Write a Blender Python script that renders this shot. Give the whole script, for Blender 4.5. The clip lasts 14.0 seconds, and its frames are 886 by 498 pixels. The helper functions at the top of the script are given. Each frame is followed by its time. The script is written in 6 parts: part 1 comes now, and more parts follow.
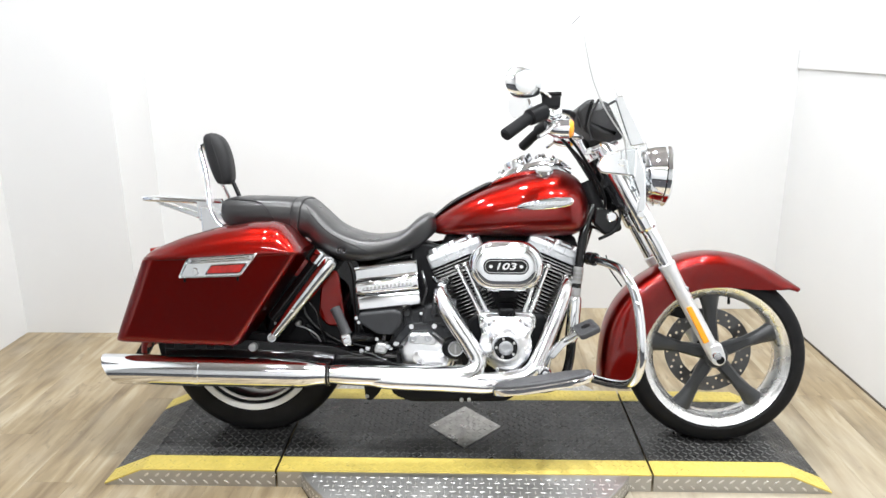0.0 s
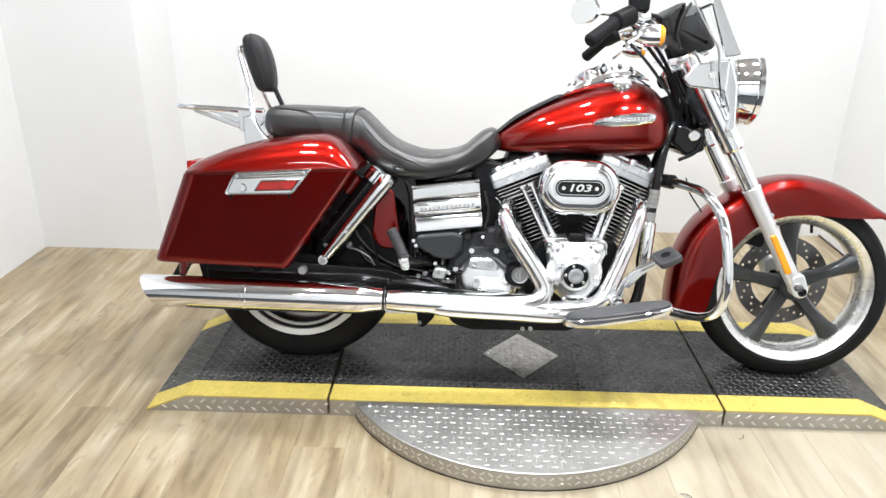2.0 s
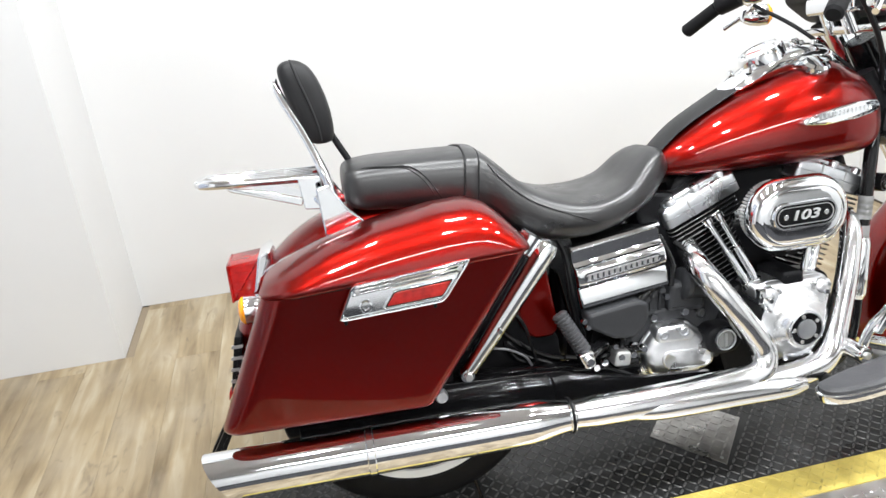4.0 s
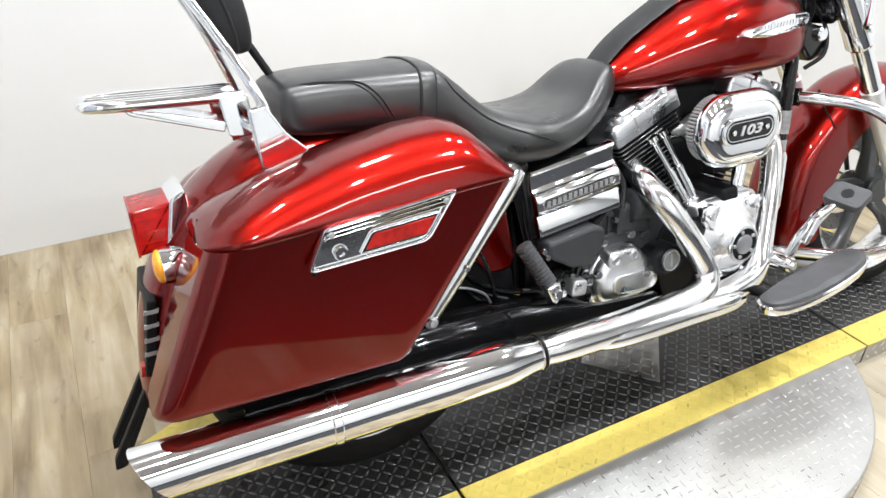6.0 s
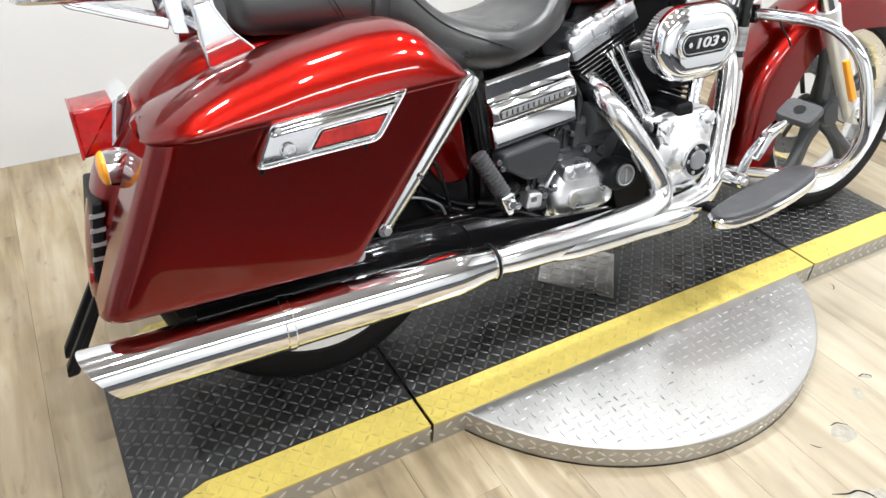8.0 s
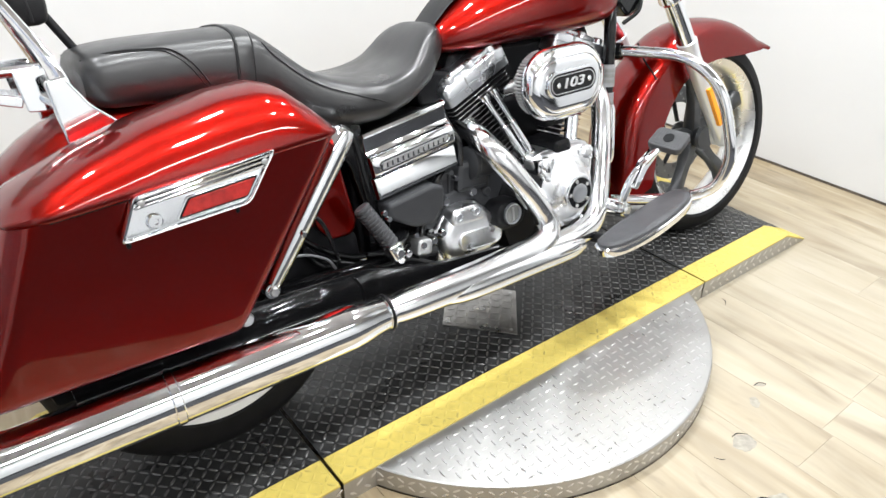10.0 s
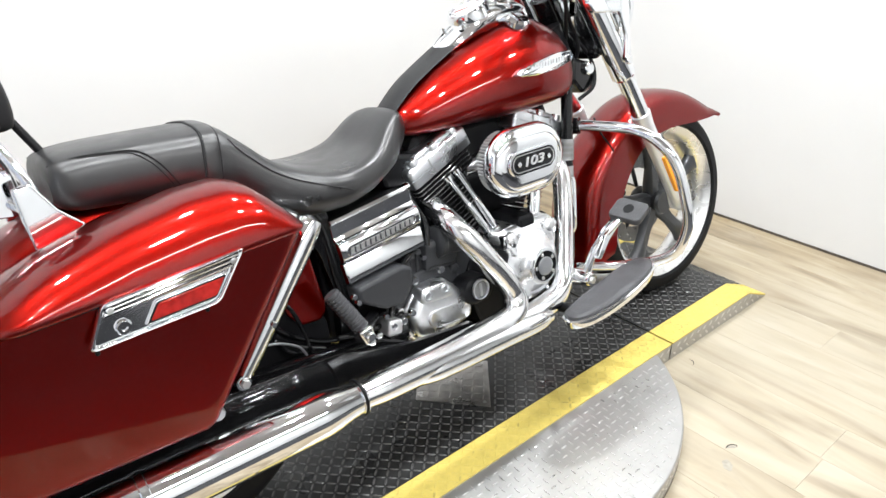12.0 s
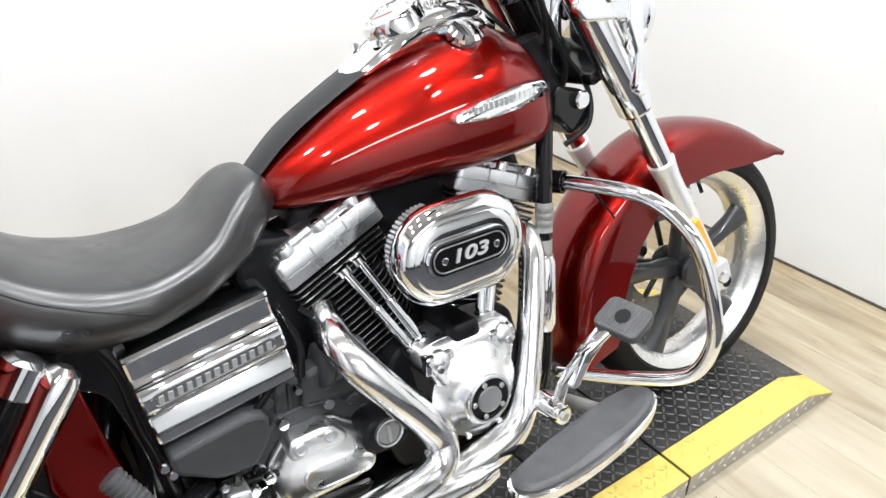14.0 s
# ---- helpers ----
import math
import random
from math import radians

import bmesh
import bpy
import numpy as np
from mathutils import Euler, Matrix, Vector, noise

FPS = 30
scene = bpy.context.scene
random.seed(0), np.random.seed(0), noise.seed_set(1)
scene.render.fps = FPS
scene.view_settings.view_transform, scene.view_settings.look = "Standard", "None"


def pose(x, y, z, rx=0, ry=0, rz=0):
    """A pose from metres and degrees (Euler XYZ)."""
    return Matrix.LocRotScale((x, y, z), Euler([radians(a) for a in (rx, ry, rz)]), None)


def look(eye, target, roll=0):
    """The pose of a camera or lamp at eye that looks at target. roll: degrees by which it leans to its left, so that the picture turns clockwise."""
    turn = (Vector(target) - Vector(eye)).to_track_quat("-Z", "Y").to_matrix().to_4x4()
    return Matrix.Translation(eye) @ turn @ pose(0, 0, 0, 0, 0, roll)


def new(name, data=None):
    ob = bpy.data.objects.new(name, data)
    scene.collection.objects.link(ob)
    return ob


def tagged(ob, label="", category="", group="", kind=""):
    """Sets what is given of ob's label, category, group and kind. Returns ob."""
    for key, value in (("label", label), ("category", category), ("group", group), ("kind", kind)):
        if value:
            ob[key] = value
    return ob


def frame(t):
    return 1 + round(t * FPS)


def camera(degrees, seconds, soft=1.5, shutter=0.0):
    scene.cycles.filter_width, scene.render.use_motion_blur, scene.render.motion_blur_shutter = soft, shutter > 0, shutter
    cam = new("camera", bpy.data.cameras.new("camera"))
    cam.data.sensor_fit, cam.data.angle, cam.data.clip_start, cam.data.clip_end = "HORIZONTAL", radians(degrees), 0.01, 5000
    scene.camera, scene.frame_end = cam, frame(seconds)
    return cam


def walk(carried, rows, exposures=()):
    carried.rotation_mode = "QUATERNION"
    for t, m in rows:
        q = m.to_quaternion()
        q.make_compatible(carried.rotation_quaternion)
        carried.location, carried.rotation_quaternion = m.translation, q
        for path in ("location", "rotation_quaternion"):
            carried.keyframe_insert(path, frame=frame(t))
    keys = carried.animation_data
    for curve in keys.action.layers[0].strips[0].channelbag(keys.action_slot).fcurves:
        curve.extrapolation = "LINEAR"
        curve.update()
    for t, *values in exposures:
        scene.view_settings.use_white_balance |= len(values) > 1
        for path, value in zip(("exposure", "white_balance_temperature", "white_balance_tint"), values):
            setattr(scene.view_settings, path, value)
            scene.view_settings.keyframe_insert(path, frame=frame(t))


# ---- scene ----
cam = camera(63.0, 14.0)
PATH = [
    (0, (0.03, -2.033, 1.372), (-0.036, -0.109, 0.83), -0.4),
    (0.5, (0.025, -2.02, 1.375), (-0.054, -0.097, 0.831), -0.3),
    (1, (-0.003, -1.997, 1.369), (-0.053, -0.084, 0.786), 0.2),
    (1.5, (-0.074, -1.954, 1.342), (-0.072, -0.064, 0.686), -0.1),
    (2, (-0.189, -1.866, 1.327), (-0.238, -0.016, 0.568), 0.8),
    (2.5, (-0.286, -1.633, 1.343), (-0.616, 0.195, 0.603), 0.1),
    (3, (-0.491, -1.439, 1.339), (-0.742, 0.403, 0.602), -1.0),
    (3.2, (-0.578, -1.365, 1.338), (-0.728, 0.472, 0.561), -2.6),
    (5.3, (-1.095, -0.823, 1.323), (-0.262, 0.766, 0.44), -2.6),
    (5.5, (-1.093, -0.817, 1.31), (-0.26, 0.74, 0.371), -2.4),
    (6, (-1.107, -0.815, 1.265), (-0.298, 0.697, 0.236), 0.6),
    (6.5, (-1.114, -0.821, 1.232), (-0.329, 0.636, 0.11), 1.4),
    (7, (-1.121, -0.832, 1.208), (-0.371, 0.595, 0.024), 2.1),
    (7.5, (-1.117, -0.844, 1.199), (-0.345, 0.56, 0.002), 2.7),
    (8, (-1.099, -0.862, 1.206), (-0.252, 0.536, 0.053), 2.3),
    (8.5, (-1.082, -0.883, 1.206), (-0.183, 0.503, 0.079), 1.7),
    (9, (-1.065, -0.892, 1.207), (-0.128, 0.478, 0.091), 1.5),
    (9.2, (-1.054, -0.896, 1.207), (-0.088, 0.46, 0.1), 1.3),
    (11.5, (-1.029, -0.906, 1.268), (0.098, 0.463, 0.342), -0.4),
    (12, (-1.025, -0.897, 1.282), (0.128, 0.453, 0.361), -0.4),
    (12.5, (-0.94, -0.86, 1.273), (0.162, 0.493, 0.295), -1.0),
    (13, (-0.711, -0.789, 1.28), (0.241, 0.699, 0.343), -1.6),
    (13.5, (-0.574, -0.755, 1.28), (0.392, 0.698, 0.304), -1.5),
    (14, (-0.413, -0.597, 1.254), (0.561, 0.83, 0.245), -0.8),
]
walk(cam, [(t, look(eye, target, roll)) for t, eye, target, roll in PATH])

# ---- light: an indoor photo booth under ceiling lamps ----
world = bpy.data.worlds.new("world")
world.use_nodes = True
world.node_tree.nodes["Background"].inputs[0].default_value = (0.9, 0.95, 1.0, 1)
world.node_tree.nodes["Background"].inputs[1].default_value = 0.0
scene.world = world
CEILING = 3.0


def area_lamp(name, x, y, z, sx, sy, watts, color=(1, 1, 1)):
    data = bpy.data.lights.new(name, "AREA")
    data.shape, data.size, data.size_y, data.energy, data.color = "RECTANGLE", sx, sy, watts, color
    ob = new(name, data)
    ob.matrix_world = pose(x, y, z)
    return ob


for lx, ly, sx, sy, w in ((-0.3, -2.8, 3.0, 0.12, 72),):
    area_lamp("ceiling_lamp", lx, ly, CEILING - 0.14, sx, sy, w, (0.95, 0.98, 1.0))
SPOTS = [(x + 0.08 * k, y) for x in (-1.25, -0.42, 0.36, 1.02) for k, y in enumerate((-0.7, 0.6))]
for lx, ly in SPOTS:
    area_lamp("spot_lamp", lx, ly, CEILING - 0.1, 0.13, 0.13, 23.0, (0.95, 0.98, 1.0))

# ---- materials ----
def material(name, color, rough=0.5, metal=0.0, coat=0.0, spec=0.5, grain=0.0, grain_scale=40.0, bump=0.0, bump_scale=200.0,
             rough_vary=0.0, emit=0.0, alpha=1.0, transmission=0.0, ior=1.45, coat_rough=0.03, coat_ior=1.5, edge=None):
    m = bpy.data.materials.new(name)
    m.use_nodes = True
    nt = m.node_tree
    b = nt.nodes["Principled BSDF"]
    b.inputs["Base Color"].default_value = (*color, 1)
    b.inputs["Roughness"].default_value = rough
    b.inputs["Metallic"].default_value = metal
    b.inputs["Coat Weight"].default_value = coat
    b.inputs["Coat Roughness"].default_value = coat_rough
    b.inputs["Coat IOR"].default_value = coat_ior
    b.inputs["Specular IOR Level"].default_value = spec
    b.inputs["Transmission Weight"].default_value = transmission
    b.inputs["IOR"].default_value = ior
    b.inputs["Alpha"].default_value = alpha
    if edge:
        b.inputs["Specular Tint"].default_value = (*edge, 1)
    if emit:
        b.inputs["Emission Color"].default_value = (*color, 1)
        b.inputs["Emission Strength"].default_value = emit
    if grain or rough_vary or bump:
        tc = nt.nodes.new("ShaderNodeTexCoord")
    if grain:
        n1, n2 = nt.nodes.new("ShaderNodeTexNoise"), nt.nodes.new("ShaderNodeTexNoise")
        n1.inputs["Scale"].default_value, n2.inputs["Scale"].default_value = grain_scale, grain_scale / 9
        n1.inputs["Detail"].default_value = 5
        add = nt.nodes.new("ShaderNodeMath")
        nt.links.new(tc.outputs["Object"], n1.inputs["Vector"])
        nt.links.new(tc.outputs["Object"], n2.inputs["Vector"])
        nt.links.new(n1.outputs["Fac"], add.inputs[0])
        nt.links.new(n2.outputs["Fac"], add.inputs[1])
        ramp = nt.nodes.new("ShaderNodeMapRange")
        ramp.inputs["From Min"].default_value, ramp.inputs["From Max"].default_value = 0.7, 1.3
        ramp.inputs["To Min"].default_value, ramp.inputs["To Max"].default_value = 1 - grain, 1 + grain
        nt.links.new(add.outputs[0], ramp.inputs["Value"])
        mul = nt.nodes.new("ShaderNodeVectorMath")
        mul.operation = "SCALE"
        mul.inputs[0].default_value = color
        nt.links.new(ramp.outputs[0], mul.inputs["Scale"])
        nt.links.new(mul.outputs[0], b.inputs["Base Color"])
    if rough_vary:
        n3 = nt.nodes.new("ShaderNodeTexNoise")
        n3.inputs["Scale"].default_value, n3.inputs["Detail"].default_value = 14, 6
        nt.links.new(tc.outputs["Object"], n3.inputs["Vector"])
        r3 = nt.nodes.new("ShaderNodeMapRange")
        r3.inputs["From Min"].default_value, r3.inputs["From Max"].default_value = 0.3, 0.7
        r3.inputs["To Min"].default_value, r3.inputs["To Max"].default_value = max(0.01, rough - rough_vary), rough + rough_vary
        nt.links.new(n3.outputs["Fac"], r3.inputs["Value"])
        nt.links.new(r3.outputs[0], b.inputs["Roughness"])
    if bump:
        n4 = nt.nodes.new("ShaderNodeTexNoise")
        n4.inputs["Scale"].default_value, n4.inputs["Detail"].default_value = bump_scale, 4
        nt.links.new(tc.outputs["Object"], n4.inputs["Vector"])
        bp = nt.nodes.new("ShaderNodeBump")
        bp.inputs["Strength"].default_value, bp.inputs["Distance"].default_value = bump, 0.002
        nt.links.new(n4.outputs["Fac"], bp.inputs["Height"])
        nt.links.new(bp.outputs[0], b.inputs["Normal"])
    return m


RED = material("candy red paint", (0.21, 0.004, 0.002), 0.33, 0.97, coat=1.0, coat_ior=1.46, edge=(0.55, 0.02, 0.01), grain=0.05, grain_scale=900, coat_rough=0.04)
CHROME = material("chrome", (0.89, 0.905, 0.925), 0.06, 1.0, rough_vary=0.035, bump=0.012, bump_scale=26)
PIPECHROME = material("heat-dulled pipe chrome", (0.89, 0.895, 0.905), 0.15, 1.0, rough_vary=0.05, bump=0.012, bump_scale=26)
MIRRORGLASS = material("silvered mirror glass", (0.86, 0.87, 0.88), 0.02, 1.0)
ALU = material("polished aluminium", (0.9, 0.905, 0.92), 0.3, 1.0, rough_vary=0.08, grain=0.06, grain_scale=60)
CAST = material("silver cast metal", (0.5, 0.5, 0.5), 0.4, 0.85, bump=0.12, bump_scale=500, grain=0.06)
RIMSILVER = material("machined rim", (0.86, 0.86, 0.855), 0.27, 0.95, rough_vary=0.05)
LEGSILVER = material("silver fork lacquer", (0.74, 0.745, 0.75), 0.34, 0.55, rough_vary=0.05, coat=0.3)
RIMPAINT = material("bright silver rim lacquer", (0.8, 0.8, 0.79), 0.4, 0.1, rough_vary=0.05)
SPOKE = material("dark grey painted alloy", (0.045, 0.047, 0.05), 0.35, 0.4, coat=0.3, grain=0.08)
BLACKGLOSS = material("gloss black paint", (0.005, 0.005, 0.0055), 0.12, 0.0, spec=0.3, coat=0.5, coat_ior=1.35, rough_vary=0.05)
BLACK = material("satin black", (0.006, 0.006, 0.007), 0.45, 0.0, spec=0.2, grain=0.15, bump=0.1, bump_scale=400)
PLASTIC = material("grey-black plastic", (0.031, 0.032, 0.035), 0.47, 0.0, spec=0.4, grain=0.1, bump=0.15, bump_scale=600)
RUBBER = material("tyre rubber", (0.008, 0.008, 0.009), 0.6, 0.0, spec=0.2, grain=0.25, grain_scale=30, bump=0.2, bump_scale=250)
BOARDRUBBER = material("grey rubber pad", (0.058, 0.058, 0.062), 0.45, 0.0, grain=0.2, bump=0.3, bump_scale=350)
LEATHER = material("black seat leather", (0.013, 0.0128, 0.0135), 0.34, 0.0, spec=0.88, grain=0.2, grain_scale=25, bump=0.07, bump_scale=420, rough_vary=0.08)
STITCH = material("dark stitched seam", (0.012, 0.012, 0.013), 0.7, 0.0, bump=0.4, bump_scale=700)
AMBER = material("amber lens", (0.95, 0.36, 0.015), 0.15, 0.0, coat=0.6)
REDLENS = material("red lens", (0.3, 0.004, 0.003), 0.12, 0.0, spec=0.4, coat=0.15, grain=0.6, grain_scale=45)
REDREFLECTOR = material("bright red reflector", (0.36, 0.012, 0.009), 0.15, 0.0, spec=0.5, coat=0.5, grain=0.4, grain_scale=70, bump=0.3, bump_scale=300)
GLASS = material("clear windshield", (0.93, 0.945, 0.945), 0.02, 0.0, transmission=1.0, ior=1.2)
LENSGLASS = material("headlight glass", (0.95, 0.96, 0.97), 0.05, 0.0, transmission=0.9, ior=1.2)
WHITEWALL = material("white booth paint", (0.66, 0.66, 0.66), 0.6, 0.0, grain=0.012, grain_scale=5, bump=0.05, bump_scale=80)
CEILINGPAINT = material("taupe ceiling paint", (0.48, 0.45, 0.425), 0.8, 0.0, grain=0.02, grain_scale=6)
PALEROOM = material("pale showroom paint", (0.78, 0.78, 0.775), 0.7, 0.0, grain=0.05, grain_scale=4)
DARKROOM = material("charcoal showroom paint", (0.04, 0.04, 0.043), 0.7, 0.0, grain=0.05, grain_scale=4)
TREADDARK = material("dark grey painted tread plate", (0.034, 0.034, 0.034), 0.34, 0.2, grain=0.42, grain_scale=22, rough_vary=0.12, bump=0.1, bump_scale=300)
TREADMETAL = material("bare aluminium tread plate", (0.46, 0.455, 0.445), 0.43, 0.92, grain=0.06, grain_scale=25, rough_vary=0.04)
YELLOW = material("yellow safety paint", (0.61, 0.48, 0.115), 0.5, 0.0, grain=0.13, grain_scale=45, rough_vary=0.1)
GREYWOOD = material("weathered dark timber", (0.075, 0.062, 0.05), 0.75, 0.0, grain=0.45, grain_scale=45, bump=0.4, bump_scale=120)
WIRE = material("black wire", (0.02, 0.02, 0.022), 0.5, 0.3, grain=0.1)
HOSEGREY = material("braided grey hose", (0.22, 0.22, 0.23), 0.4, 0.5, grain=0.2, grain_scale=300)
FILLERGREY = material("dull grey metal", (0.3, 0.3, 0.29), 0.45, 0.7, grain=0.1)
PAPER = material("grey label film", (0.3, 0.3, 0.3), 0.5, 0.0, grain=0.04)
GAUGEFACE = material("silver gauge face", (0.55, 0.55, 0.54), 0.4, 0.2)
LAMPGLOW = material("lamp glow", (1.0, 0.97, 0.92), 0.5, emit=14.0)
BRIGHTLUG = material("polished aluminium lugs", (0.72, 0.715, 0.705), 0.3, 0.92, rough_vary=0.06)
WORNMETAL = material("worn scratched aluminium", (0.34, 0.33, 0.315), 0.34, 0.9, grain=0.35, grain_scale=30, rough_vary=0.12)
TREADLUG = material("scuffed tread lugs", (0.115, 0.114, 0.112), 0.36, 0.5, grain=0.35, grain_scale=18, rough_vary=0.1)
SATIN = material("satin silver metal", (0.72, 0.735, 0.76), 0.3, 1.0, rough_vary=0.07, grain=0.05)
POUCH = material("black pouch leather", (0.012, 0.012, 0.013), 0.5, 0.0, spec=0.4, grain=0.2, grain_scale=30, bump=0.25, bump_scale=400)

# ---- building helpers ----
def part(name, bm, mat, parent=None, label="", smooth=True, bevel=0.0, angle=35):
    """Links a bmesh as one mesh object under a thing or part."""
    bmesh.ops.recalc_face_normals(bm, faces=bm.faces[:])
    me = bpy.data.meshes.new(name)
    bm.to_mesh(me)
    bm.free()
    me.materials.append(mat)
    if smooth:
        me.shade_smooth()
        me.set_sharp_from_angle(angle=radians(angle))
        for poly in me.polygons:
            if poly.loop_total > 6:
                poly.use_smooth = False
    ob = new(name, me)
    if parent:
        ob.parent = parent
    if label:
        ob["label"] = label
    if bevel:
        mod = ob.modifiers.new("bevel", "BEVEL")
        mod.width, mod.segments, mod.limit_method = bevel, 2, "ANGLE"
    return ob


def thing(name, label, category, m=None, group="", kind=""):
    ob = new(name)
    if m:
        ob.matrix_world = m
    return tagged(ob, label, category, group, kind)


def spline(points, n):
    """n points along a smooth curve through the points (any dimension)."""
    p = np.array(points, float)
    if len(p) == 2:
        return np.array([p[0] + (p[1] - p[0]) * k / (n - 1) for k in range(n)])
    d = np.r_[0, np.cumsum(np.linalg.norm(np.diff(p, axis=0), axis=1) ** 0.5)]
    tang = np.zeros_like(p)
    for i in range(len(p)):
        a, b = max(i - 1, 0), min(i + 1, len(p) - 1)
        tang[i] = (p[b] - p[a]) / (d[b] - d[a])
    out = []
    for s in np.linspace(0, d[-1], n):
        i = min(int(np.searchsorted(d, s, "right")) - 1, len(p) - 2)
        h = d[i + 1] - d[i]
        u = (s - d[i]) / h
        out.append((2 * u**3 - 3 * u**2 + 1) * p[i] + (u**3 - 2 * u**2 + u) * h * tang[i] + (-2 * u**3 + 3 * u**2) * p[i + 1] + (u**3 - u**2) * h * tang[i + 1])
    return np.array(out)


def skin(bm, rings, closed=True, caps=True):
    """Joins rings of points into a surface."""
    vs = [[bm.verts.new(p) for p in ring] for ring in rings]
    n = len(vs[0])
    for a, b in zip(vs, vs[1:]):
        for i in range(n if closed else n - 1):
            j = (i + 1) % n
            bm.faces.new((a[i], a[j], b[j], b[i]))
    if caps and closed:
        bm.faces.new(vs[0][::-1])
        bm.faces.new(vs[-1])
    return bm


def tube(points, radius, n=24, seg=14, smooth=True, bm=None, caps=True):
    """A round tube along points; radius: a number or one for each point."""
    bm = bm or bmesh.new()
    rad = [radius] * len(points) if isinstance(radius, (int, float)) else radius
    full = np.c_[np.array(points, float), rad]
    path = spline(full, n) if smooth else full
    rings, up = [], None
    for i, q in enumerate(path):
        d = Vector(path[min(i + 1, len(path) - 1)][:3] - path[max(i - 1, 0)][:3]).normalized()
        if up is None:
            up = d.orthogonal().normalized()
        up = (up - d * up.dot(d)).normalized()
        side = d.cross(up)
        rings.append([Vector(q[:3]) + (up * math.cos(a) + side * math.sin(a)) * q[3] for a in (2 * math.pi * k / seg for k in range(seg))])
    return skin(bm, rings, caps=caps)


def lathe(profile, centre, axis, seg=32, bm=None, closed=False):
    """Turns (radius, along) pairs about an axis through centre."""
    bm = bm or bmesh.new()
    axis = Vector(axis).normalized()
    up = axis.orthogonal().normalized()
    side = axis.cross(up)
    c = Vector(centre)
    rings = []
    for k in range(seg):
        a = 2 * math.pi * k / seg
        way = up * math.cos(a) + side * math.sin(a)
        rings.append([c + way * max(r, 1e-5) + axis * h for r, h in profile])
    vs = [[bm.verts.new(p) for p in ring] for ring in rings]
    m = len(profile)
    for k in range(seg):
        a, b = vs[k], vs[(k + 1) % seg]
        for i in range(m if closed else m - 1):
            j = (i + 1) % m
            bm.faces.new((a[i], a[j], b[j], b[i]))
    bmesh.ops.remove_doubles(bm, verts=bm.verts[:], dist=3e-5)
    return bm


def slab(outline, y0, y1, edge=0.0, bm=None, taper=None):
    """A plate: an outline in x, z between two y, its near rim (y0) rounded by edge. taper(x, z) shifts y of the near face."""
    bm = bm or bmesh.new()
    o = [Vector((x, 0, z)) for x, z in outline]
    n = len(o)
    c = sum(o, Vector()) / n

    def ring(y, inset):
        out = []
        for i in range(n):
            a, b = (o[i] - o[i - 1]).normalized(), (o[(i + 1) % n] - o[i]).normalized()
            nrm = Vector((a.z + b.z, 0, -a.x - b.x))
            nrm = nrm.normalized() if nrm.length > 1e-6 else (c - o[i]).normalized()
            p = o[i] + nrm * inset * flip
            out.append((p.x, y + (taper(p.x, p.z) if taper and y == y0f else 0), p.z))
        return out

    area = sum(o[i - 1].x * o[i].z - o[i].x * o[i - 1].z for i in range(n))
    flip = -1 if area > 0 else 1
    s = 1 if y1 > y0 else -1
    y0f = y0
    if edge:
        rings = [ring(y0, edge), ring(y0 + s * edge * 0.12, edge * 0.5), ring(y0 + s * edge * 0.45, edge * 0.12), ring(y0 + s * edge, 0), ring(y1, 0)]
    else:
        rings = [ring(y0, 0), ring(y1, 0)]
    return skin(bm, rings)


def rounded(outline, r, n=4):
    """Rounds the corners of an outline. r: one radius, or one for each corner."""
    out = []
    m = len(outline)
    for i in range(m):
        p, a, b = Vector(outline[i]), Vector(outline[i - 1]), Vector(outline[(i + 1) % m])
        ri = r[i] if isinstance(r, (list, tuple)) else r
        if ri <= 0:
            out.append(tuple(p))
            continue
        ra = min(ri, (a - p).length * 0.48)
        rb = min(ri, (b - p).length * 0.48)
        s, e = p + (a - p).normalized() * ra, p + (b - p).normalized() * rb
        for k in range(n + 1):
            u = k / n
            out.append(tuple(s * (1 - u) ** 2 + p * 2 * u * (1 - u) + e * u * u))
    return out


def block(x0, x1, y0, y1, z0, z1, bm=None):
    bm = bm or bmesh.new()
    return skin(bm, [[(x0, y0, z0), (x1, y0, z0), (x1, y1, z0), (x0, y1, z0)], [(x0, y0, z1), (x1, y0, z1), (x1, y1, z1), (x0, y1, z1)]])


def stick(p, q, r, seg=14, r2=None, bm=None):
    return tube([p, q], [r, r if r2 is None else r2], n=2, seg=seg, smooth=False, bm=bm)


def bolt(name, p, axis, r, h, mat, parent, hexa=False):
    seg = 6 if hexa else 14
    return part(name, lathe([(0, h), (r * 0.8, h), (r, h * 0.75), (r, 0), (0, 0)], p, axis, seg), mat, parent)

# ---- the booth ----
XL, XR, YB, YR, XREC = -2.18, 1.66, 1.29, 1.68, -1.6
YFRONT, ZTOP, YOPEN = -3.8, CEILING, -1.6
FZ = -0.005  # floor level


def wall(name, x0, x1, y0, y1, z0=FZ, z1=ZTOP, mat=WHITEWALL):
    label = {WHITEWALL: "white painted booth wall", DARKROOM: "unseen charcoal wall foot added to darken reflections"}.get(mat, "pale painted upper showroom wall")
    return tagged(part(name, block(x0, x1, y0, y1, z0, z1), mat, smooth=False), label, "wall", kind="structure")


# unseen walls closing the room; their charcoal foot is added to darken reflections
def showroom_wall(name, x0, x1, y0, y1, dado=0.2):
    wall(name, x0, x1, y0, y1, FZ, dado, DARKROOM)
    wall(name + "_upper", x0, x1, y0, y1, dado, ZTOP, PALEROOM)


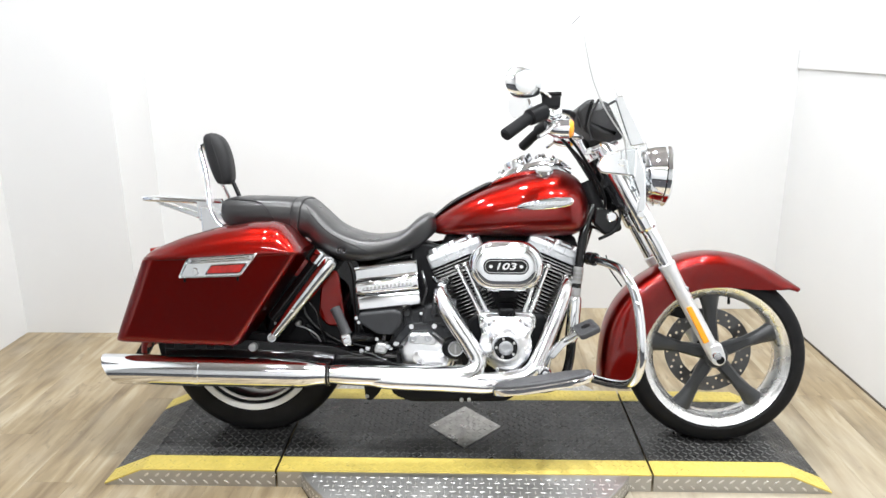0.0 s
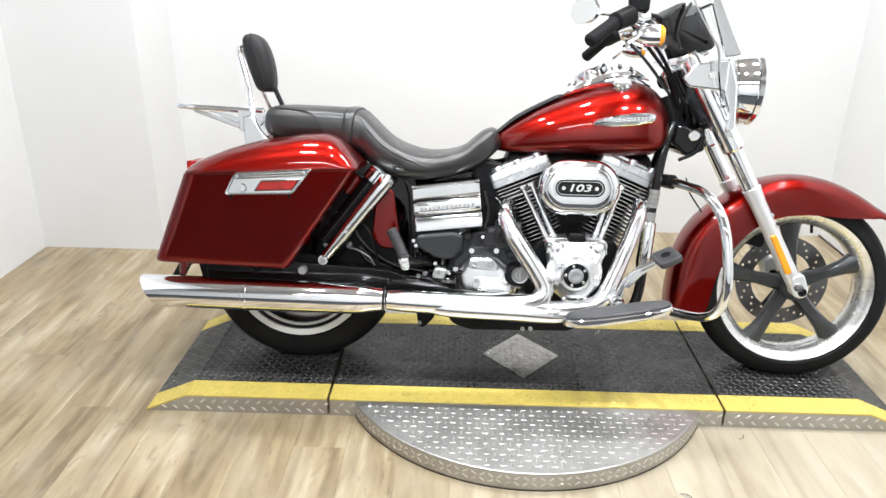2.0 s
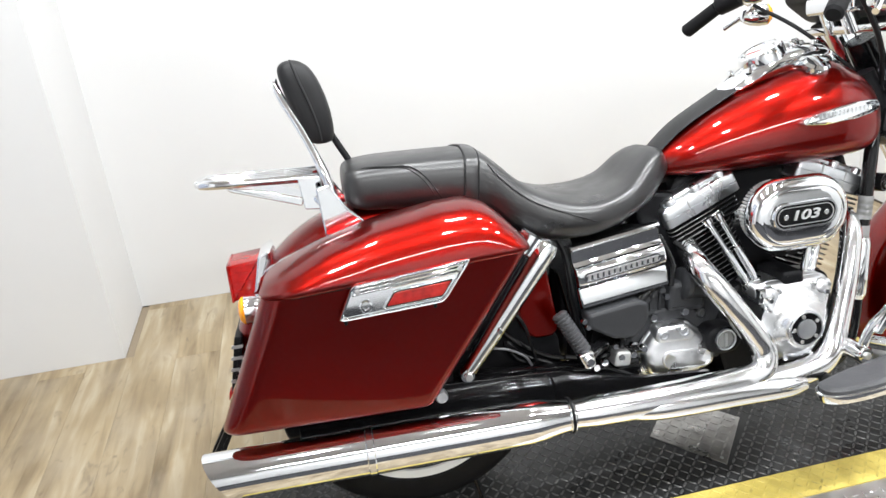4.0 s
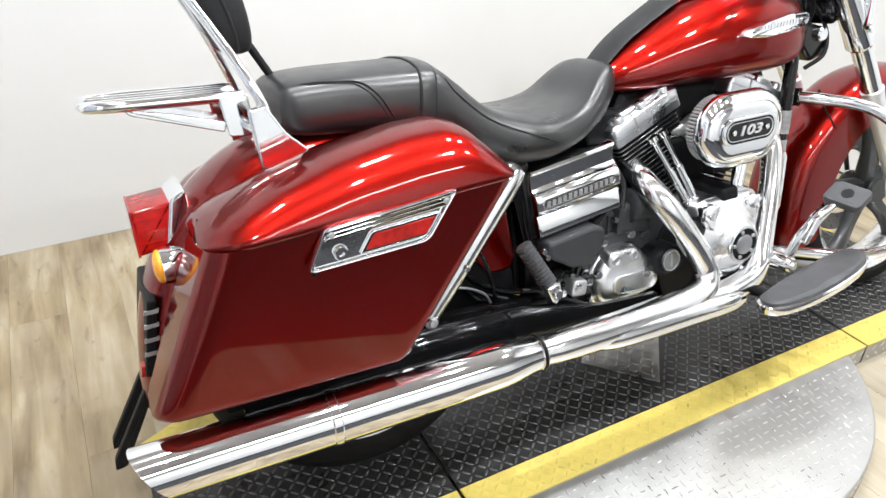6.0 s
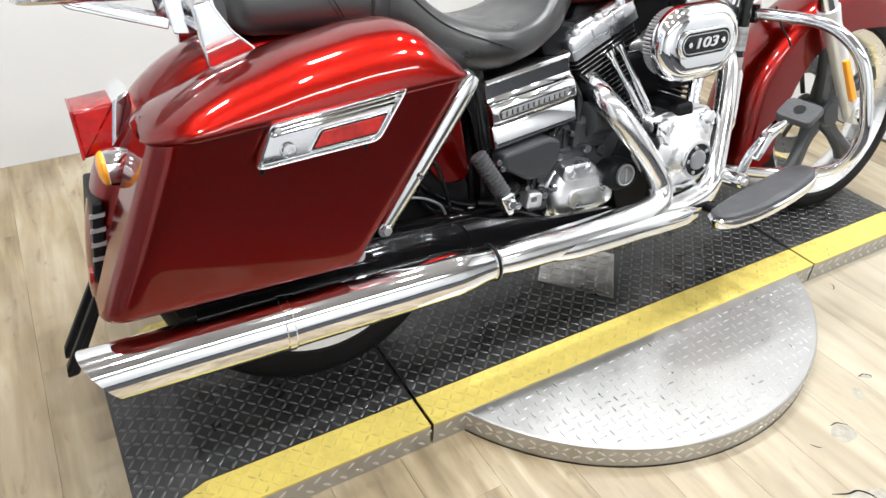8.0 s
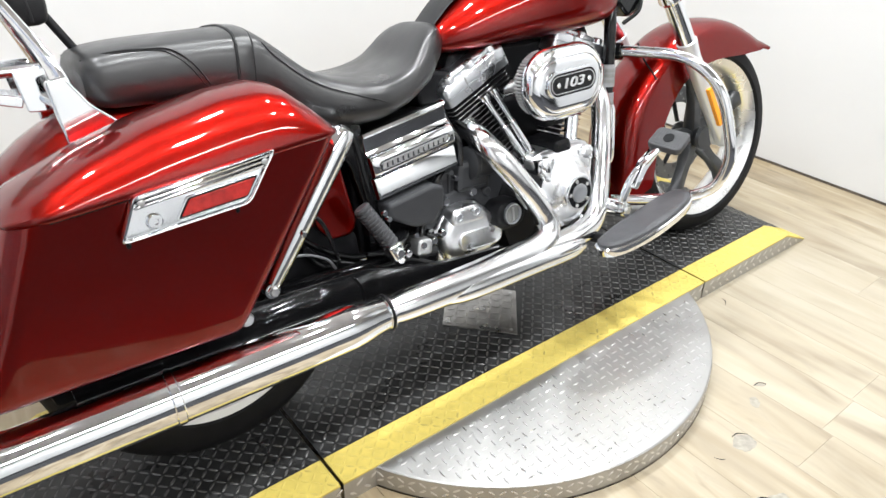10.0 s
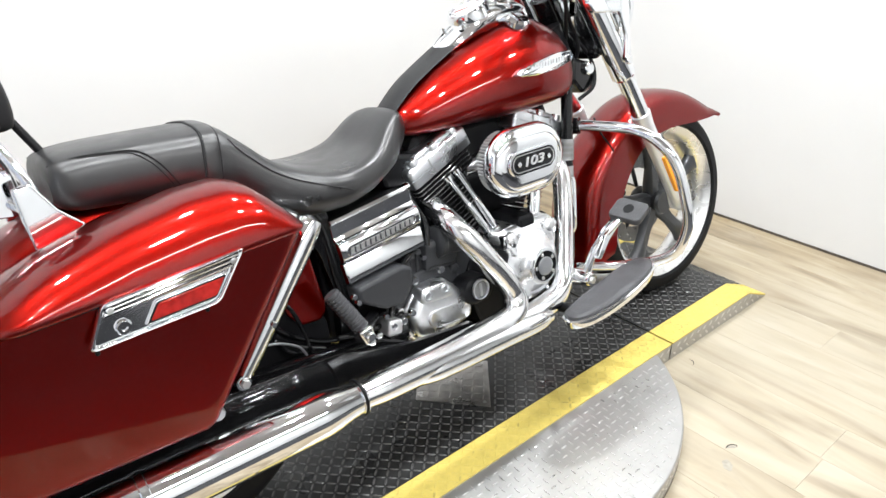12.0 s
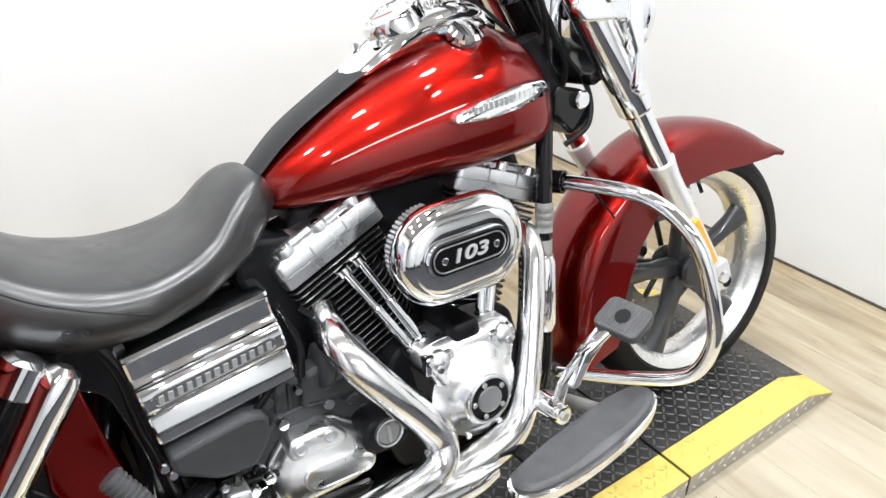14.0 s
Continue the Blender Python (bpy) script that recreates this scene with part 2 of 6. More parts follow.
wall("wall_west", XL - 0.15, XL, YOPEN, YB + 0.15)
wall("wall_north_west", XL, XREC, YB, YB + 0.54)
wall("wall_north", XREC, XR + 0.15, YR, YR + 0.15)
# the east wall is thicker below a capped ledge
wall("wall_east", XR + 0.05, XR + 0.2, YOPEN, YR)
# dark strip stands in for the shadow line where wall meets floor
tagged(part("shadow_gap_east", block(XR - 0.004, XR, YOPEN, YR, FZ + 0.0005, FZ + 0.009), GREYWOOD, smooth=False), "thin dark strip for the shadow gap along the wall foot", "wall trim", kind="structure")
wall("wall_east_lower", XR, XR + 0.05, YOPEN, YR, FZ, 1.25)
tagged(part("trim_east", block(XR - 0.012, XR + 0.05, YOPEN, YR - 0.002, 1.25, 1.345), WHITEWALL, smooth=False, bevel=0.006), "white painted ledge capping the lower wall", "wall trim", kind="structure")
showroom_wall("wall_west_outer", XL - 2.15, XL - 2.0, YFRONT, YOPEN)
showroom_wall("wall_west_return", XL - 2.0, XL - 0.15, YOPEN, YOPEN + 0.15)
showroom_wall("wall_east_outer", XR + 2.0, XR + 2.15, YFRONT, YOPEN)
showroom_wall("wall_east_return", XR + 0.2, XR + 2.0, YOPEN, YOPEN + 0.15)
showroom_wall("wall_south", XL - 2.15, XR + 2.15, YFRONT - 0.15, YFRONT)
tagged(part("ceiling", block(XL - 2.15, XR + 2.15, YFRONT - 0.15, YR + 0.15, ZTOP, ZTOP + 0.1), CEILINGPAINT, smooth=False), "pale taupe painted ceiling with lamps", "ceiling", kind="structure")


def tube_light(y):
    t = thing("tube_light", "long white ceiling tube light", "ceiling light", group="ceiling lights")
    part("housing", block(-1.25, 1.25, y - 0.09, y + 0.09, ZTOP - 0.1, ZTOP), CAST, t, smooth=False, bevel=0.01)
    for dy in (-0.04, 0.04):
        part("tube", stick((-1.2, y + dy, ZTOP - 0.12), (1.2, y + dy, ZTOP - 0.12), 0.013, 10), LAMPGLOW, t)


def downlight(x, y):
    t = thing("downlight", "round white ceiling spot lamp", "ceiling light", group="ceiling spots")
    part("can", lathe([(0.0, 0.06), (0.075, 0.06), (0.075, -0.02), (0.068, -0.02), (0.06, 0.03), (0, 0.04)], (x, y, ZTOP - 0.07), (0, 0, 1), 24), CAST, t)
    part("bulb", lathe([(0.0, -0.012), (0.03, -0.008), (0.05, 0.006), (0.055, 0.02), (0, 0.03)], (x, y, ZTOP - 0.065), (0, 0, 1), 20), LAMPGLOW, t)


tube_light(-2.8)
for lx, ly in SPOTS:
    downlight(lx, ly)


# ---- wire mesh panel on the west wall ----
def mesh_panel(y0, y1, z0, z1):
    t = thing("mesh_panel", "dark timber frame with black wire mesh on the white wall", "mesh panel")
    x = XL + 0.002
    # backing painted pale blue for the bluish light that comes through the mesh
    part("back_panel", block(x, x + 0.006, y0 + 0.02, y1 - 0.02, z0 + 0.02, z1 - 0.02), PALEBLUE, t, "pale blue backing coloured for the bluish light through the mesh", smooth=False)
    w = 0.054
    for a, b, c, d in ((y1 - w, y1, z0, z1), (y0, y0 + w, z0, z1), (y0 + w + 0.001, y1 - w - 0.001, z0, z0 + w), (y0 + w + 0.001, y1 - w - 0.001, z1 - w, z1)):
        low = d < 1.0
        part("frame_board", block(x + 0.008, x + 0.04, a, b, c, d), BLACK if low else GREYWOOD, t, "black painted timber" if low else "weathered dark timber", smooth=False, bevel=0.004)
    for dy in (0.0, 0.62, 1.2):
        bolt("screw", (x + 0.04, y1 - 0.03, z0 + 0.1 + dy), (1, 0, 0), 0.008, 0.003, CAST, t)
    bm = bmesh.new()
    n, sp = 0, 0.023
    ya, yb, za, zb = y0 + w, y1 - w, z0 + w, z1 - w
    slope = 0.55
    k = za - (yb - ya) * slope
    while k < zb:
        for sgn in (1, -1):
            p, q = (ya, k), (yb, k + (yb - ya) * slope)
            t0 = max(0.0, (za - p[1]) / (q[1] - p[1]))
            t1 = min(1.0, (zb - p[1]) / (q[1] - p[1]))
            if t1 > t0:
                f = lambda u: ((p[0] + (q[0] - p[0]) * u) if sgn > 0 else (yb + ya - p[0] - (q[0] - p[0]) * u), p[1] + (q[1] - p[1]) * u)
                (a0, c0), (a1, c1) = f(t0), f(t1)
                tube([(x + 0.02 + 0.003 * sgn, a0, c0), (x + 0.02 + 0.003 * sgn, a1, c1)], 0.0017, n=2, seg=4, smooth=False, bm=bm)
        k += sp
    tagged(part("wire_mesh", bm, WIRE, t, "black diamond wire mesh"), kind="stuff")


PALEBLUE = material("pale blue window light colour", (0.62, 0.68, 0.8), 0.5, 0.0, grain=0.03, grain_scale=8)
mesh_panel(-0.75, 0.53, 0.115, 2.1)

def worn_paint():
    m = material("yellow paint worn through on the lugs", (0.6, 0.475, 0.115), 0.5, 0.0)
    nt = m.node_tree
    place, noise, cut, mix = (nt.nodes.new("ShaderNode" + k) for k in ("NewGeometry", "TexNoise", "MapRange", "Mix"))
    noise.inputs["Scale"].default_value, noise.inputs["Detail"].default_value = 26, 7
    nt.links.new(place.outputs["Position"], noise.inputs["Vector"])
    cut.inputs["From Min"].default_value, cut.inputs["From Max"].default_value = 0.55, 0.66
    nt.links.new(noise.outputs["Fac"], cut.inputs["Value"])
    mix.data_type = "RGBA"
    mix.inputs["A"].default_value, mix.inputs["B"].default_value = (0.6, 0.475, 0.115, 1), (0.42, 0.33, 0.085, 1)
    nt.links.new(cut.outputs[0], mix.inputs["Factor"])
    nt.links.new(mix.outputs["Result"], nt.nodes["Principled BSDF"].inputs["Base Color"])
    return m


YELLOWWORN = worn_paint()

# ---- platform ----
P, PW, XL1, XLB, XRB, XR1 = 0.055, 0.58, -1.154, -1.025, 1.06, 1.188
GAPL, GAPR = -0.585, 0.622
TURN_C, TURN_R = (0.022, 0.285), 0.598


def lug_field(bm, spots, height):
    """Raised tread lugs at (x, y, z, angle, length, width, slope)."""
    for x, y, z, a, ln, wd, sl in spots:
        c, s = math.cos(a), math.sin(a)
        def at(u, v, h):
            px, py = x + u * c - v * s, y + u * s + v * c
            return (px, py, z + sl * (px - x) + h)
        base = [at(-ln, 0, 0), at(-ln * 0.5, -wd, 0), at(ln * 0.5, -wd, 0), at(ln, 0, 0), at(ln * 0.5, wd, 0), at(-ln * 0.5, wd, 0)]
        top = [at(-ln * 0.6, 0, height), at(0, -wd * 0.35, height), at(ln * 0.6, 0, height), at(0, wd * 0.35, height)]
        v = [bm.verts.new(p) for p in base]
        w = [bm.verts.new(p) for p in top]
        for f in ((v[0], v[1], w[1], w[0]), (v[1], v[2], w[1]), (v[2], v[3], w[2], w[1]), (v[3], v[4], w[3], w[2]), (v[4], v[5], w[3]), (v[5], v[0], w[0], w[3]), (w[0], w[1], w[2], w[3])):
            bm.faces.new(f)


def tread(x0, x1, y0, y1, pitch, level, ln, wd, tilt=45, skip=None, rows=0.0):
    """Lug places in a basket weave, or, with rows, in a herringbone of that row spacing."""
    out = []
    nx, ny = int((x1 - x0) / pitch), int((y1 - y0) / (rows or pitch))
    for i in range(nx):
        for j in range(ny):
            x, y = x0 + (i + 0.5) * (x1 - x0) / nx, y0 + (j + 0.5) * (y1 - y0) / ny
            z, sl = level(x)
            if skip and skip(x, y):
                continue
            if rows:
                y += 0.25 * rows if i % 2 else -0.25 * rows
            out.append((x, y, z, radians(tilt if (i if rows else i + j) % 2 else tilt + 90), ln, wd, sl))
    return out


def in_diamond(x, y, grow=0.0):
    return abs(x - 0.024) / (0.13 + grow) + abs(y - 0.293) / (0.148 + grow) < 1


def deck_section(name, x0, x1, label, ramp=0):
    t = thing(name, label, "ramp platform", group="platform sections")
    xs = [(x0, P), (x1, P)] if not ramp else ([(XL1, 0.001), (XLB, P), (x1, P)] if ramp < 0 else [(x0, P), (XRB, P), (XR1, 0.001)])

    def level(x):
        for (a, za), (b, zb) in zip(xs, xs[1:]):
            if a <= x <= b:
                return za + (zb - za) * (x - a) / (b - a), (zb - za) / (b - a)
        return P, 0.0

    def strip(a, b, lift):
        rings = [[(x, a, max(z - 0.004, FZ)), (x, b, max(z - 0.004, FZ)), (x, b, z + lift), (x, a, z + lift)] for x, z in xs]
        return skin(bmesh.new(), rings)

    for a, b, lift, mat, name2, lab in ((0.083, PW - 0.083, 0.0, TREADDARK, "deck_plate", "dark grey painted tread plate"), (0.0, 0.082, 0.001, YELLOW, "edge_stripe", "yellow painted edge stripe"), (PW - 0.082, PW, 0.001, YELLOW, "edge_stripe", "yellow painted edge stripe")):
        plate_ = part(name2, strip(a, b, lift), mat, t, lab, smooth=False)
        bm = bmesh.new()
        lug_field(bm, tread(xs[0][0] + 0.004, xs[-1][0] - 0.004, a + 0.002, b - 0.002, 0.0192, lambda x: (level(x)[0] + lift - 0.0002, level(x)[1]), 0.0115, 0.003, 45, (lambda x, y: in_diamond(x, y, 0.012)) if not ramp else None), 0.0022 if mat is TREADDARK else 0.0014)
        tagged(part("tread", bm, TREADLUG if mat is TREADDARK else YELLOWWORN, plate_, smooth=False), kind="stuff")
    for y in (0.001, PW - 0.003):
        bm = bmesh.new()
        skin(bm, [[(x, yy, max(z - 0.005, -0.003)) for x, z in xs] + [(x, yy, FZ) for x, z in xs[::-1]] for yy in (y, y + 0.002)])
        side = part("side_plate", bm, TREADMETAL, t, "bare aluminium side plate", smooth=False)
        if y < 0.1:
            bm = bmesh.new()
            for i in range(int((xs[-1][0] - xs[0][0]) / 0.035)):
                x = xs[0][0] + 0.02 + i * 0.035
                for k, zz in enumerate((0.01, 0.034)):
                    if zz < level(x)[0] - 0.012:
                        lug_field(bm, [(x + 0.017 * k, 0.0, 0.0, radians(40 if k else -40), 0.011, 0.0034, 0.0)], 0.0013)
                        for v in list(bm.verts)[-10:]:
                            px, py, pz = v.co
                            v.co = (px, 0.001 - pz, zz + py)
            tagged(part("tread", bm, BRIGHTLUG, side, smooth=False), kind="stuff")
    return t


deck_section("end_ramp", XL1, GAPL - 0.004, "dark tread-plate end ramp with yellow edges", -1)
deck_m = deck_section("platform_section", GAPL + 0.004, GAPR - 0.004, "dark tread-plate platform with yellow edges under the motorcycle")
deck_section("end_ramp", GAPR + 0.004, XR1, "dark tread-plate end ramp with yellow edges", 1)
bm = bmesh.new()
skin(bm, [[(0.024 - 0.13 * g, 0.293, z), (0.024, 0.293 - 0.148 * g, z), (0.024 + 0.13 * g, 0.293, z), (0.024, 0.293 + 0.148 * g, z)] for z, g in ((P, 1.0), (P + 0.0022, 1.0), (P + 0.003, 0.985))])
inset = part("diamond_plate", bm, WORNMETAL, deck_m, "worn bare metal diamond-shaped plate", smooth=False)
bm = bmesh.new()
lug_field(bm, tread(-0.12, 0.17, 0.13, 0.45, 0.0205, lambda x: (P + 0.0028, 0.0), 0.0115, 0.0034, 45, lambda x, y: not in_diamond(x, y, -0.014)), 0.0014)
tagged(part("tread", bm, WORNMETAL, inset, smooth=False), kind="stuff")
for dx, dy in ((-0.11, 0), (0.11, 0), (0, -0.125), (0, 0.125)):
    bolt("plate_screw", (0.024 + dx, 0.293 + dy, P + 0.0028), (0, 0, 1), 0.005, 0.0015, CAST, inset)
table = thing("turntable", "round bare aluminium tread-plate turntable under the platform", "turntable")
ZT = 0.0525
skirt = part("base_ring", lathe([(TURN_R - 0.0005, ZT - 0.004), (TURN_R, ZT - 0.006), (TURN_R, FZ + 0.004), (TURN_R - 0.003, FZ), (TURN_R - 0.02, FZ), (TURN_R - 0.02, ZT - 0.004)], (*TURN_C, 0), (0, 0, 1), 128, closed=True), TREADMETAL, table, "bare aluminium skirt", angle=20)
bm = bmesh.new()
for k in range(160):
    a = 2 * math.pi * k / 160
    for row, zz in enumerate((0.016, 0.034)):
        one = bmesh.new()
        lug_field(one, [(0.0, 0.0, 0.0, radians(35 if (k + row) % 2 else -35), 0.0105, 0.003, 0.0)], 0.0012)
        for f in one.faces:
            loop = []
            for v in f.verts:
                b = a + v.co.x / TURN_R
                q = TURN_R - 0.0002 + v.co.z
                loop.append(bm.verts.new((TURN_C[0] + q * math.cos(b), TURN_C[1] + q * math.sin(b), zz + v.co.y)))
            bm.faces.new(loop)
        one.free()
bmesh.ops.recalc_face_normals(bm, faces=bm.faces[:])
tagged(part("tread", bm, BRIGHTLUG, skirt, smooth=False), kind="stuff")
top_plate = part("disc_plate", lathe([(0, ZT), (TURN_R - 0.003, ZT), (TURN_R, ZT - 0.002), (TURN_R - 0.001, ZT - 0.0038), (0, ZT - 0.0038)], (*TURN_C, 0), (0, 0, 1), 128), TREADMETAL, table, "aluminium tread plate", angle=20)
bm = bmesh.new()
spots = [q for q in tread(TURN_C[0] - 0.58, TURN_C[0] + 0.58, TURN_C[1] - 0.58, TURN_C[1] + 0.58, 0.023, lambda x: (ZT - 0.0002, 0.0), 0.0105, 0.002, 0) if math.hypot(q[0] - TURN_C[0], q[1] - TURN_C[1]) < TURN_R - 0.014 and not -0.012 < q[1] < PW + 0.012]
lug_field(bm, spots, 0.0016)
tagged(part("tread", bm, BRIGHTLUG, top_plate, smooth=False), kind="stuff")
for k in range(12):
    a = radians(212 + 30 * k)
    bolt("plate_bolt", (TURN_C[0] + 0.562 * math.cos(a), TURN_C[1] + 0.562 * math.sin(a), ZT - 0.0004), (0, 0, 1), 0.0065, 0.0018, CAST, table)
# black ring drawn for the shade under the turntable's skirt
part("floor_shadow_gap", lathe([(TURN_R + 0.001, FZ + 0.002), (TURN_R + 0.001, FZ), (TURN_R - 0.01, FZ)], (*TURN_C, 0), (0, 0, 1), 96), BLACK, table, "dark strip standing in for the shadow gap under the skirt")

# ---- motorcycle, leaning on its side stand ----
LEAN_DEG = 10.5
bike = thing("motorcycle", "red and chrome touring motorcycle leaning on its side stand", "motorcycle", pose(-0.705, 0.283, P, -LEAN_DEG, 0, -0.9))
FW, RW = (1.58, 0.0, 0.292), (-0.004, 0.0, 0.3125)


def wheel(name, c, r_tyre, half, r_rim, spokes, start, spoke_mat, rim_mat=RIMSILVER):
    hub = part(name, lathe([(0.0, -0.055), (0.035, -0.055), (0.04, -0.045), (0.03, -0.03), (0.03, 0.03), (0.04, 0.045), (0.035, 0.055), (0, 0.055)], c, (0, 1, 0), 24), spoke_mat, bike, "alloy wheel hub")
    prof = []
    for k in range(17):
        a = math.pi * (k / 16 - 0.5) * 1.12
        prof.append((r_rim - 0.004 + (r_tyre - r_rim + 0.004) * max(0, math.cos(a)) ** 0.55, half * math.sin(a) / math.sin(math.pi * 0.5) * (1 if abs(a) < 1.57 else 0.98)))
    prof[0] = (r_rim - 0.01, -half * 0.78)
    prof[-1] = (r_rim - 0.01, half * 0.78)
    part("tyre", lathe(prof, c, (0, 1, 0), 96), RUBBER, hub, "black rubber tyre")
    hw = half * 0.8
    rim = [(r_rim - 0.002, -hw - 0.006), (r_rim + 0.004, -hw - 0.002), (r_rim + 0.003, -hw + 0.006), (r_rim - 0.01, -hw * 0.6), (r_rim - 0.018, 0), (r_rim - 0.01, hw * 0.6), (r_rim + 0.003, hw - 0.006),
           (r_rim + 0.004, hw + 0.002), (r_rim - 0.002, hw + 0.006), (r_rim - 0.017, hw * 0.95), (r_rim - 0.026, hw * 0.75), (r_rim - 0.038, hw * 0.4), (r_rim - 0.038, -hw * 0.4), (r_rim - 0.026, -hw * 0.75), (r_rim - 0.017, -hw * 0.95)]
    part("rim", lathe(rim, c, (0, 1, 0), 96, closed=True), rim_mat, hub, "machined silver rim" if rim_mat is RIMSILVER else "dark grey rim")
    for k in range(spokes):
        a = radians(start + 360 / spokes * k)
        d, s = Vector((math.cos(a), 0, math.sin(a))), Vector((-math.sin(a), 0, math.cos(a)))
        rings = []
        for u, w, th, y in ((0.02, 0.024, 0.022, 0.0), (0.06, 0.023, 0.02, -0.006), (0.11, 0.019, 0.016, -0.012), (0.165, 0.024, 0.016, -0.016), (r_rim - 0.027, 0.036, 0.018, -0.014)):
            o = Vector(c) + d * u + Vector((0, y, 0))
            rings.append([o + s * (w * x) + Vector((0, th * yy, 0)) for x, yy in ((-1, -0.25), (-0.6, -1), (0.6, -1), (1, -0.25), (1, 0.5), (0.6, 1), (-0.6, 1), (-1, 0.5))])
        part("spoke", skin(bmesh.new(), rings), spoke_mat, hub, smooth=True, angle=50)
    return hub


YAW = Matrix.Translation((1.2, 0, 0)) @ Matrix.Rotation(radians(-2.5), 4, "Z") @ Matrix.Translation((-1.2, 0, 0))
front_wheel = wheel("front_wheel", FW, 0.3, 0.064, 0.2415, 5, 24, SPOKE)
rear_wheel = wheel("rear_wheel", RW, 0.3185, 0.087, 0.222, 5, 90, SPOKE, SPOKE)
for s in (-1, 1):
    for rr, yy, w in ((0.2165, 0.083, 0.0105), (0.1925, 0.07, 0.005)):
        part("rim_lip", lathe([(rr - w, s * (yy - 0.003)), (rr - w + 0.002, s * (yy + 0.002)), (rr + w - 0.002, s * (yy + 0.0045)), (rr + w, s * yy), (rr, s * (yy - 0.006))], RW, (0, 1, 0), 96, closed=True), RIMPAINT, rear_wheel, "machined silver rim lip")


DISCSTEEL = material("dark drilled steel", (0.16, 0.16, 0.16), 0.35, 0.9, rough_vary=0.08, grain=0.1)


def brake_disc(c, y, r, parent):
    """A steel ring with real drill holes."""
    bm = bmesh.new()

    def loop(cx, cz, rad, n):
        vs = [bm.verts.new((cx + rad * math.cos(2 * math.pi * k / n), y - 0.003, cz + rad * math.sin(2 * math.pi * k / n))) for k in range(n)]
        return [bm.edges.new((vs[k], vs[(k + 1) % n])) for k in range(n)]

    edges = loop(c[0], c[2], r, 72) + loop(c[0], c[2], r * 0.66, 60)
    for k in range(15):
        for rr, off in ((0.73, 0.0), (0.83, 0.14), (0.93, 0.28)):
            a = 2 * math.pi * k / 15 + off
            edges += loop(c[0] + r * rr * math.cos(a), c[2] + r * rr * math.sin(a), 0.0046, 8)
    faces = [f for f in bmesh.ops.triangle_fill(bm, edges=edges, use_beauty=True)["geom"] if isinstance(f, bmesh.types.BMFace)]
    moved = bmesh.ops.extrude_face_region(bm, geom=faces)["geom"]
    for v in moved:
        if isinstance(v, bmesh.types.BMVert):
            v.co.y += 0.006
    d = part("brake_disc", bm, DISCSTEEL, parent, "drilled steel brake disc", smooth=False)
    for k in range(5):
        a = radians(24 + 72 * k)
        part("disc_carrier", stick((c[0] + r * 0.69 * math.cos(a), y, c[2] + r * 0.69 * math.sin(a)), (c[0] + 0.04 * math.cos(a), y - 0.01, c[2] + 0.04 * math.sin(a)), 0.007, 10), SPOKE, d)
    return d


brake_disc(FW, 0.062, 0.148, front_wheel)
part("valve_stem", stick((FW[0] + 0.045, -0.01, FW[2] + 0.208), (FW[0] + 0.04, -0.03, FW[2] + 0.178), 0.0045, 10), BLACK, front_wheel)


def guard(c, stations, half, parent, name, mat, thick=0.003, tip=False):
    """A fender: stations of (angle, outer radius, lip radius) about the axle."""
    st = spline([(a, ro, ri, half if len(q) == 0 else q[0]) for a, ro, ri, *q in stations], 64)
    rings = []
    for a, ro, ri, w in st:
        d, ca = Vector((math.cos(radians(a)), 0, math.sin(radians(a)))), Vector(c)
        sec = []
        crown = min(0.03, max(0.0015, (a - 40) * 0.0022)) if tip else 0.03
        ri = min(ri, ro - crown - min(0.004, crown))
        prof = [(-w, ri), (-w, ri + (ro - crown - ri) * 0.5), (-w, ro - crown - 0.012), (-w * 0.97, ro - crown), (-w * 0.84, ro - crown * 0.52), (-w * 0.6, ro - crown * 0.2), (-w * 0.3, ro - crown * 0.04), (0, ro)]
        prof = prof + [(-y, r) for y, r in prof[-2::-1]]
        inner = [(y * (1 - thick / w), r - (thick if abs(y) < w * 0.95 else 0)) for y, r in prof[::-1]]
        rings.append([ca + d * r + Vector((0, y, 0)) for y, r in prof + inner])
    return part(name, skin(bmesh.new(), rings), mat, parent, angle=60)


front_fender = guard((1.588, 0.0, 0.297), [(44, 0.3437, 0.333), (48, 0.341, 0.313), (53, 0.338, 0.288), (65, 0.338, 0.254), (80, 0.345, 0.238), (97, 0.355, 0.236), (112, 0.362, 0.242), (128, 0.366, 0.246), (145, 0.38, 0.248), (160, 0.39, 0.252), (180, 0.396, 0.268), (192, 0.408, 0.284), (196, 0.41, 0.3)], 0.088, bike, "front_fender", RED, tip=True)
front_fender.matrix_local = YAW
front_wheel.matrix_local = YAW
front_fender["label"] = "glossy red steel front fender"


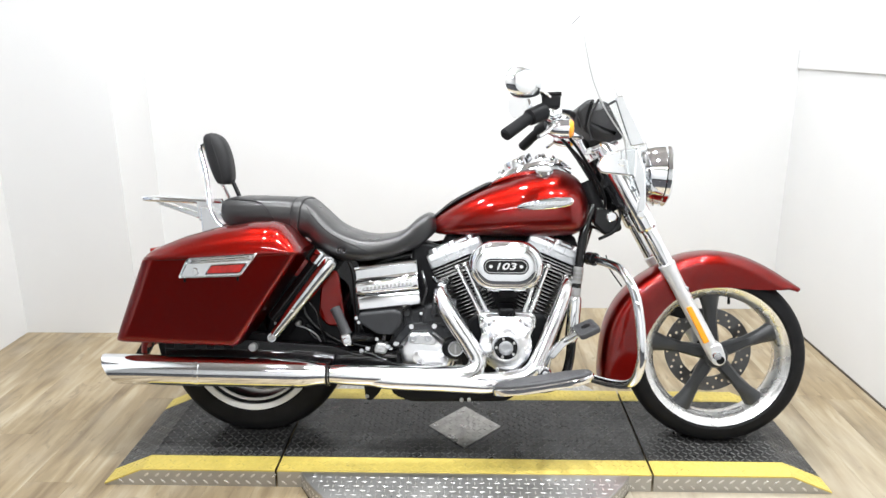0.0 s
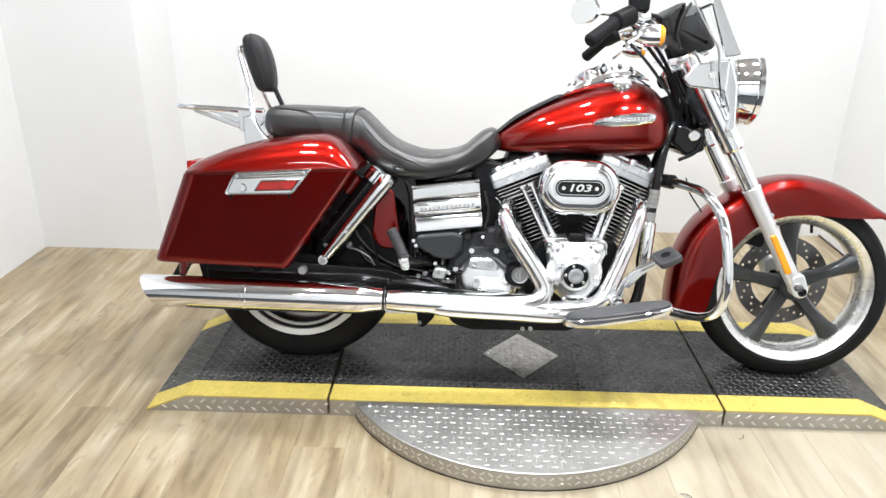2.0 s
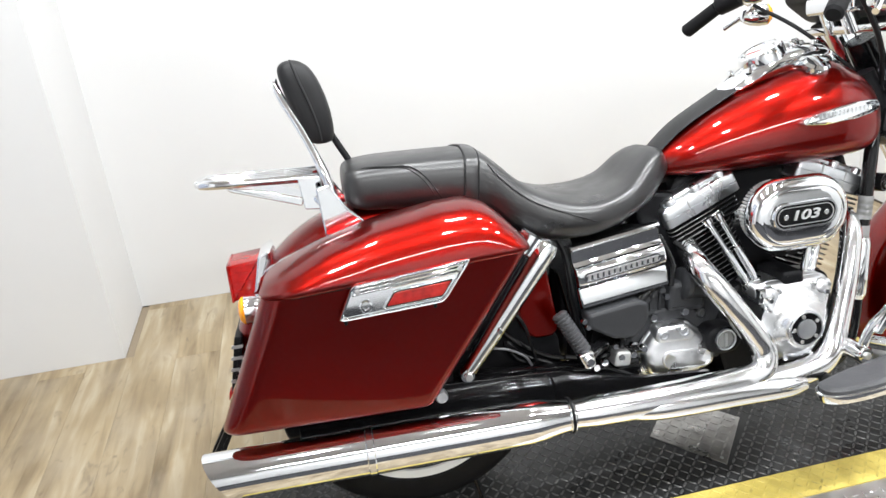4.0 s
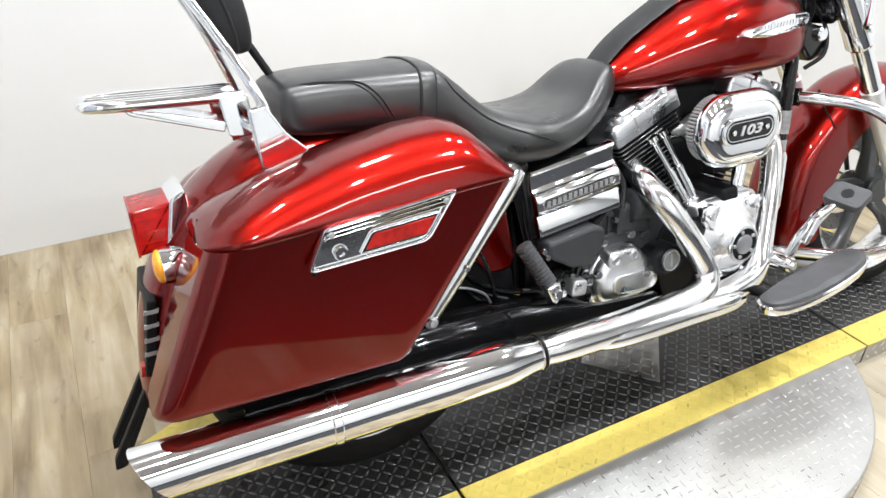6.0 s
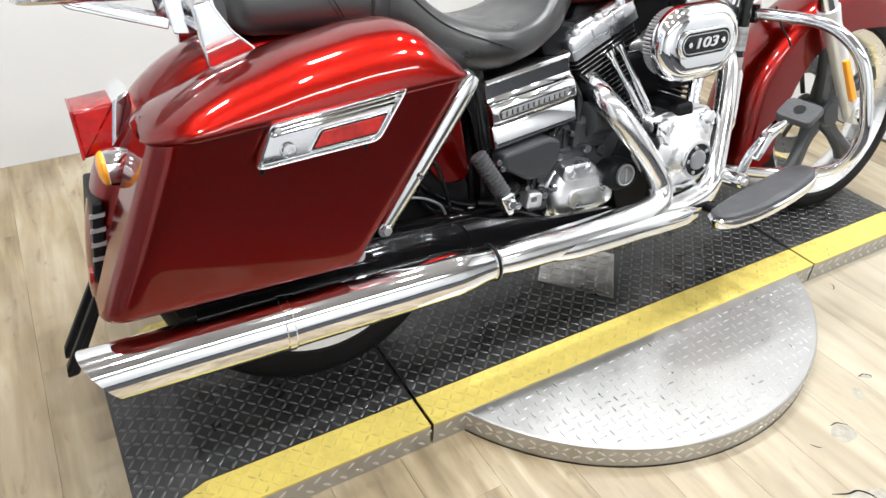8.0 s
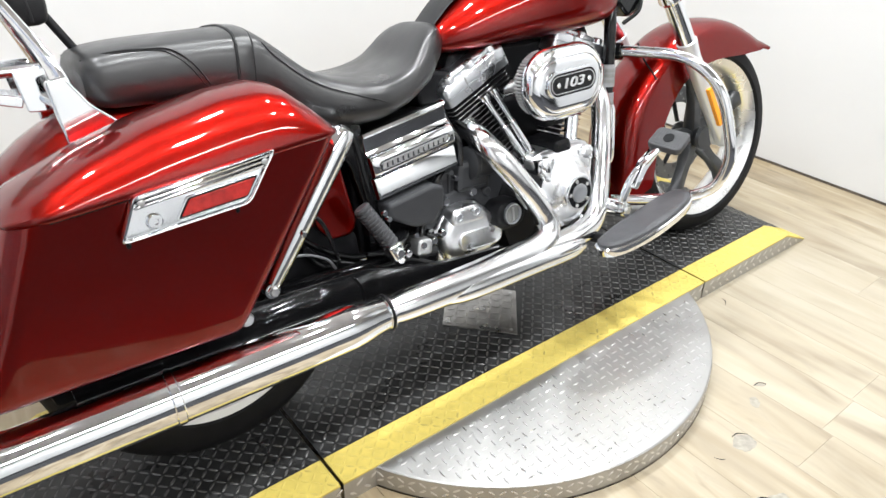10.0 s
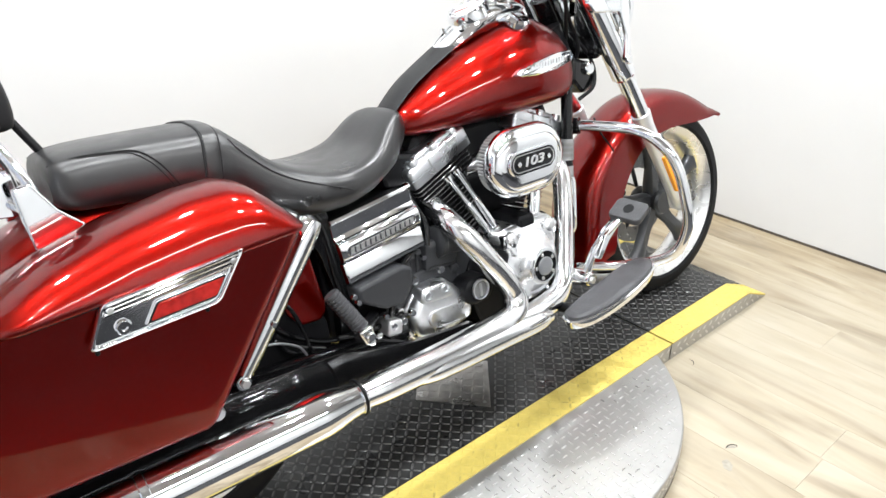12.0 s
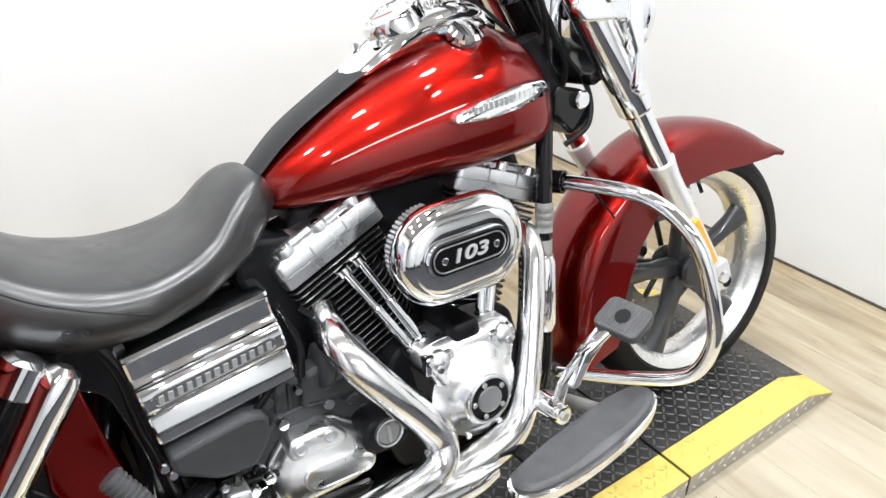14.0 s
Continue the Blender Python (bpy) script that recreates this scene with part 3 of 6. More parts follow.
def fork_leg(y, label):
    bot, top = Vector((1.56, y, 0.305)), Vector((1.175, y, 1.005))
    at = lambda u: bot + (top - bot) * u
    leg = part("fork_leg", tube([at(-0.02), at(0.0), at(0.1), at(0.38), at(0.44), at(0.445)], [0.016, 0.022, 0.0235, 0.0235, 0.028, 0.024], n=6, seg=24, smooth=False), LEGSILVER, bike, label)
    part("fork_tube", tube([at(0.44), at(0.47), at(0.75), at(1.0)], [0.0245] * 4, n=4, seg=24, smooth=False), CHROME, leg, "chrome fork tube")
    part("fork_cover", tube([at(0.6), at(0.61), at(0.98), at(1.0)], [0.028, 0.034, 0.034, 0.028], n=4, seg=24, smooth=False), CHROME, leg, "chrome fork cover")
    part("axle_cap", lathe([(0, -0.03), (0.012, -0.03), (0.016, -0.024), (0.02, 0.0), (0, 0.0)], (1.555, y, 0.318), (0, 1 if y < 0 else -1, 0), 20), CHROME, leg)
    part("axle_lug", slab(rounded([(1.528, 0.35), (1.566, 0.362), (1.584, 0.316), (1.583, 0.294), (1.566, 0.282), (1.542, 0.29)], 0.012, 5), y - 0.024, y + 0.024, 0.006), LEGSILVER, leg)
    part("axle_hole", lathe([(0, 0.0), (0.009, 0.0), (0.01, 0.0012), (0.0125, 0.0012), (0.0135, 0.0)], (1.566, y - 0.0243, 0.304), (0, -1, 0), 20), BLACK, leg)
    for u, off in ((0.28, 0.03), (0.33, 0.034)):
        bolt("fender_bolt", at(u) + Vector((-0.014 + off, -0.004, 0.0)), (0, -1, 0), 0.009, 0.014, CHROME, leg)
    return leg


fork_r = fork_leg(-0.125, "silver and chrome front fork leg")
fork_leg(0.125, "silver and chrome front fork leg").matrix_local = YAW
ref = slab(rounded([(1.452, 0.474), (1.468, 0.48), (1.528, 0.366), (1.511, 0.357)], 0.005), -0.156, -0.144, 0.003)
fork_r.matrix_local = YAW
part("side_reflector", ref, AMBER, fork_r, "amber side reflector")

# ---- fuel tank ----
def shell(stations, n=48, ring=28, power=2.4, low=None):
    """A body along x from stations of (x, half width, z bottom, z top)."""
    rings = []
    for x, w, zb, zt in spline(stations, n):
        c, h = (zb + zt) / 2, (zt - zb) / 2
        c, hl, hu = (c - 0.28 * h, 0.72 * h, 1.28 * h) if low else (c, h, h)
        r = []
        for k in range(ring):
            a = 2 * math.pi * k / ring
            ca, sa = math.cos(a), math.sin(a)
            e = 2 / (low if low and sa < 0 else power)
            r.append((x, w * math.copysign(abs(ca) ** e, ca), c + (hl if sa < 0 else hu) * math.copysign(abs(sa) ** e, sa)))
        rings.append(r)
    return skin(bmesh.new(), rings)


tank = part("fuel_tank", shell([(0.612, 0.035, 0.712, 0.742), (0.63, 0.06, 0.7, 0.765), (0.68, 0.09, 0.695, 0.8), (0.755, 0.118, 0.693, 0.843), (0.85, 0.142, 0.692, 0.883), (0.95, 0.158, 0.692, 0.913), (1.03, 0.162, 0.694, 0.922),
            (1.09, 0.15, 0.7, 0.905), (1.122, 0.125, 0.722, 0.872), (1.138, 0.085, 0.755, 0.835), (1.142, 0.04, 0.775, 0.815)], 60, 40, 2.15, 3.0), RED, bike, "glossy candy red fuel tank")

# ---- seat ----
SEAT_TOP = spline([(-0.1, 0.795), (-0.096, 0.813), (-0.084, 0.824), (-0.05, 0.829), (0.0, 0.83), (0.137, 0.826), (0.19, 0.822), (0.225, 0.795), (0.286, 0.737), (0.361, 0.703), (0.437, 0.695), (0.513, 0.712), (0.565, 0.755), (0.598, 0.772), (0.622, 0.765), (0.634, 0.73)], 60)
SEAT_HALF = [(-0.6, 0), (-0.85, 0.05), (-0.97, 0.2), (-1.0, 0.42), (-0.985, 0.66), (-0.93, 0.82), (-0.78, 0.92), (-0.5, 0.978), (-0.2, 0.995)]


def seat_size(x):
    zb = float(np.interp(x, [-0.1, -0.085, -0.06, 0.0, 0.12, 0.2, 0.245, 0.318, 0.4, 0.48, 0.57, 0.62, 0.64], [0.748, 0.732, 0.725, 0.72, 0.708, 0.685, 0.64, 0.612, 0.612, 0.624, 0.655, 0.7, 0.72]))
    w = float(np.interp(x, [-0.1, -0.092, -0.075, 0.0, 0.12, 0.2, 0.27, 0.35, 0.42, 0.5, 0.57, 0.61, 0.64], [0.092, 0.106, 0.114, 0.119, 0.122, 0.125, 0.145, 0.168, 0.168, 0.142, 0.11, 0.085, 0.05]))
    return zb, w


def seat_body():
    rings = []
    for x, zt in SEAT_TOP:
        zb, w = seat_size(x)
        zb = min(zb, zt - 0.02)
        rings.append([(x, w * a, zb + (zt - zb) * b) for a, b in SEAT_HALF + [(-a, b) for a, b in SEAT_HALF[::-1]]])
    return skin(bmesh.new(), rings)


def seat_point(x, q, s):
    """A point on the seat's skin: q from 0 (lower edge) to 1 (middle of the top), s: the side."""
    zt = float(np.interp(x, SEAT_TOP[:, 0], SEAT_TOP[:, 1]))
    zb, w = seat_size(x)
    zb = min(zb, zt - 0.02)
    k = np.linspace(0, 1, len(SEAT_HALF) + 1)
    a = float(np.interp(q, k, [p[0] for p in SEAT_HALF] + [0.0]))
    b = float(np.interp(q, k, [p[1] for p in SEAT_HALF] + [0.997]))
    return (x, -s * w * a * 1.01, zb + (zt - zb) * b + 0.0005)


seat = part("seat", seat_body(), LEATHER, bike, "black leather two-up seat with stitched seams", angle=70)

# ---- saddlebag ----
def inset_at(d, r):
    """How far a rounded corner of radius r pulls in at the distance d from the end."""
    return r - math.sqrt(max(0.0, r * r - (r - d) ** 2)) if d < r else 0.0


def saddlebag(side):
    rings = []
    us = [0.0, 0.004, 0.012, 0.024, 0.04, 0.06, 0.085, 0.115, 0.15, 0.25, 0.4, 0.6, 0.8, 0.9, 0.94, 0.965, 0.985, 1.0]
    vs = [0.0, 0.012, 0.035, 0.07, 0.12, 0.2, 0.35, 0.5, 0.65, 0.8, 0.92, 1.0]
    for u in us:
        def at(v, y):
            x = (-0.406 + 0.122 * v) * (1 - u) + (0.005 + 0.21 * v) * u
            z = (0.361 + 0.272 * v) * (1 - u) + (0.354 + 0.3 * v) * u
            return (x, side * y, z)
        ins = inset_at(u * 0.45, 0.046) + inset_at((1 - u) * 0.45, 0.02)
        outer = [(v, 0.272 + 0.014 * u + (0.054 - 0.014 * u) * v ** 0.9 - ins - inset_at(v * 0.27, 0.016)) for v in vs]
        ring = [at(v, max(y, 0.155 if u < 0.01 else 0.11)) for v, y in outer] + [at(v, 0.1 + inset_at(u * 0.45, 0.05)) for v in vs[::-1]]
        rings.append(ring)
    bag = part("saddlebag", skin(bmesh.new(), rings), RED, bike, "red hard saddlebag with chrome latch", angle=50)
    topz = lambda x: float(np.interp(x, [-0.29, -0.28, -0.262, -0.235, -0.164, -0.061, 0.057, 0.12, 0.155, 0.185, 0.222], [0.638, 0.652, 0.664, 0.676, 0.704, 0.732, 0.75, 0.752, 0.742, 0.715, 0.672]))
    low = lambda x: 0.632 + (x + 0.27) * 0.047
    rings = []
    for x in [-0.29, -0.288, -0.284, -0.278, -0.268, -0.255, -0.24, -0.22, *np.linspace(-0.2, 0.16, 28), 0.172, 0.184, 0.195, 0.205, 0.213, 0.219, 0.222]:
        zl, zt = low(x), topz(x)
        h = max(zt - zl, 0.004)
        w0 = 0.105 + inset_at(x + 0.29, 0.045)
        out_y = 0.328 - inset_at(x + 0.29, 0.075) * 1.1 - inset_at(0.222 - x, 0.03)
        prof = [(w0, zl), (out_y, zl), (out_y + 0.003, zl + 0.004), (out_y + 0.002, zl + min(0.012, h * 0.3)), (out_y - 0.003, zl + h * 0.35), (out_y - 0.014, zl + h * 0.58), (out_y - 0.034, zl + h * 0.78), (out_y - 0.062, zl + h * 0.92), (out_y - 0.095, zl + h * 0.995), (w0 + 0.085, zl + h), (w0 + 0.05, zl + h * 0.93), (w0 + 0.02, zl + h * 0.76), (w0 + 0.006, zl + h * 0.58), (w0, zl + h * 0.4)]
        rings.append([(x, side * a, c) for a, c in prof])
    part("bag_lid", skin(bmesh.new(), rings), RED, bag, "glossy red domed lid", angle=50)
    return bag


bag_r = saddlebag(-1)
bag_l = saddlebag(1)
bag_l["label"] = "red hard saddlebag"
bag_l.location = (0.03, 0.0, -0.045)

# ---- engine ----
engine = part("engine", slab(rounded([(0.74, 0.2), (0.98, 0.2), (1.03, 0.3), (1.0, 0.44), (0.76, 0.44), (0.7, 0.34)], 0.03), -0.12, 0.12, 0.01), BLACK, bike, "air-cooled V-twin engine with polished covers")


FINS = material("machined fin edges", (0.72, 0.72, 0.72), 0.25, 1.0, rough_vary=0.08)


def edged(name, rings, parent):
    """A black cooling fin with a bright machined rim."""
    ob = part(name, skin(bmesh.new(), rings), BLACK, parent)
    ob.data.materials.append(FINS)
    n = len(rings[0])
    for poly in ob.data.polygons:
        if n <= poly.index < 2 * n:
            poly.material_index = 1
    return ob


def cylinder(x0, z0, lean):
    """A finned cylinder, its head and rocker box. lean: degrees from upright, forward plus."""
    a = radians(lean)
    up, fw = Vector((math.sin(a), 0, math.cos(a))), Vector((math.cos(a), 0, -math.sin(a)))
    o = Vector((x0, 0.0, z0))
    barrel = part("cylinder", tube([o - up * 0.13, o + up * 0.1], 0.055, n=2, seg=24, smooth=False), BLACK, engine, "black finned cylinder with polished fin edges")
    for k in range(16):
        s = -0.118 + k * 0.0124
        head = s > 0.045
        hx, hy, th = (0.082, 0.088, 0.0021) if head else (0.07, 0.084 - 0.0012 * (k % 2), 0.0019)
        out = rounded([(-hx, -hy), (hx, -hy), (hx, hy), (-hx, hy)], 0.035 if not head else 0.02, 4)
        rings = [[o + up * (s + d) + fw * (x * g) + Vector((0, y * g, 0)) for x, y in out] for d, g in ((-th, 0.985), (-th * 0.5, 1), (th * 0.5, 1), (th, 0.985))]
        edged("fin", rings, barrel)
    return barrel


cylinder(0.735, 0.525, -22.5)
cylinder(0.988, 0.522, 22.5)


def rocker_box(x0, z0, lean):
    """A stepped rocker box on a cylinder head; lean: degrees from upright, forward plus."""
    a = radians(lean)
    up, fw = Vector((math.sin(a), 0, math.cos(a))), Vector((math.cos(a), 0, -math.sin(a)))
    sg = 1 if lean < 0 else -1
    o = Vector((x0, 0.0, z0))
    at = lambda u, f, y: o + up * u + fw * (f * sg) + Vector((0, y, 0))

    def layer(levels, f0, f1, y0, y1, rad):
        rings = []
        for u, ins in levels:
            rings.append([at(u, f, y) for f, y in rounded([(f0 + ins, y0 + ins), (f1 - ins, y0 + ins), (f1 - ins, y1 - ins), (f0 + ins, y1 - ins)], rad, 4)])
        return skin(bmesh.new(), rings)

    y0 = -0.094
    rb = part("rocker_box", layer([(0.1, 0.003), (0.102, 0.0), (0.121, 0.0), (0.1222, 0.0022), (0.1235, 0.0022), (0.1245, 0.0), (0.144, 0.0005), (0.1475, 0.003), (0.15, 0.009), (0.151, 0.014)], -0.089, 0.104, y0, 0.086, 0.012), SATIN, engine, "satin silver rocker box")
    part("rocker_cover", layer([(0.148, 0.012), (0.157, 0.012), (0.1605, 0.015), (0.1625, 0.022)], -0.089, 0.1, y0, 0.086, 0.014), SATIN, rb)
    for f in (-0.024, 0.04):
        part("cover_joint", skin(bmesh.new(), [[at(u, f + d, y0 - 0.0012 + v) for u, v in ((0.1245, 0.0), (0.145, 0.0), (0.152, 0.008), (0.152, 0.014), (0.1245, 0.014))] for d in (-0.0013, 0.0013)]), CAST, rb, smooth=False)
    for f in (-0.056, 0.008, 0.072):
        part("bolt_boss", lathe([(0.0145, 0.0), (0.0145, 0.017), (0.0125, 0.0205), (0.0095, 0.0205), (0.0088, 0.017), (0, 0.017)], at(0.142, f, y0 + 0.017), up, 24), SATIN, rb)
        bolt("cover_bolt", at(0.158, f, y0 + 0.017), up, 0.0075, 0.006, CHROME, rb)
    for k in range(4):
        u = 0.0575 + 0.0105 * k
        ring = lambda du, ins: [at(u + du, f, y) for f, y in rounded([(-0.088 + ins, y0 + 0.002 + ins), (0.092 - ins, y0 + 0.002 + ins), (0.092 - ins, 0.085 - ins), (-0.088 + ins, 0.085 - ins)], 0.014, 4)]
        edged("head_fin", [ring(0.0, 0.0014), ring(0.0011, 0.0), ring(0.0034, 0.0), ring(0.0045, 0.0014)], rb)
    return rb


rocker_box(0.735, 0.525, -22.5)
rocker_box(0.986, 0.534, 22.5)
for top, bot in (((0.7, -0.1, 0.6), (0.788, -0.135, 0.43)), ((0.728, -0.1, 0.61), (0.808, -0.137, 0.436)), ((1.006, -0.1, 0.606), (0.94, -0.135, 0.43)), ((0.976, -0.1, 0.612), (0.922, -0.137, 0.436))):
    a, b = Vector(top), Vector(bot)
    at = lambda u: a + (b - a) * u
    part("pushrod_tube", tube([at(0), at(0.06), at(0.07), at(0.45), at(0.46), at(0.9), at(0.91), at(1)], [0.012, 0.012, 0.0072, 0.0072, 0.0095, 0.0095, 0.0135, 0.0135], n=8, seg=16, smooth=False), CHROME, engine, "chrome pushrod tube")
for x in (0.806, 0.93):
    tb = part("tappet_block", slab(rounded([(x - 0.03, 0.405), (x + 0.03, 0.405), (x + 0.026, 0.44), (x - 0.026, 0.44)], 0.006), -0.188, -0.1, 0.006), CHROME, engine)
    for dx in (-0.02, 0.02):
        bolt("cover_bolt", (x + dx, -0.186, 0.428), (0, -1, 0.3), 0.006, 0.006, CHROME, tb, True)
part("breather_cover", slab(rounded([(0.835, 0.405), (0.9, 0.405), (0.893, 0.47), (0.842, 0.47)], 0.01), -0.18, -0.08, 0.01), BLACK, engine, "black breather cover")
# added black block: keeps the space between the cylinders dark
part("valley_fill", slab(rounded([(0.82, 0.42), (0.915, 0.42), (0.96, 0.57), (0.775, 0.57)], 0.02), -0.06, 0.06, 0.01), BLACK, engine)
part("intake_manifold", tube([(0.8, -0.03, 0.585), (0.935, -0.03, 0.585)], 0.026, n=2, smooth=False), ALU, engine)
part("throttle_body", stick((0.868, -0.02, 0.585), (0.868, -0.14, 0.595), 0.034, 20), CAST, engine)
part("throttle_bracket", slab(rounded([(0.842, 0.5), (0.9, 0.5), (0.91, 0.53), (0.835, 0.53)], 0.005), -0.15, -0.12, 0.004), BLACK, engine)

cam_out = rounded([(0.784, 0.395), (0.772, 0.43), (0.79, 0.452), (0.945, 0.452), (0.967, 0.434), (0.952, 0.395), (0.938, 0.32), (0.918, 0.268), (0.87, 0.245), (0.82, 0.265), (0.795, 0.32)], 0.03, 6)
rings = [[(0.869 + (x - 0.869) * g, y + 0.22 * max(0.0, z - 0.4) * (g < 0.99), 0.352 + (z - 0.352) * g) for x, z in cam_out] for y, g in ((-0.09, 1.0), (-0.165, 1.0), (-0.176, 0.985), (-0.186, 0.95), (-0.194, 0.88), (-0.2, 0.78), (-0.204, 0.64), (-0.206, 0.4))]
cam_cover = part("cam_cover", skin(bmesh.new(), rings), ALU, engine, "polished aluminium cam cover", angle=60)
TC = (0.863, -0.229, 0.35)
part("cover_nose", lathe([(0.085, -0.04), (0.074, -0.031), (0.064, -0.024), (0.0565, -0.017), (0.051, -0.01), (0.0475, -0.004), (0.0455, -0.001), (0.043, 0.0), (0.0, 0.0)], TC, (0, -1, 0), 56), ALU, cam_cover, angle=60)
for x, z, r in ((0.806, 0.425, 0.02), (0.934, 0.425, 0.02)):
    part("cover_lobe", lathe([(r * 1.3, -0.03), (r, -0.008), (r * 0.75, 0.0), (0, 0.001)], (x, -0.192, z), (0, -1, 0.15), 28), ALU, cam_cover, angle=60)
for x, z in ((0.8, 0.415), (0.94, 0.415), (0.812, 0.3), (0.925, 0.31), (0.836, 0.27), (0.902, 0.27)):
    bolt("cover_bolt", (x, -0.19, z), (0, -1, 0), 0.0065, 0.008, CHROME, cam_cover)
part("timer_ring", lathe([(0.0, 0.001), (0.037, 0.001), (0.0375, 0.0045), (0.0395, 0.005), (0.0415, 0.004), (0.042, -0.001)], TC, (0, -1, 0), 48), SATIN, cam_cover, "round bright timer cover rim")
part("timer_plate", lathe([(0.02, 0.0012), (0.02, 0.0028), (0.037, 0.0028), (0.037, 0.0012)], TC, (0, -1, 0), 48), BLACKGLOSS, cam_cover, "black slotted ring")
part("timer_centre", lathe([(0, 0.0052), (0.011, 0.0055), (0.0205, 0.0066), (0.0225, 0.006), (0.0235, 0.002)], TC, (0, -1, 0), 40), SATIN, cam_cover)
for k in range(5):
    a = radians(105 + 72 * k)
    bolt("cover_bolt", (TC[0] + 0.0305 * math.cos(a), TC[1] - 0.0025, TC[2] + 0.0305 * math.sin(a)), (0, -1, 0), 0.0046, 0.0035, BRIGHTLUG, cam_cover)


# ---- air cleaner ----
def stadium(cx, cz, hl, hh, n=14, squash=1.0):
    r, out = hh, []
    for sgn, a0 in ((1, -90), (-1, 90)):
        for k in range(n + 1):
            a = radians(a0 + 180 * k / n)
            out.append((cx + sgn * (hl - r) + r * math.cos(a), cz + r * math.sin(a)))
    return out


AC = (0.863, 0.608)
cleaner = part("air_cleaner", slab(stadium(*AC, 0.1, 0.066), -0.145, -0.186), BLACK, bike, "chrome oval air cleaner with black badge")
for k in range(56):
    pts = stadium(*AC, 0.106, 0.0705, 28)
    x, z = pts[k % len(pts)]
    part("filter_pleat", stick((x, -0.147, z), (x, -0.184, z), 0.0034, 6), CAST, cleaner)
rings = []
for y, ins in ((-0.1740, 0.006), (-0.1800, 0.0), (-0.1900, -0.002), (-0.2020, 0.001), (-0.2110, 0.008), (-0.2160, 0.016), (-0.2172, 0.0215), (-0.2155, 0.0235), (-0.2168, 0.0255), (-0.2176, 0.038), (-0.2178, 0.05)):
    rings.append([(x, y, z) for x, z in stadium(*AC, 0.119 - ins, 0.081 - ins)])
part("cleaner_cover", skin(bmesh.new(), rings), CHROME, cleaner, "polished chrome cover", angle=50)
badge = part("badge", slab(stadium(AC[0] - 0.002, AC[1] + 0.003, 0.0735, 0.0265), -0.2250, -0.2140, 0.003), BLACKGLOSS, cleaner, "black oval badge")
rings = []
for y, ins in ((-0.2190, -0.003), (-0.2265, -0.002), (-0.2265, 0.0015), (-0.2240, 0.0025)):
    rings.append([(x, y, z) for x, z in stadium(AC[0] - 0.002, AC[1] + 0.003, 0.0735 - ins, 0.0265 - ins)])
part("badge_rim", skin(bmesh.new(), rings, caps=False), CHROME, badge)
rings = []
for y, ins in ((-0.2245, 0.006), (-0.2265, 0.0065), (-0.2265, 0.0078), (-0.2245, 0.0085)):
    rings.append([(x, y, z) for x, z in stadium(AC[0] - 0.002, AC[1] + 0.003, 0.0735 - ins, 0.0265 - ins)])
part("badge_line", skin(bmesh.new(), rings, caps=False), ALU, badge)
for dx in (-0.048, 0.048):
    bolt("badge_screw", (AC[0] - 0.002 + dx, -0.2250, AC[1] + 0.003), (0, -1, 0), 0.006, 0.004, CHROME, badge)


def lettering(text, size, m, mat, parent, name="number", depth=0.0012):
    cu = bpy.data.curves.new(name, "FONT")
    cu.body, cu.size, cu.extrude, cu.align_x, cu.align_y, cu.offset = text, size, depth, "CENTER", "CENTER", 0.0005
    tmp = bpy.data.objects.new(name, cu)
    scene.collection.objects.link(tmp)
    me = bpy.data.meshes.new_from_object(tmp.evaluated_get(bpy.context.evaluated_depsgraph_get()))
    bpy.data.objects.remove(tmp)
    me.transform(m)
    me.materials.append(mat)
    ob = new(name, me)
    ob.parent = parent
    return ob


lettering("103", 0.029, Matrix.Translation((AC[0] - 0.002, -0.2265, AC[1] + 0.003)) @ Matrix(((1.6, 0.34, 0, 0), (0, 0, -1, 0), (0, 1, 0, 0), (0, 0, 0, 1))), LEGSILVER, badge)

# ---- gearbox ----
def sloped_bar(cx, cz, hl, hh, deg):
    c, s = math.cos(radians(deg)), math.sin(radians(deg))
    return [(cx + x * c - z * s, cz + x * s + z * c) for x, z in stadium(0, 0, hl, hh, 8)]


gearbox = part("gearbox", slab(rounded([(0.45, 0.26), (0.77, 0.26), (0.75, 0.4), (0.68, 0.455), (0.56, 0.455), (0.5, 0.42)], 0.03), -0.112, 0.12, 0.012), PLASTIC, bike, "dark grey gearbox with polished end cover")
part("starter_housing", slab(rounded([(0.585, 0.405), (0.675, 0.395), (0.69, 0.455), (0.65, 0.475), (0.595, 0.468)], 0.012), -0.132, -0.1, 0.012), PLASTIC, gearbox)
part("side_housing", slab(rounded([(0.478, 0.262), (0.694, 0.262), (0.692, 0.36), (0.645, 0.41), (0.545, 0.408), (0.492, 0.36)], 0.025), -0.12, -0.09, 0.006), PLASTIC, gearbox)
oval = spline([(0.513, 0.322), (0.529, 0.349), (0.548, 0.367), (0.572, 0.375), (0.626, 0.373), (0.646, 0.357), (0.676, 0.334), (0.69, 0.312), (0.692, 0.28), (0.678, 0.258), (0.604, 0.25), (0.532, 0.256), (0.515, 0.29), (0.513, 0.322)], 61)[:-1]
oc = Vector((0.602, 0.312))
rings = [[(oc.x + (x - oc.x) * g, y, oc.y + (z - oc.y) * g) for x, z in oval] for y, g in ((-0.09, 1.05), (-0.122, 1.05), (-0.126, 1.035), (-0.128, 0.985), (-0.138, 0.965), (-0.146, 0.92), (-0.1515, 0.84), (-0.154, 0.72), (-0.1545, 0.3))]
end_cover = part("end_cover", skin(bmesh.new(), rings), ALU, gearbox, "polished domed end cover", angle=50)
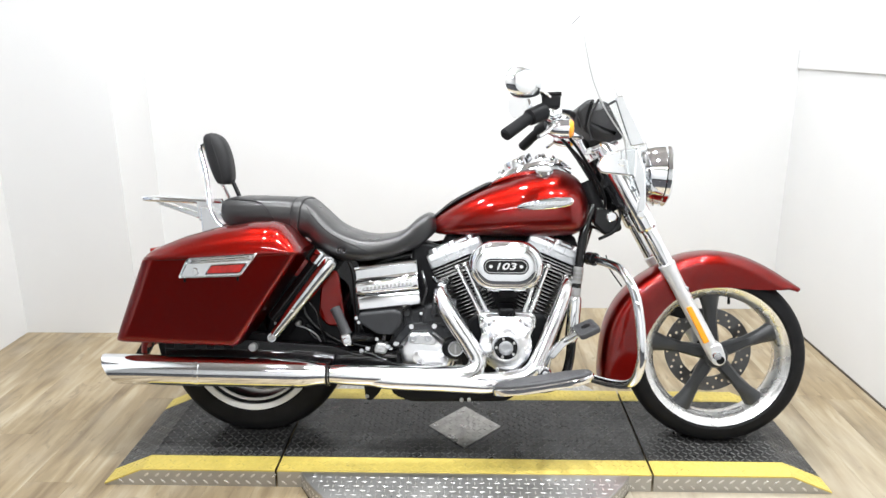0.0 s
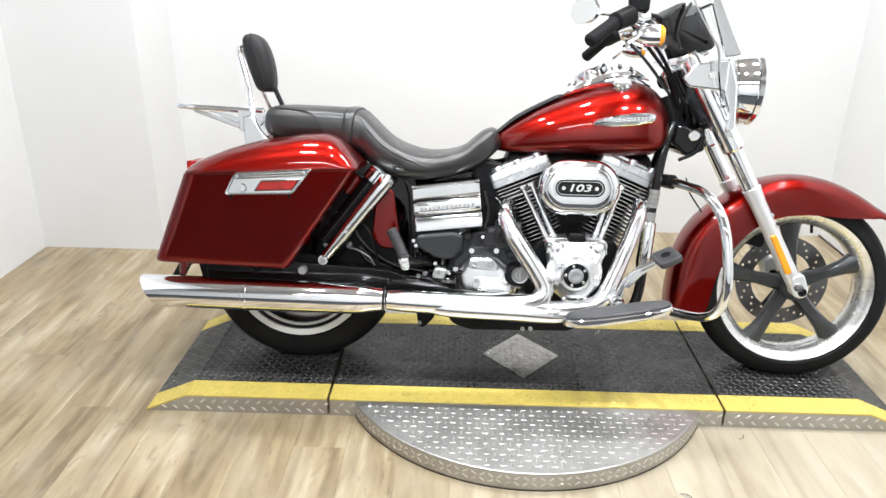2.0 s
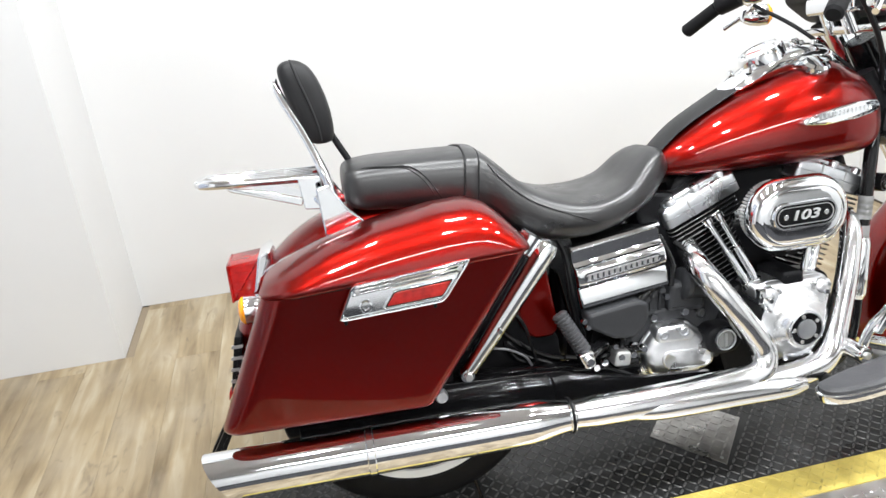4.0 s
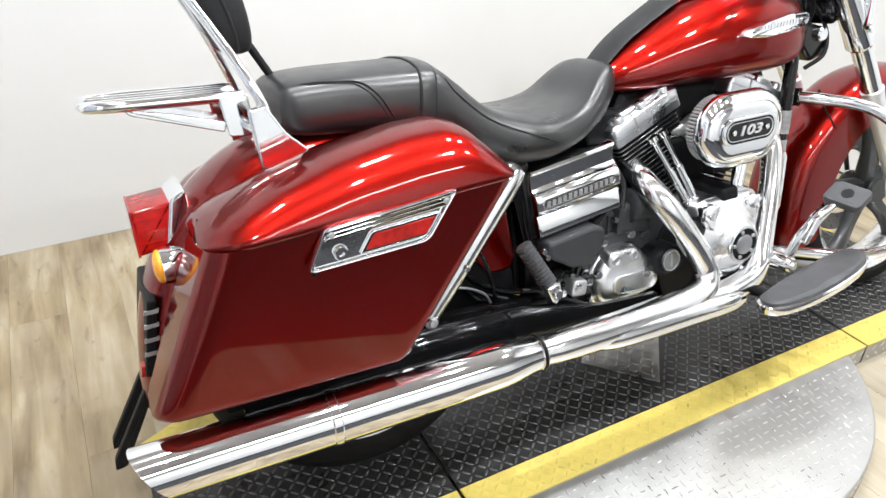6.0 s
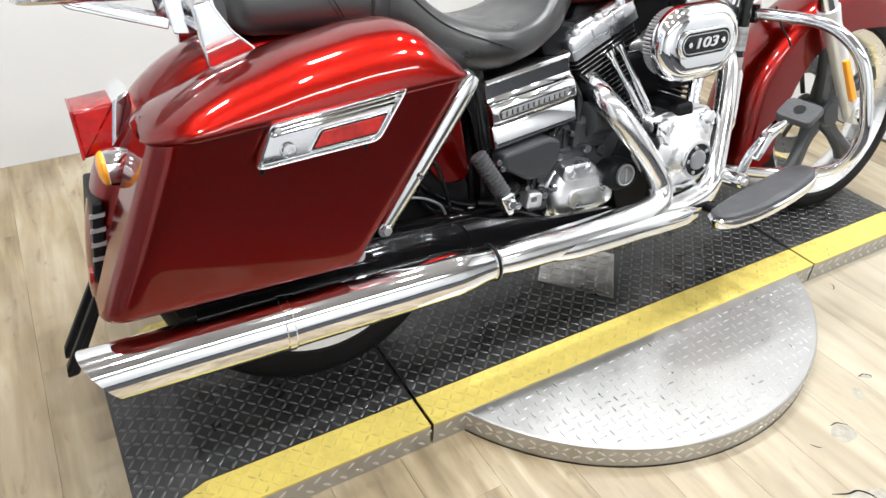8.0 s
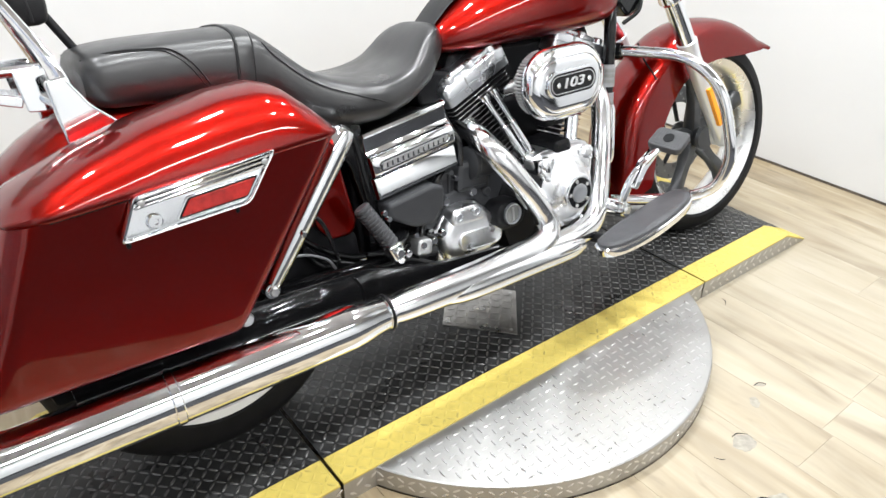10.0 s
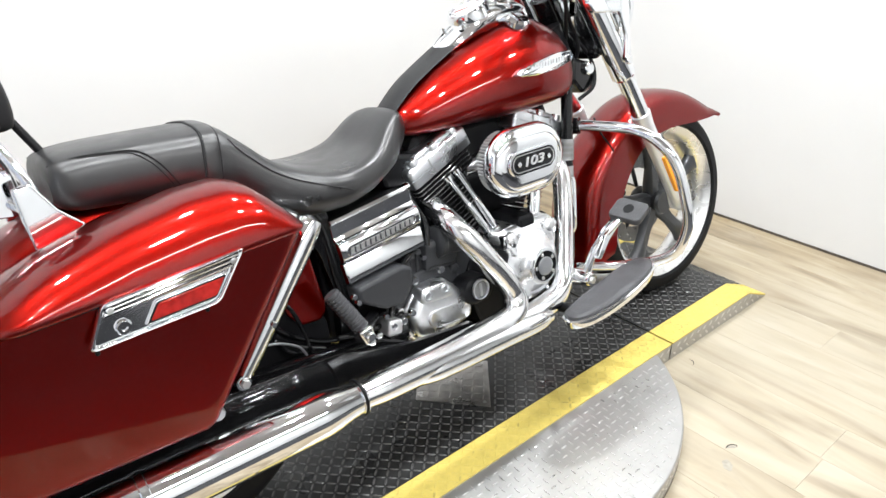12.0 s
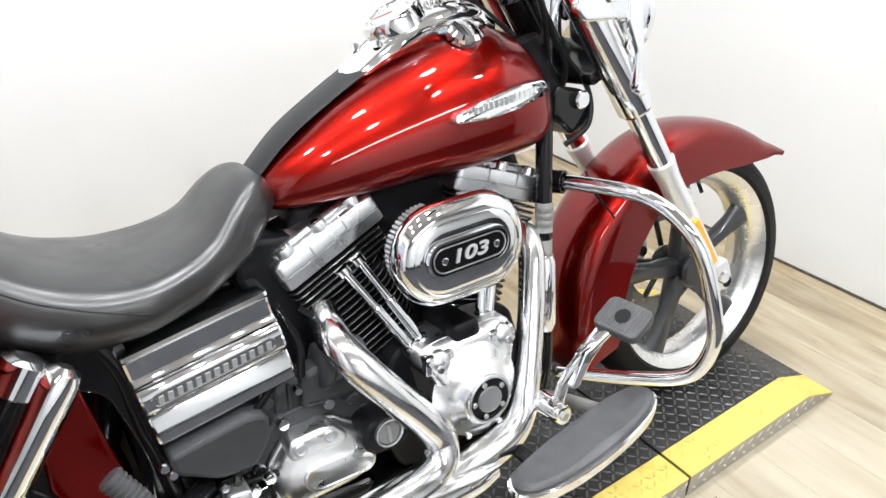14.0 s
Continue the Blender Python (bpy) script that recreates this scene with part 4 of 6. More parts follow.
part("cover_gasket", skin(bmesh.new(), [[(oc.x + (x - oc.x) * g, y, oc.y + (z - oc.y) * g) for x, z in oval] for y, g in ((-0.09, 1.12), (-0.116, 1.12), (-0.12, 1.09), (-0.12, 1.04))]), BLACK, gearbox)
# raised oval name plate and the pad with two screw holes
bead = [(0.617 + (x - 0.617) * 1.0 - (z - 0.295) * 0.1, z + (x - 0.617) * -0.06) for x, z in stadium(0.617, 0.295, 0.062, 0.0225, 12)]
bc = Vector((0.617, 0.295))
part("name_plate", skin(bmesh.new(), [[(bc.x + (x - bc.x) * g, y, bc.y + (z - bc.y) * g) for x, z in bead] for y, g in ((-0.148, 1.0), (-0.1575, 1.0), (-0.1595, 0.97), (-0.1595, 0.9), (-0.157, 0.86), (-0.157, 0.4))]), ALU, end_cover, angle=50)
part("cover_pad", slab(rounded([(0.54, 0.345), (0.543, 0.38), (0.617, 0.382), (0.641, 0.352), (0.63, 0.338)], 0.014, 6), -0.16, -0.12, 0.008), ALU, end_cover, angle=50)
for x, z in ((0.56, 0.362), (0.61, 0.364)):
    part("pad_screw", lathe([(0.0115, -0.004), (0.0115, 0.002), (0.0095, 0.0035), (0.0075, 0.0035), (0.0065, 0.0005), (0, 0.0005)], (x, -0.16, z), (0, -1, 0), 24), SATIN, end_cover, angle=50)
for x, z in ((0.551, 0.396), (0.628, 0.398), (0.688, 0.345), (0.7, 0.288), (0.5, 0.338), (0.481, 0.325), (0.507, 0.258), (0.584, 0.441), (0.638, 0.44)):
    if z < 0.43:
        part("bolt_seat", lathe([(0.0165, -0.02), (0.0165, 0.0), (0.0145, 0.003), (0, 0.003)], (x, -0.115, z), (0, -1, 0), 20), PLASTIC, gearbox)
    bolt("cover_bolt", (x, -0.118, z), (0, -1, 0), 0.0105 if z < 0.43 else 0.007, 0.014, CHROME, gearbox)
filler = part("filler_cap", lathe([(0, 0.012), (0.016, 0.012), (0.0165, 0.008), (0.021, 0.008), (0.0215, 0.016), (0.0245, 0.0165), (0.0255, 0.012), (0.0255, 0)], (0.701, -0.162, 0.333), (0, -1, 0), 32), SATIN, gearbox, "round chrome filler cap")
part("cap_slot", slab(rounded([(0.698, 0.317), (0.704, 0.317), (0.704, 0.349), (0.698, 0.349)], 0.002), -0.179, -0.17, 0.001), CAST, filler)
part("cap_face", lathe([(0, 0.0128), (0.0195, 0.0128), (0.0205, 0.0115), (0.0205, 0.004)], (0.701, -0.162, 0.333), (0, -1, 0), 32), FILLERGREY, filler, "dull grey cap face")
part("starter_motor", lathe([(0, 0.0), (0.03, 0.0), (0.034, 0.004), (0.034, 0.06), (0.038, 0.064), (0.038, 0.075), (0.03, 0.08), (0, 0.08)], (0.7, -0.12, 0.455), (-1, 0, 0.12), 28), PLASTIC, gearbox, "dark grey starter motor")
for k in range(4):
    part("housing_rib", slab(rounded([(0.50 + 0.022 * k, 0.385), (0.506 + 0.022 * k, 0.385), (0.512 + 0.022 * k, 0.45), (0.506 + 0.022 * k, 0.45)], 0.002), -0.118, -0.1, 0.002), PLASTIC, gearbox)
for x, z, rr in ((0.535, 0.44, 0.014), (0.655, 0.43, 0.017), (0.508, 0.405, 0.012), (0.672, 0.385, 0.012)):
    part("housing_boss", lathe([(rr * 1.25, -0.03), (rr, 0.0), (rr * 0.7, 0.004), (0, 0.004)], (x, -0.122, z), (0, -1, 0), 20), PLASTIC, gearbox)
for pts in ([(0.46, -0.15, 0.345), (0.47, -0.16, 0.4), (0.5, -0.15, 0.44), (0.55, -0.13, 0.47)], [(0.66, -0.14, 0.47), (0.655, -0.12, 0.52), (0.62, -0.1, 0.56)], [(0.59, -0.14, 0.47), (0.6, -0.13, 0.52), (0.585, -0.1, 0.58)]):
    part("hose", tube(pts, 0.0065, n=24, seg=10), BLACKGLOSS, gearbox)
part("gear_boss", slab(stadium(0.7, 0.33, 0.045, 0.033), -0.173, -0.12, 0.01), BLACK, gearbox)

# ---- chrome electrical cover and black side cover ----
panel = part("electrical_cover", slab(rounded([(0.362, 0.59), (0.565, 0.617), (0.581, 0.478), (0.379, 0.453)], 0.006), -0.128, -0.02, 0.003), CHROME, bike, "chrome louvred electrical cover")


def louvre(section):
    """A pressed chrome band: section of (share of the height, depth) drawn along the cover, with rolled ends."""
    tl, tr, br, bl = Vector((0.358, 0.594)), Vector((0.569, 0.622)), Vector((0.586, 0.474)), Vector((0.375, 0.449))
    rings = []
    for v, back in ((0.0, 0.014), (0.004, 0.007), (0.014, 0.002), (0.03, 0.0), (0.97, 0.0), (0.986, 0.002), (0.996, 0.007), (1.0, 0.014)):
        a, b = tl.lerp(tr, v), bl.lerp(br, v)
        rings.append([(a.lerp(b, u).x, y + (back if y < -0.1 else 0), a.lerp(b, u).y) for u, y in section])
    return part("louvre", skin(bmesh.new(), rings), CHROME, panel, angle=28)


louvre([(0, -0.08), (0, -0.133), (0.012, -0.139), (0.045, -0.1415), (0.07, -0.139), (0.085, -0.1355), (0.27, -0.134), (0.3, -0.137), (0.325, -0.141), (0.325, -0.08)])
mid = louvre([(0.33, -0.08), (0.333, -0.134), (0.35, -0.143), (0.385, -0.149), (0.42, -0.1515), (0.46, -0.152), (0.57, -0.152), (0.6, -0.151), (0.635, -0.147), (0.652, -0.14), (0.655, -0.13), (0.655, -0.08)])
louvre([(0.665, -0.08), (0.665, -0.1355), (0.68, -0.141), (0.705, -0.1432), (0.93, -0.1462), (0.965, -0.146), (0.99, -0.142), (1.0, -0.132), (1.0, -0.08)])
rings = []
for y, ins in ((-0.1505, -0.002), (-0.154, -0.0015), (-0.154, 0.0015), (-0.151, 0.002)):
    rings.append([(x, y, z) for x, z in sloped_bar(0.472, 0.534, 0.09 - ins, 0.0095 - ins, 7.3)])
part("name_frame", skin(bmesh.new(), rings, caps=False), CHROME, mid)
for k in range(13):
    u = -0.078 + 0.013 * k
    part("name_bar", slab([(0.472 + u - 0.0035, 0.5285 + u * 0.128), (0.472 + u + 0.0035, 0.5285 + u * 0.128), (0.472 + u + 0.0045, 0.5395 + u * 0.128), (0.472 + u - 0.0025, 0.5395 + u * 0.128)], -0.1535, -0.15), CAST, mid)
side_cover = part("side_cover", slab(rounded([(0.38, 0.445), (0.497, 0.459), (0.523, 0.449), (0.521, 0.412), (0.49, 0.374), (0.44, 0.378), (0.382, 0.413)], 0.01), -0.17, -0.06, 0.008), PLASTIC, bike, "matt black triangular side cover")
for x, z in ((0.372, 0.43), (0.38, 0.415), (0.44, 0.36)):
    bolt("cover_bolt", (x, -0.16, z), (0, -1, 0), 0.007, 0.008, CHROME, side_cover)

# ---- exhaust ----
exhaust = part("exhaust", tube([(0.66, -0.09, 0.535), (0.651, -0.15, 0.51), (0.666, -0.185, 0.475), (0.702, -0.2, 0.42), (0.752, -0.208, 0.345), (0.772, -0.212, 0.3), (0.752, -0.225, 0.266), (0.69, -0.238, 0.257), (0.5, -0.247, 0.257), (0.36, -0.25, 0.261), (0.303, -0.25, 0.263)],
                               [0.026, 0.0275, 0.028, 0.028, 0.0285, 0.0295, 0.032, 0.034, 0.034, 0.033, 0.029], n=90, seg=28), PIPECHROME, bike, "chrome staggered exhaust with one long muffler")
part("front_pipe", tube([(1.05, -0.04, 0.565), (1.068, -0.085, 0.55), (1.062, -0.115, 0.522), (1.041, -0.138, 0.47), (1.014, -0.16, 0.406), (0.972, -0.189, 0.312), (0.945, -0.203, 0.268), (0.9, -0.214, 0.245), (0.79, -0.233, 0.24), (0.68, -0.242, 0.244)], [0.022, 0.0235, 0.0245, 0.0245, 0.0245, 0.025, 0.0265, 0.029, 0.03, 0.028], n=80, seg=28), PIPECHROME, exhaust, "chrome front header pipe")
part("heat_shield", tube([(0.42, -0.256, 0.25), (0.5, -0.258, 0.246), (0.68, -0.256, 0.24), (0.8, -0.252, 0.232), (0.845, -0.25, 0.23)], [0.02, 0.028, 0.028, 0.025, 0.016], n=40, seg=24), PIPECHROME, exhaust, "chrome heat shield")


def muffler():
    a, b = Vector((-0.425, -0.226, 0.263)), Vector((0.3, -0.25, 0.263))
    d = (b - a).normalized()
    up = Vector((0, 0, 1))
    side = d.cross(up).normalized()
    up = side.cross(d)
    L = (b - a).length
    rings = []
    prof = [(0.0, 0.049), (0.1, 0.049), (0.29, 0.049), (0.292, 0.051), (0.305, 0.051), (0.307, 0.049), (0.5, 0.048), (0.63, 0.0465), (0.655, 0.044), (0.69, 0.037), (L - 0.012, 0.034), (L - 0.01, 0.036), (L, 0.036)]
    inner = [(0.1, 0.04), (0.0, 0.041)]
    for s, r in inner + prof:
        ring = []
        for k in range(36):
            t = 2 * math.pi * k / 36
            v = math.cos(t)
            cut = (-0.03 * v) if s < 0.05 else 0.0
            ring.append(a + d * (s + cut) + up * (v * r) + side * (math.sin(t) * r))
        rings.append(ring)
    bm = skin(bmesh.new(), rings)
    return part("muffler", bm, CHROME, exhaust, "long chrome slash-cut muffler", angle=30)


muf = muffler()
part("muffler_band", lathe([(0.0375, 0.0), (0.0385, 0.001), (0.0385, 0.005), (0.0375, 0.006)], (0.298, -0.2499, 0.263), (-1, 0.035, 0), 32), BLACK, exhaust)
for s in (0.296, 0.302):
    bolt("band_bolt", (-0.425 + s - 0.005, -0.262, 0.288), (0, -1, 0.3), 0.006, 0.01, CHROME, muf)

# ---- frame, swing arm, lower parts ----
chassis = part("frame", tube([(1.2, -0.03, 0.88), (1.15, -0.075, 0.79), (1.126, -0.098, 0.73), (1.113, -0.106, 0.66), (1.1, -0.108, 0.54), (1.09, -0.109, 0.4), (1.076, -0.11, 0.26), (1.04, -0.11, 0.2), (0.96, -0.11, 0.183), (0.7, -0.11, 0.18), (0.45, -0.11, 0.2), (0.39, -0.11, 0.3), (0.372, -0.11, 0.45), (0.33, -0.1, 0.62), (0.1, -0.09, 0.67), (-0.1, -0.09, 0.64)], 0.0155, n=120), BLACKGLOSS, bike, "gloss black tubular steel frame")
part("frame_tube", tube([(1.2, 0.03, 0.88), (1.17, 0.055, 0.76), (1.109, 0.065, 0.541), (1.058, 0.075, 0.351), (1.024, 0.09, 0.235), (0.96, 0.1, 0.185), (0.7, 0.11, 0.18), (0.45, 0.11, 0.2), (0.38, 0.11, 0.3), (0.34, 0.11, 0.45), (0.3, 0.1, 0.62), (0.1, 0.09, 0.67)], 0.0175, n=100), BLACKGLOSS, chassis)
part("backbone", tube([(1.2, 0, 0.87), (1.05, 0, 0.8), (0.7, 0, 0.66), (0.4, 0, 0.58), (0.3, 0, 0.4)], 0.032, n=40), BLACKGLOSS, chassis)
part("steering_head", stick((1.165, 0, 0.955), (1.25, 0, 0.79), 0.036, 20), BLACKGLOSS, chassis)
part("rear_frame_plate", slab(rounded([(0.2, 0.66), (0.36, 0.64), (0.42, 0.45), (0.4, 0.3), (0.35, 0.3), (0.36, 0.42), (0.335, 0.54), (0.18, 0.625)], 0.02), -0.115, -0.09, 0.004), BLACKGLOSS, chassis)
part("heat_plate", slab(rounded([(-0.26, 0.255), (0.62, 0.235), (0.66, 0.27), (0.5, 0.285), (0.36, 0.318), (0.3, 0.338), (-0.27, 0.375)], 0.01), -0.188, -0.176, 0.002), BLACKGLOSS, chassis, "black plate behind the muffler")
part("swing_arm", tube([(-0.03, -0.125, 0.315), (0.15, -0.13, 0.32), (0.36, -0.135, 0.3), (0.5, -0.12, 0.29)], [0.02, 0.026, 0.028, 0.028], n=24), BLACKGLOSS, chassis, "gloss black swing arm")
part("swing_arm", tube([(-0.03, 0.125, 0.315), (0.15, 0.13, 0.32), (0.36, 0.135, 0.3), (0.5, 0.12, 0.29)], [0.02, 0.026, 0.028, 0.028], n=24), BLACKGLOSS, chassis)
part("lower_rail", slab(rounded([(0.06, 0.3), (0.42, 0.27), (0.5, 0.25), (0.51, 0.27), (0.42, 0.318), (0.1, 0.345)], 0.012), -0.165, -0.13, 0.008), BLACKGLOSS, chassis)
part("oil_pan", slab(rounded([(0.47, 0.2), (0.49, 0.158), (0.55, 0.136), (0.87, 0.142), (0.91, 0.17), (0.93, 0.21)], 0.02), -0.13, 0.1, 0.015), BLACK, chassis, "black oil pan")
part("skid_block", slab(rounded([(0.37, 0.19), (0.38, 0.112), (0.4, 0.108), (0.43, 0.14), (0.45, 0.2)], 0.01), -0.03, 0.03, 0.004), BLACK, chassis)
for x, z in ((0.72, 0.148), (0.745, 0.149), (0.385, 0.125)):
    bolt("pan_bolt", (x, -0.13 if z > 0.14 else -0.03, z), (0, -1, 0), 0.007, 0.005, CAST, chassis)
part("axle_nut", lathe([(0, 0.02), (0.018, 0.02), (0.021, 0.014), (0.021, 0.0), (0, 0)], (0.012, -0.148, 0.315), (0, -1, 0), 6), CHROME, chassis)
part("down_tube_cover", tube([(1.097, -0.109, 0.5), (1.095, -0.1095, 0.488), (1.086, -0.111, 0.365), (1.084, -0.111, 0.35)], [0.018, 0.0225, 0.0225, 0.018], n=4, seg=20, smooth=False), CHROME, chassis, "chrome frame tube cover")
for z0, z1, mat in ((0.6, 0.545, PAPER), (0.53, 0.42, PAPER)):
    x0, x1 = 1.1 + (z0 - 0.54) * 0.1, 1.1 + (z1 - 0.54) * 0.1
    label = part("sticker", tube([(x0, -0.1085, z0), (x1, -0.109, z1)], 0.0162, n=2, seg=20, smooth=False), mat, chassis, "grey printed sticker")
    for k in range(3):
        z = z0 + (z1 - z0) * (0.25 + 0.25 * k)
        part("print_bar", lathe([(0.0164, -0.004), (0.0166, -0.003), (0.0166, 0.003), (0.0164, 0.004)], (1.1 + (z - 0.54) * 0.1, -0.109, z), (0.1, 0, 1), 20), FILLERGREY, label)
# black clutter behind the shock and over the swing arm
# added plate: closes the view past the shock so the gap stays dark
part("shock_gap_fill", slab(rounded([(0.06, 0.32), (0.33, 0.3), (0.33, 0.39), (0.28, 0.42), (0.24, 0.56), (0.14, 0.56), (0.06, 0.44)], 0.02), -0.106, -0.1, 0.002), BLACK, chassis, "matt black plate added to keep the gap behind the shock dark")
part("fender_skirt", slab(rounded([(0.236, 0.43), (0.25, 0.58), (0.305, 0.58), (0.318, 0.48), (0.328, 0.416), (0.314, 0.392), (0.266, 0.394)], 0.014, 6), -0.124, -0.108, 0.006), RED, chassis, "glossy red fender panel")
part("brake_caliper", slab(rounded([(0.05, 0.36), (0.13, 0.35), (0.17, 0.4), (0.14, 0.46), (0.07, 0.45)], 0.015), -0.11, -0.06, 0.008), BLACK, chassis)
for k, (x, z) in enumerate(((0.08, 0.43), (0.11, 0.47), (0.13, 0.5), (0.09, 0.4), (0.15, 0.44))):
    bolt("bracket_bolt", (x, -0.112, z), (0, -1, 0), 0.007, 0.01, CAST, chassis)
for y, pts in ((-0.12, [(0.5, 0.33), (0.4, 0.33), (0.3, 0.345), (0.2, 0.42), (0.18, 0.5)]), (-0.13, [(0.3, 0.33), (0.24, 0.36), (0.2, 0.4), (0.22, 0.36), (0.26, 0.34)]), (-0.14, [(0.56, 0.32), (0.47, 0.335), (0.4, 0.33), (0.33, 0.345)])):
    part("hose", tube([(x, y, z) for x, z in pts], 0.0065, n=30, seg=10), BLACKGLOSS, chassis)
for pts, mat, rr in (([(0.19, -0.15, 0.5), (0.232, -0.155, 0.455), (0.25, -0.155, 0.4), (0.262, -0.15, 0.345)], BLACKGLOSS, 0.0045), ([(0.165, -0.15, 0.4), (0.2, -0.155, 0.392), (0.235, -0.155, 0.37), (0.25, -0.15, 0.345)], HOSEGREY, 0.0026)):
    part("brake_line", tube(pts, rr, n=24, seg=10), mat, chassis)
for x, z, rad in ((0.13, 0.42, 0.013), (0.165, 0.4, 0.009), (0.105, 0.46, 0.01)):
    part("caliper_boss", lathe([(rad * 1.2, -0.02), (rad, 0.0), (rad * 0.6, 0.004), (0, 0.004)], (x, -0.124, z), (0, -1, 0), 18), FILLERGREY, chassis)
linkage = part("brake_master", slab(rounded([(0.43, 0.315), (0.47, 0.31), (0.475, 0.345), (0.44, 0.35)], 0.01), -0.175, -0.13, 0.006), CAST, chassis)
for x, z in ((0.478, 0.337), (0.503, 0.347), (0.45, 0.335), (0.41, 0.33), (0.39, 0.322)):
    bolt("linkage_bolt", (x, -0.165, z), (0, -1, 0), 0.009, 0.012, CHROME, linkage)

# ---- shock absorber with chrome cover ----
st, sb = Vector((0.29, -0.185, 0.615)), Vector((0.097, -0.185, 0.367))
sat = lambda u: st + (sb - st) * u
shock = part("shock_absorber", tube([sat(-0.06), sat(-0.04), sat(0.0), sat(0.12), sat(0.6), sat(0.95), sat(1.0)], [0.01, 0.021, 0.025, 0.026, 0.022, 0.016, 0.013], n=7, seg=24, smooth=False), CHROME, bike, "chrome covered rear shock absorber")
part("shock_body", tube([sat(0.05) + Vector((-0.03, 0.02, 0.02)), sat(0.85) + Vector((-0.03, 0.02, 0.02))], [0.024, 0.021], n=2, seg=20, smooth=False), BLACKGLOSS, shock, "gloss black spring cover")
part("shock_cap", tube([sat(-0.05) + Vector((-0.03, 0.018, 0.02)), sat(-0.035) + Vector((-0.03, 0.018, 0.02)), sat(0.09) + Vector((-0.03, 0.018, 0.02)), sat(0.1) + Vector((-0.03, 0.018, 0.02))], [0.018, 0.029, 0.029, 0.026], n=4, seg=24, smooth=False), CHROME, shock)
part("shock_eye", lathe([(0, -0.016), (0.009, -0.016), (0.01, -0.012), (0.0145, -0.012), (0.016, -0.008), (0.016, 0.02), (0, 0.02)], tuple(sb), (0, 1, 0), 24), CHROME, shock)
bolt("shock_bolt", tuple(sb + Vector((0, -0.014, 0))), (0, -1, 0), 0.01, 0.008, CAST, shock, True)
bolt("shock_clip", tuple(sat(0.62) + Vector((0, -0.027, 0))), (0, -1, 0), 0.006, 0.004, CHROME, shock)

# ---- passenger peg, footboard, brake pedal ----
pa, pb = Vector((0.306, -0.19, 0.468)), Vector((0.35, -0.213, 0.382))
pat = lambda u: pa + (pb - pa) * u
peg = part("passenger_peg", stick(pat(0), pat(1), 0.015, 18), BOARDRUBBER, bike, "folded rubber passenger footpeg")
for k in range(12):
    part("peg_ring", lathe([(0.014, -0.0022), (0.0178, -0.0014), (0.0178, 0.0014), (0.014, 0.0022)], tuple(pat(0.04 + 0.083 * k)), tuple(pb - pa), 16), BOARDRUBBER, peg)
part("peg_clevis", slab(rounded([(0.33, 0.385), (0.362, 0.392), (0.368, 0.355), (0.345, 0.348)], 0.008), -0.235, -0.195, 0.005), CHROME, peg)
part("peg_mount", stick((0.35, -0.21, 0.368), (0.42, -0.14, 0.36), 0.016), BLACKGLOSS, peg)
bolt("peg_bolt", (0.352, -0.236, 0.37), (0, -1, 0), 0.01, 0.008, CHROME, peg)


def board_outline(grow):
    pts = [(0.832, -0.284), (0.822, -0.315), (0.828, -0.35), (0.86, -0.38), (0.93, -0.4), (1.02, -0.398), (1.085, -0.38), (1.116, -0.352), (1.122, -0.325), (1.112, -0.29), (1.06, -0.268), (0.98, -0.262), (0.9, -0.268)]
    pts = [(x, -0.388 + (y + 0.4) * 0.68) for x, y in pts]
    c = Vector((0.97, -0.34))
    ring = spline([*pts, pts[0]], 60)[:-1]
    return [tuple(Vector(p) + (Vector(p) - c).normalized() * grow) for p in ring]


def board_level(grow, dz):
    return [(x, y, 0.253 + 0.17 * (x - 0.84) + dz) for x, y in board_outline(grow)]


board = part("footboard", skin(bmesh.new(), [board_level(-0.004, -0.022), board_level(0.0, -0.02), board_level(0.004, -0.01), board_level(0.004, -0.003), board_level(0.0, 0.0)]), CHROME, bike, "chrome footboard with grey rubber pad")
part("board_pad", skin(bmesh.new(), [board_level(-0.003, 0.0), board_level(-0.003, 0.006), board_level(-0.007, 0.009), board_level(-0.02, 0.0105)]), BOARDRUBBER, board, "grey rubber footboard pad")
part("board_bracket", tube([(0.9, -0.29, 0.235), (0.92, -0.2, 0.215), (0.95, -0.12, 0.2)], 0.013, n=12), BLACK, board)
part("board_bracket", tube([(1.06, -0.29, 0.262), (1.06, -0.2, 0.24), (1.04, -0.1, 0.22)], 0.013, n=12), CAST, board)
pedal = part("brake_pedal", tube([(0.99, -0.25, 0.288), (0.992, -0.255, 0.31), (1.004, -0.262, 0.345), (1.036, -0.272, 0.38), (1.083, -0.285, 0.413)], [0.011, 0.011, 0.01, 0.01, 0.009], n=20), CHROME, bike, "chrome brake pedal with ribbed rubber pad")
part("pedal_arm", slab(rounded([(0.995, 0.335), (1.01, 0.328), (1.045, 0.37), (1.1, 0.408), (1.09, 0.42), (1.03, 0.388)], 0.006), -0.283, -0.262, 0.003), CHROME, pedal)
part("pedal_pivot", lathe([(0, 0.02), (0.016, 0.02), (0.02, 0.012), (0.02, -0.1), (0, -0.1)], (0.986, -0.25, 0.278), (0, -1, 0), 24), CHROME, pedal)
bolt("pivot_bolt", (0.986, -0.27, 0.278), (0, -1, 0), 0.009, 0.005, CAST, pedal, True)
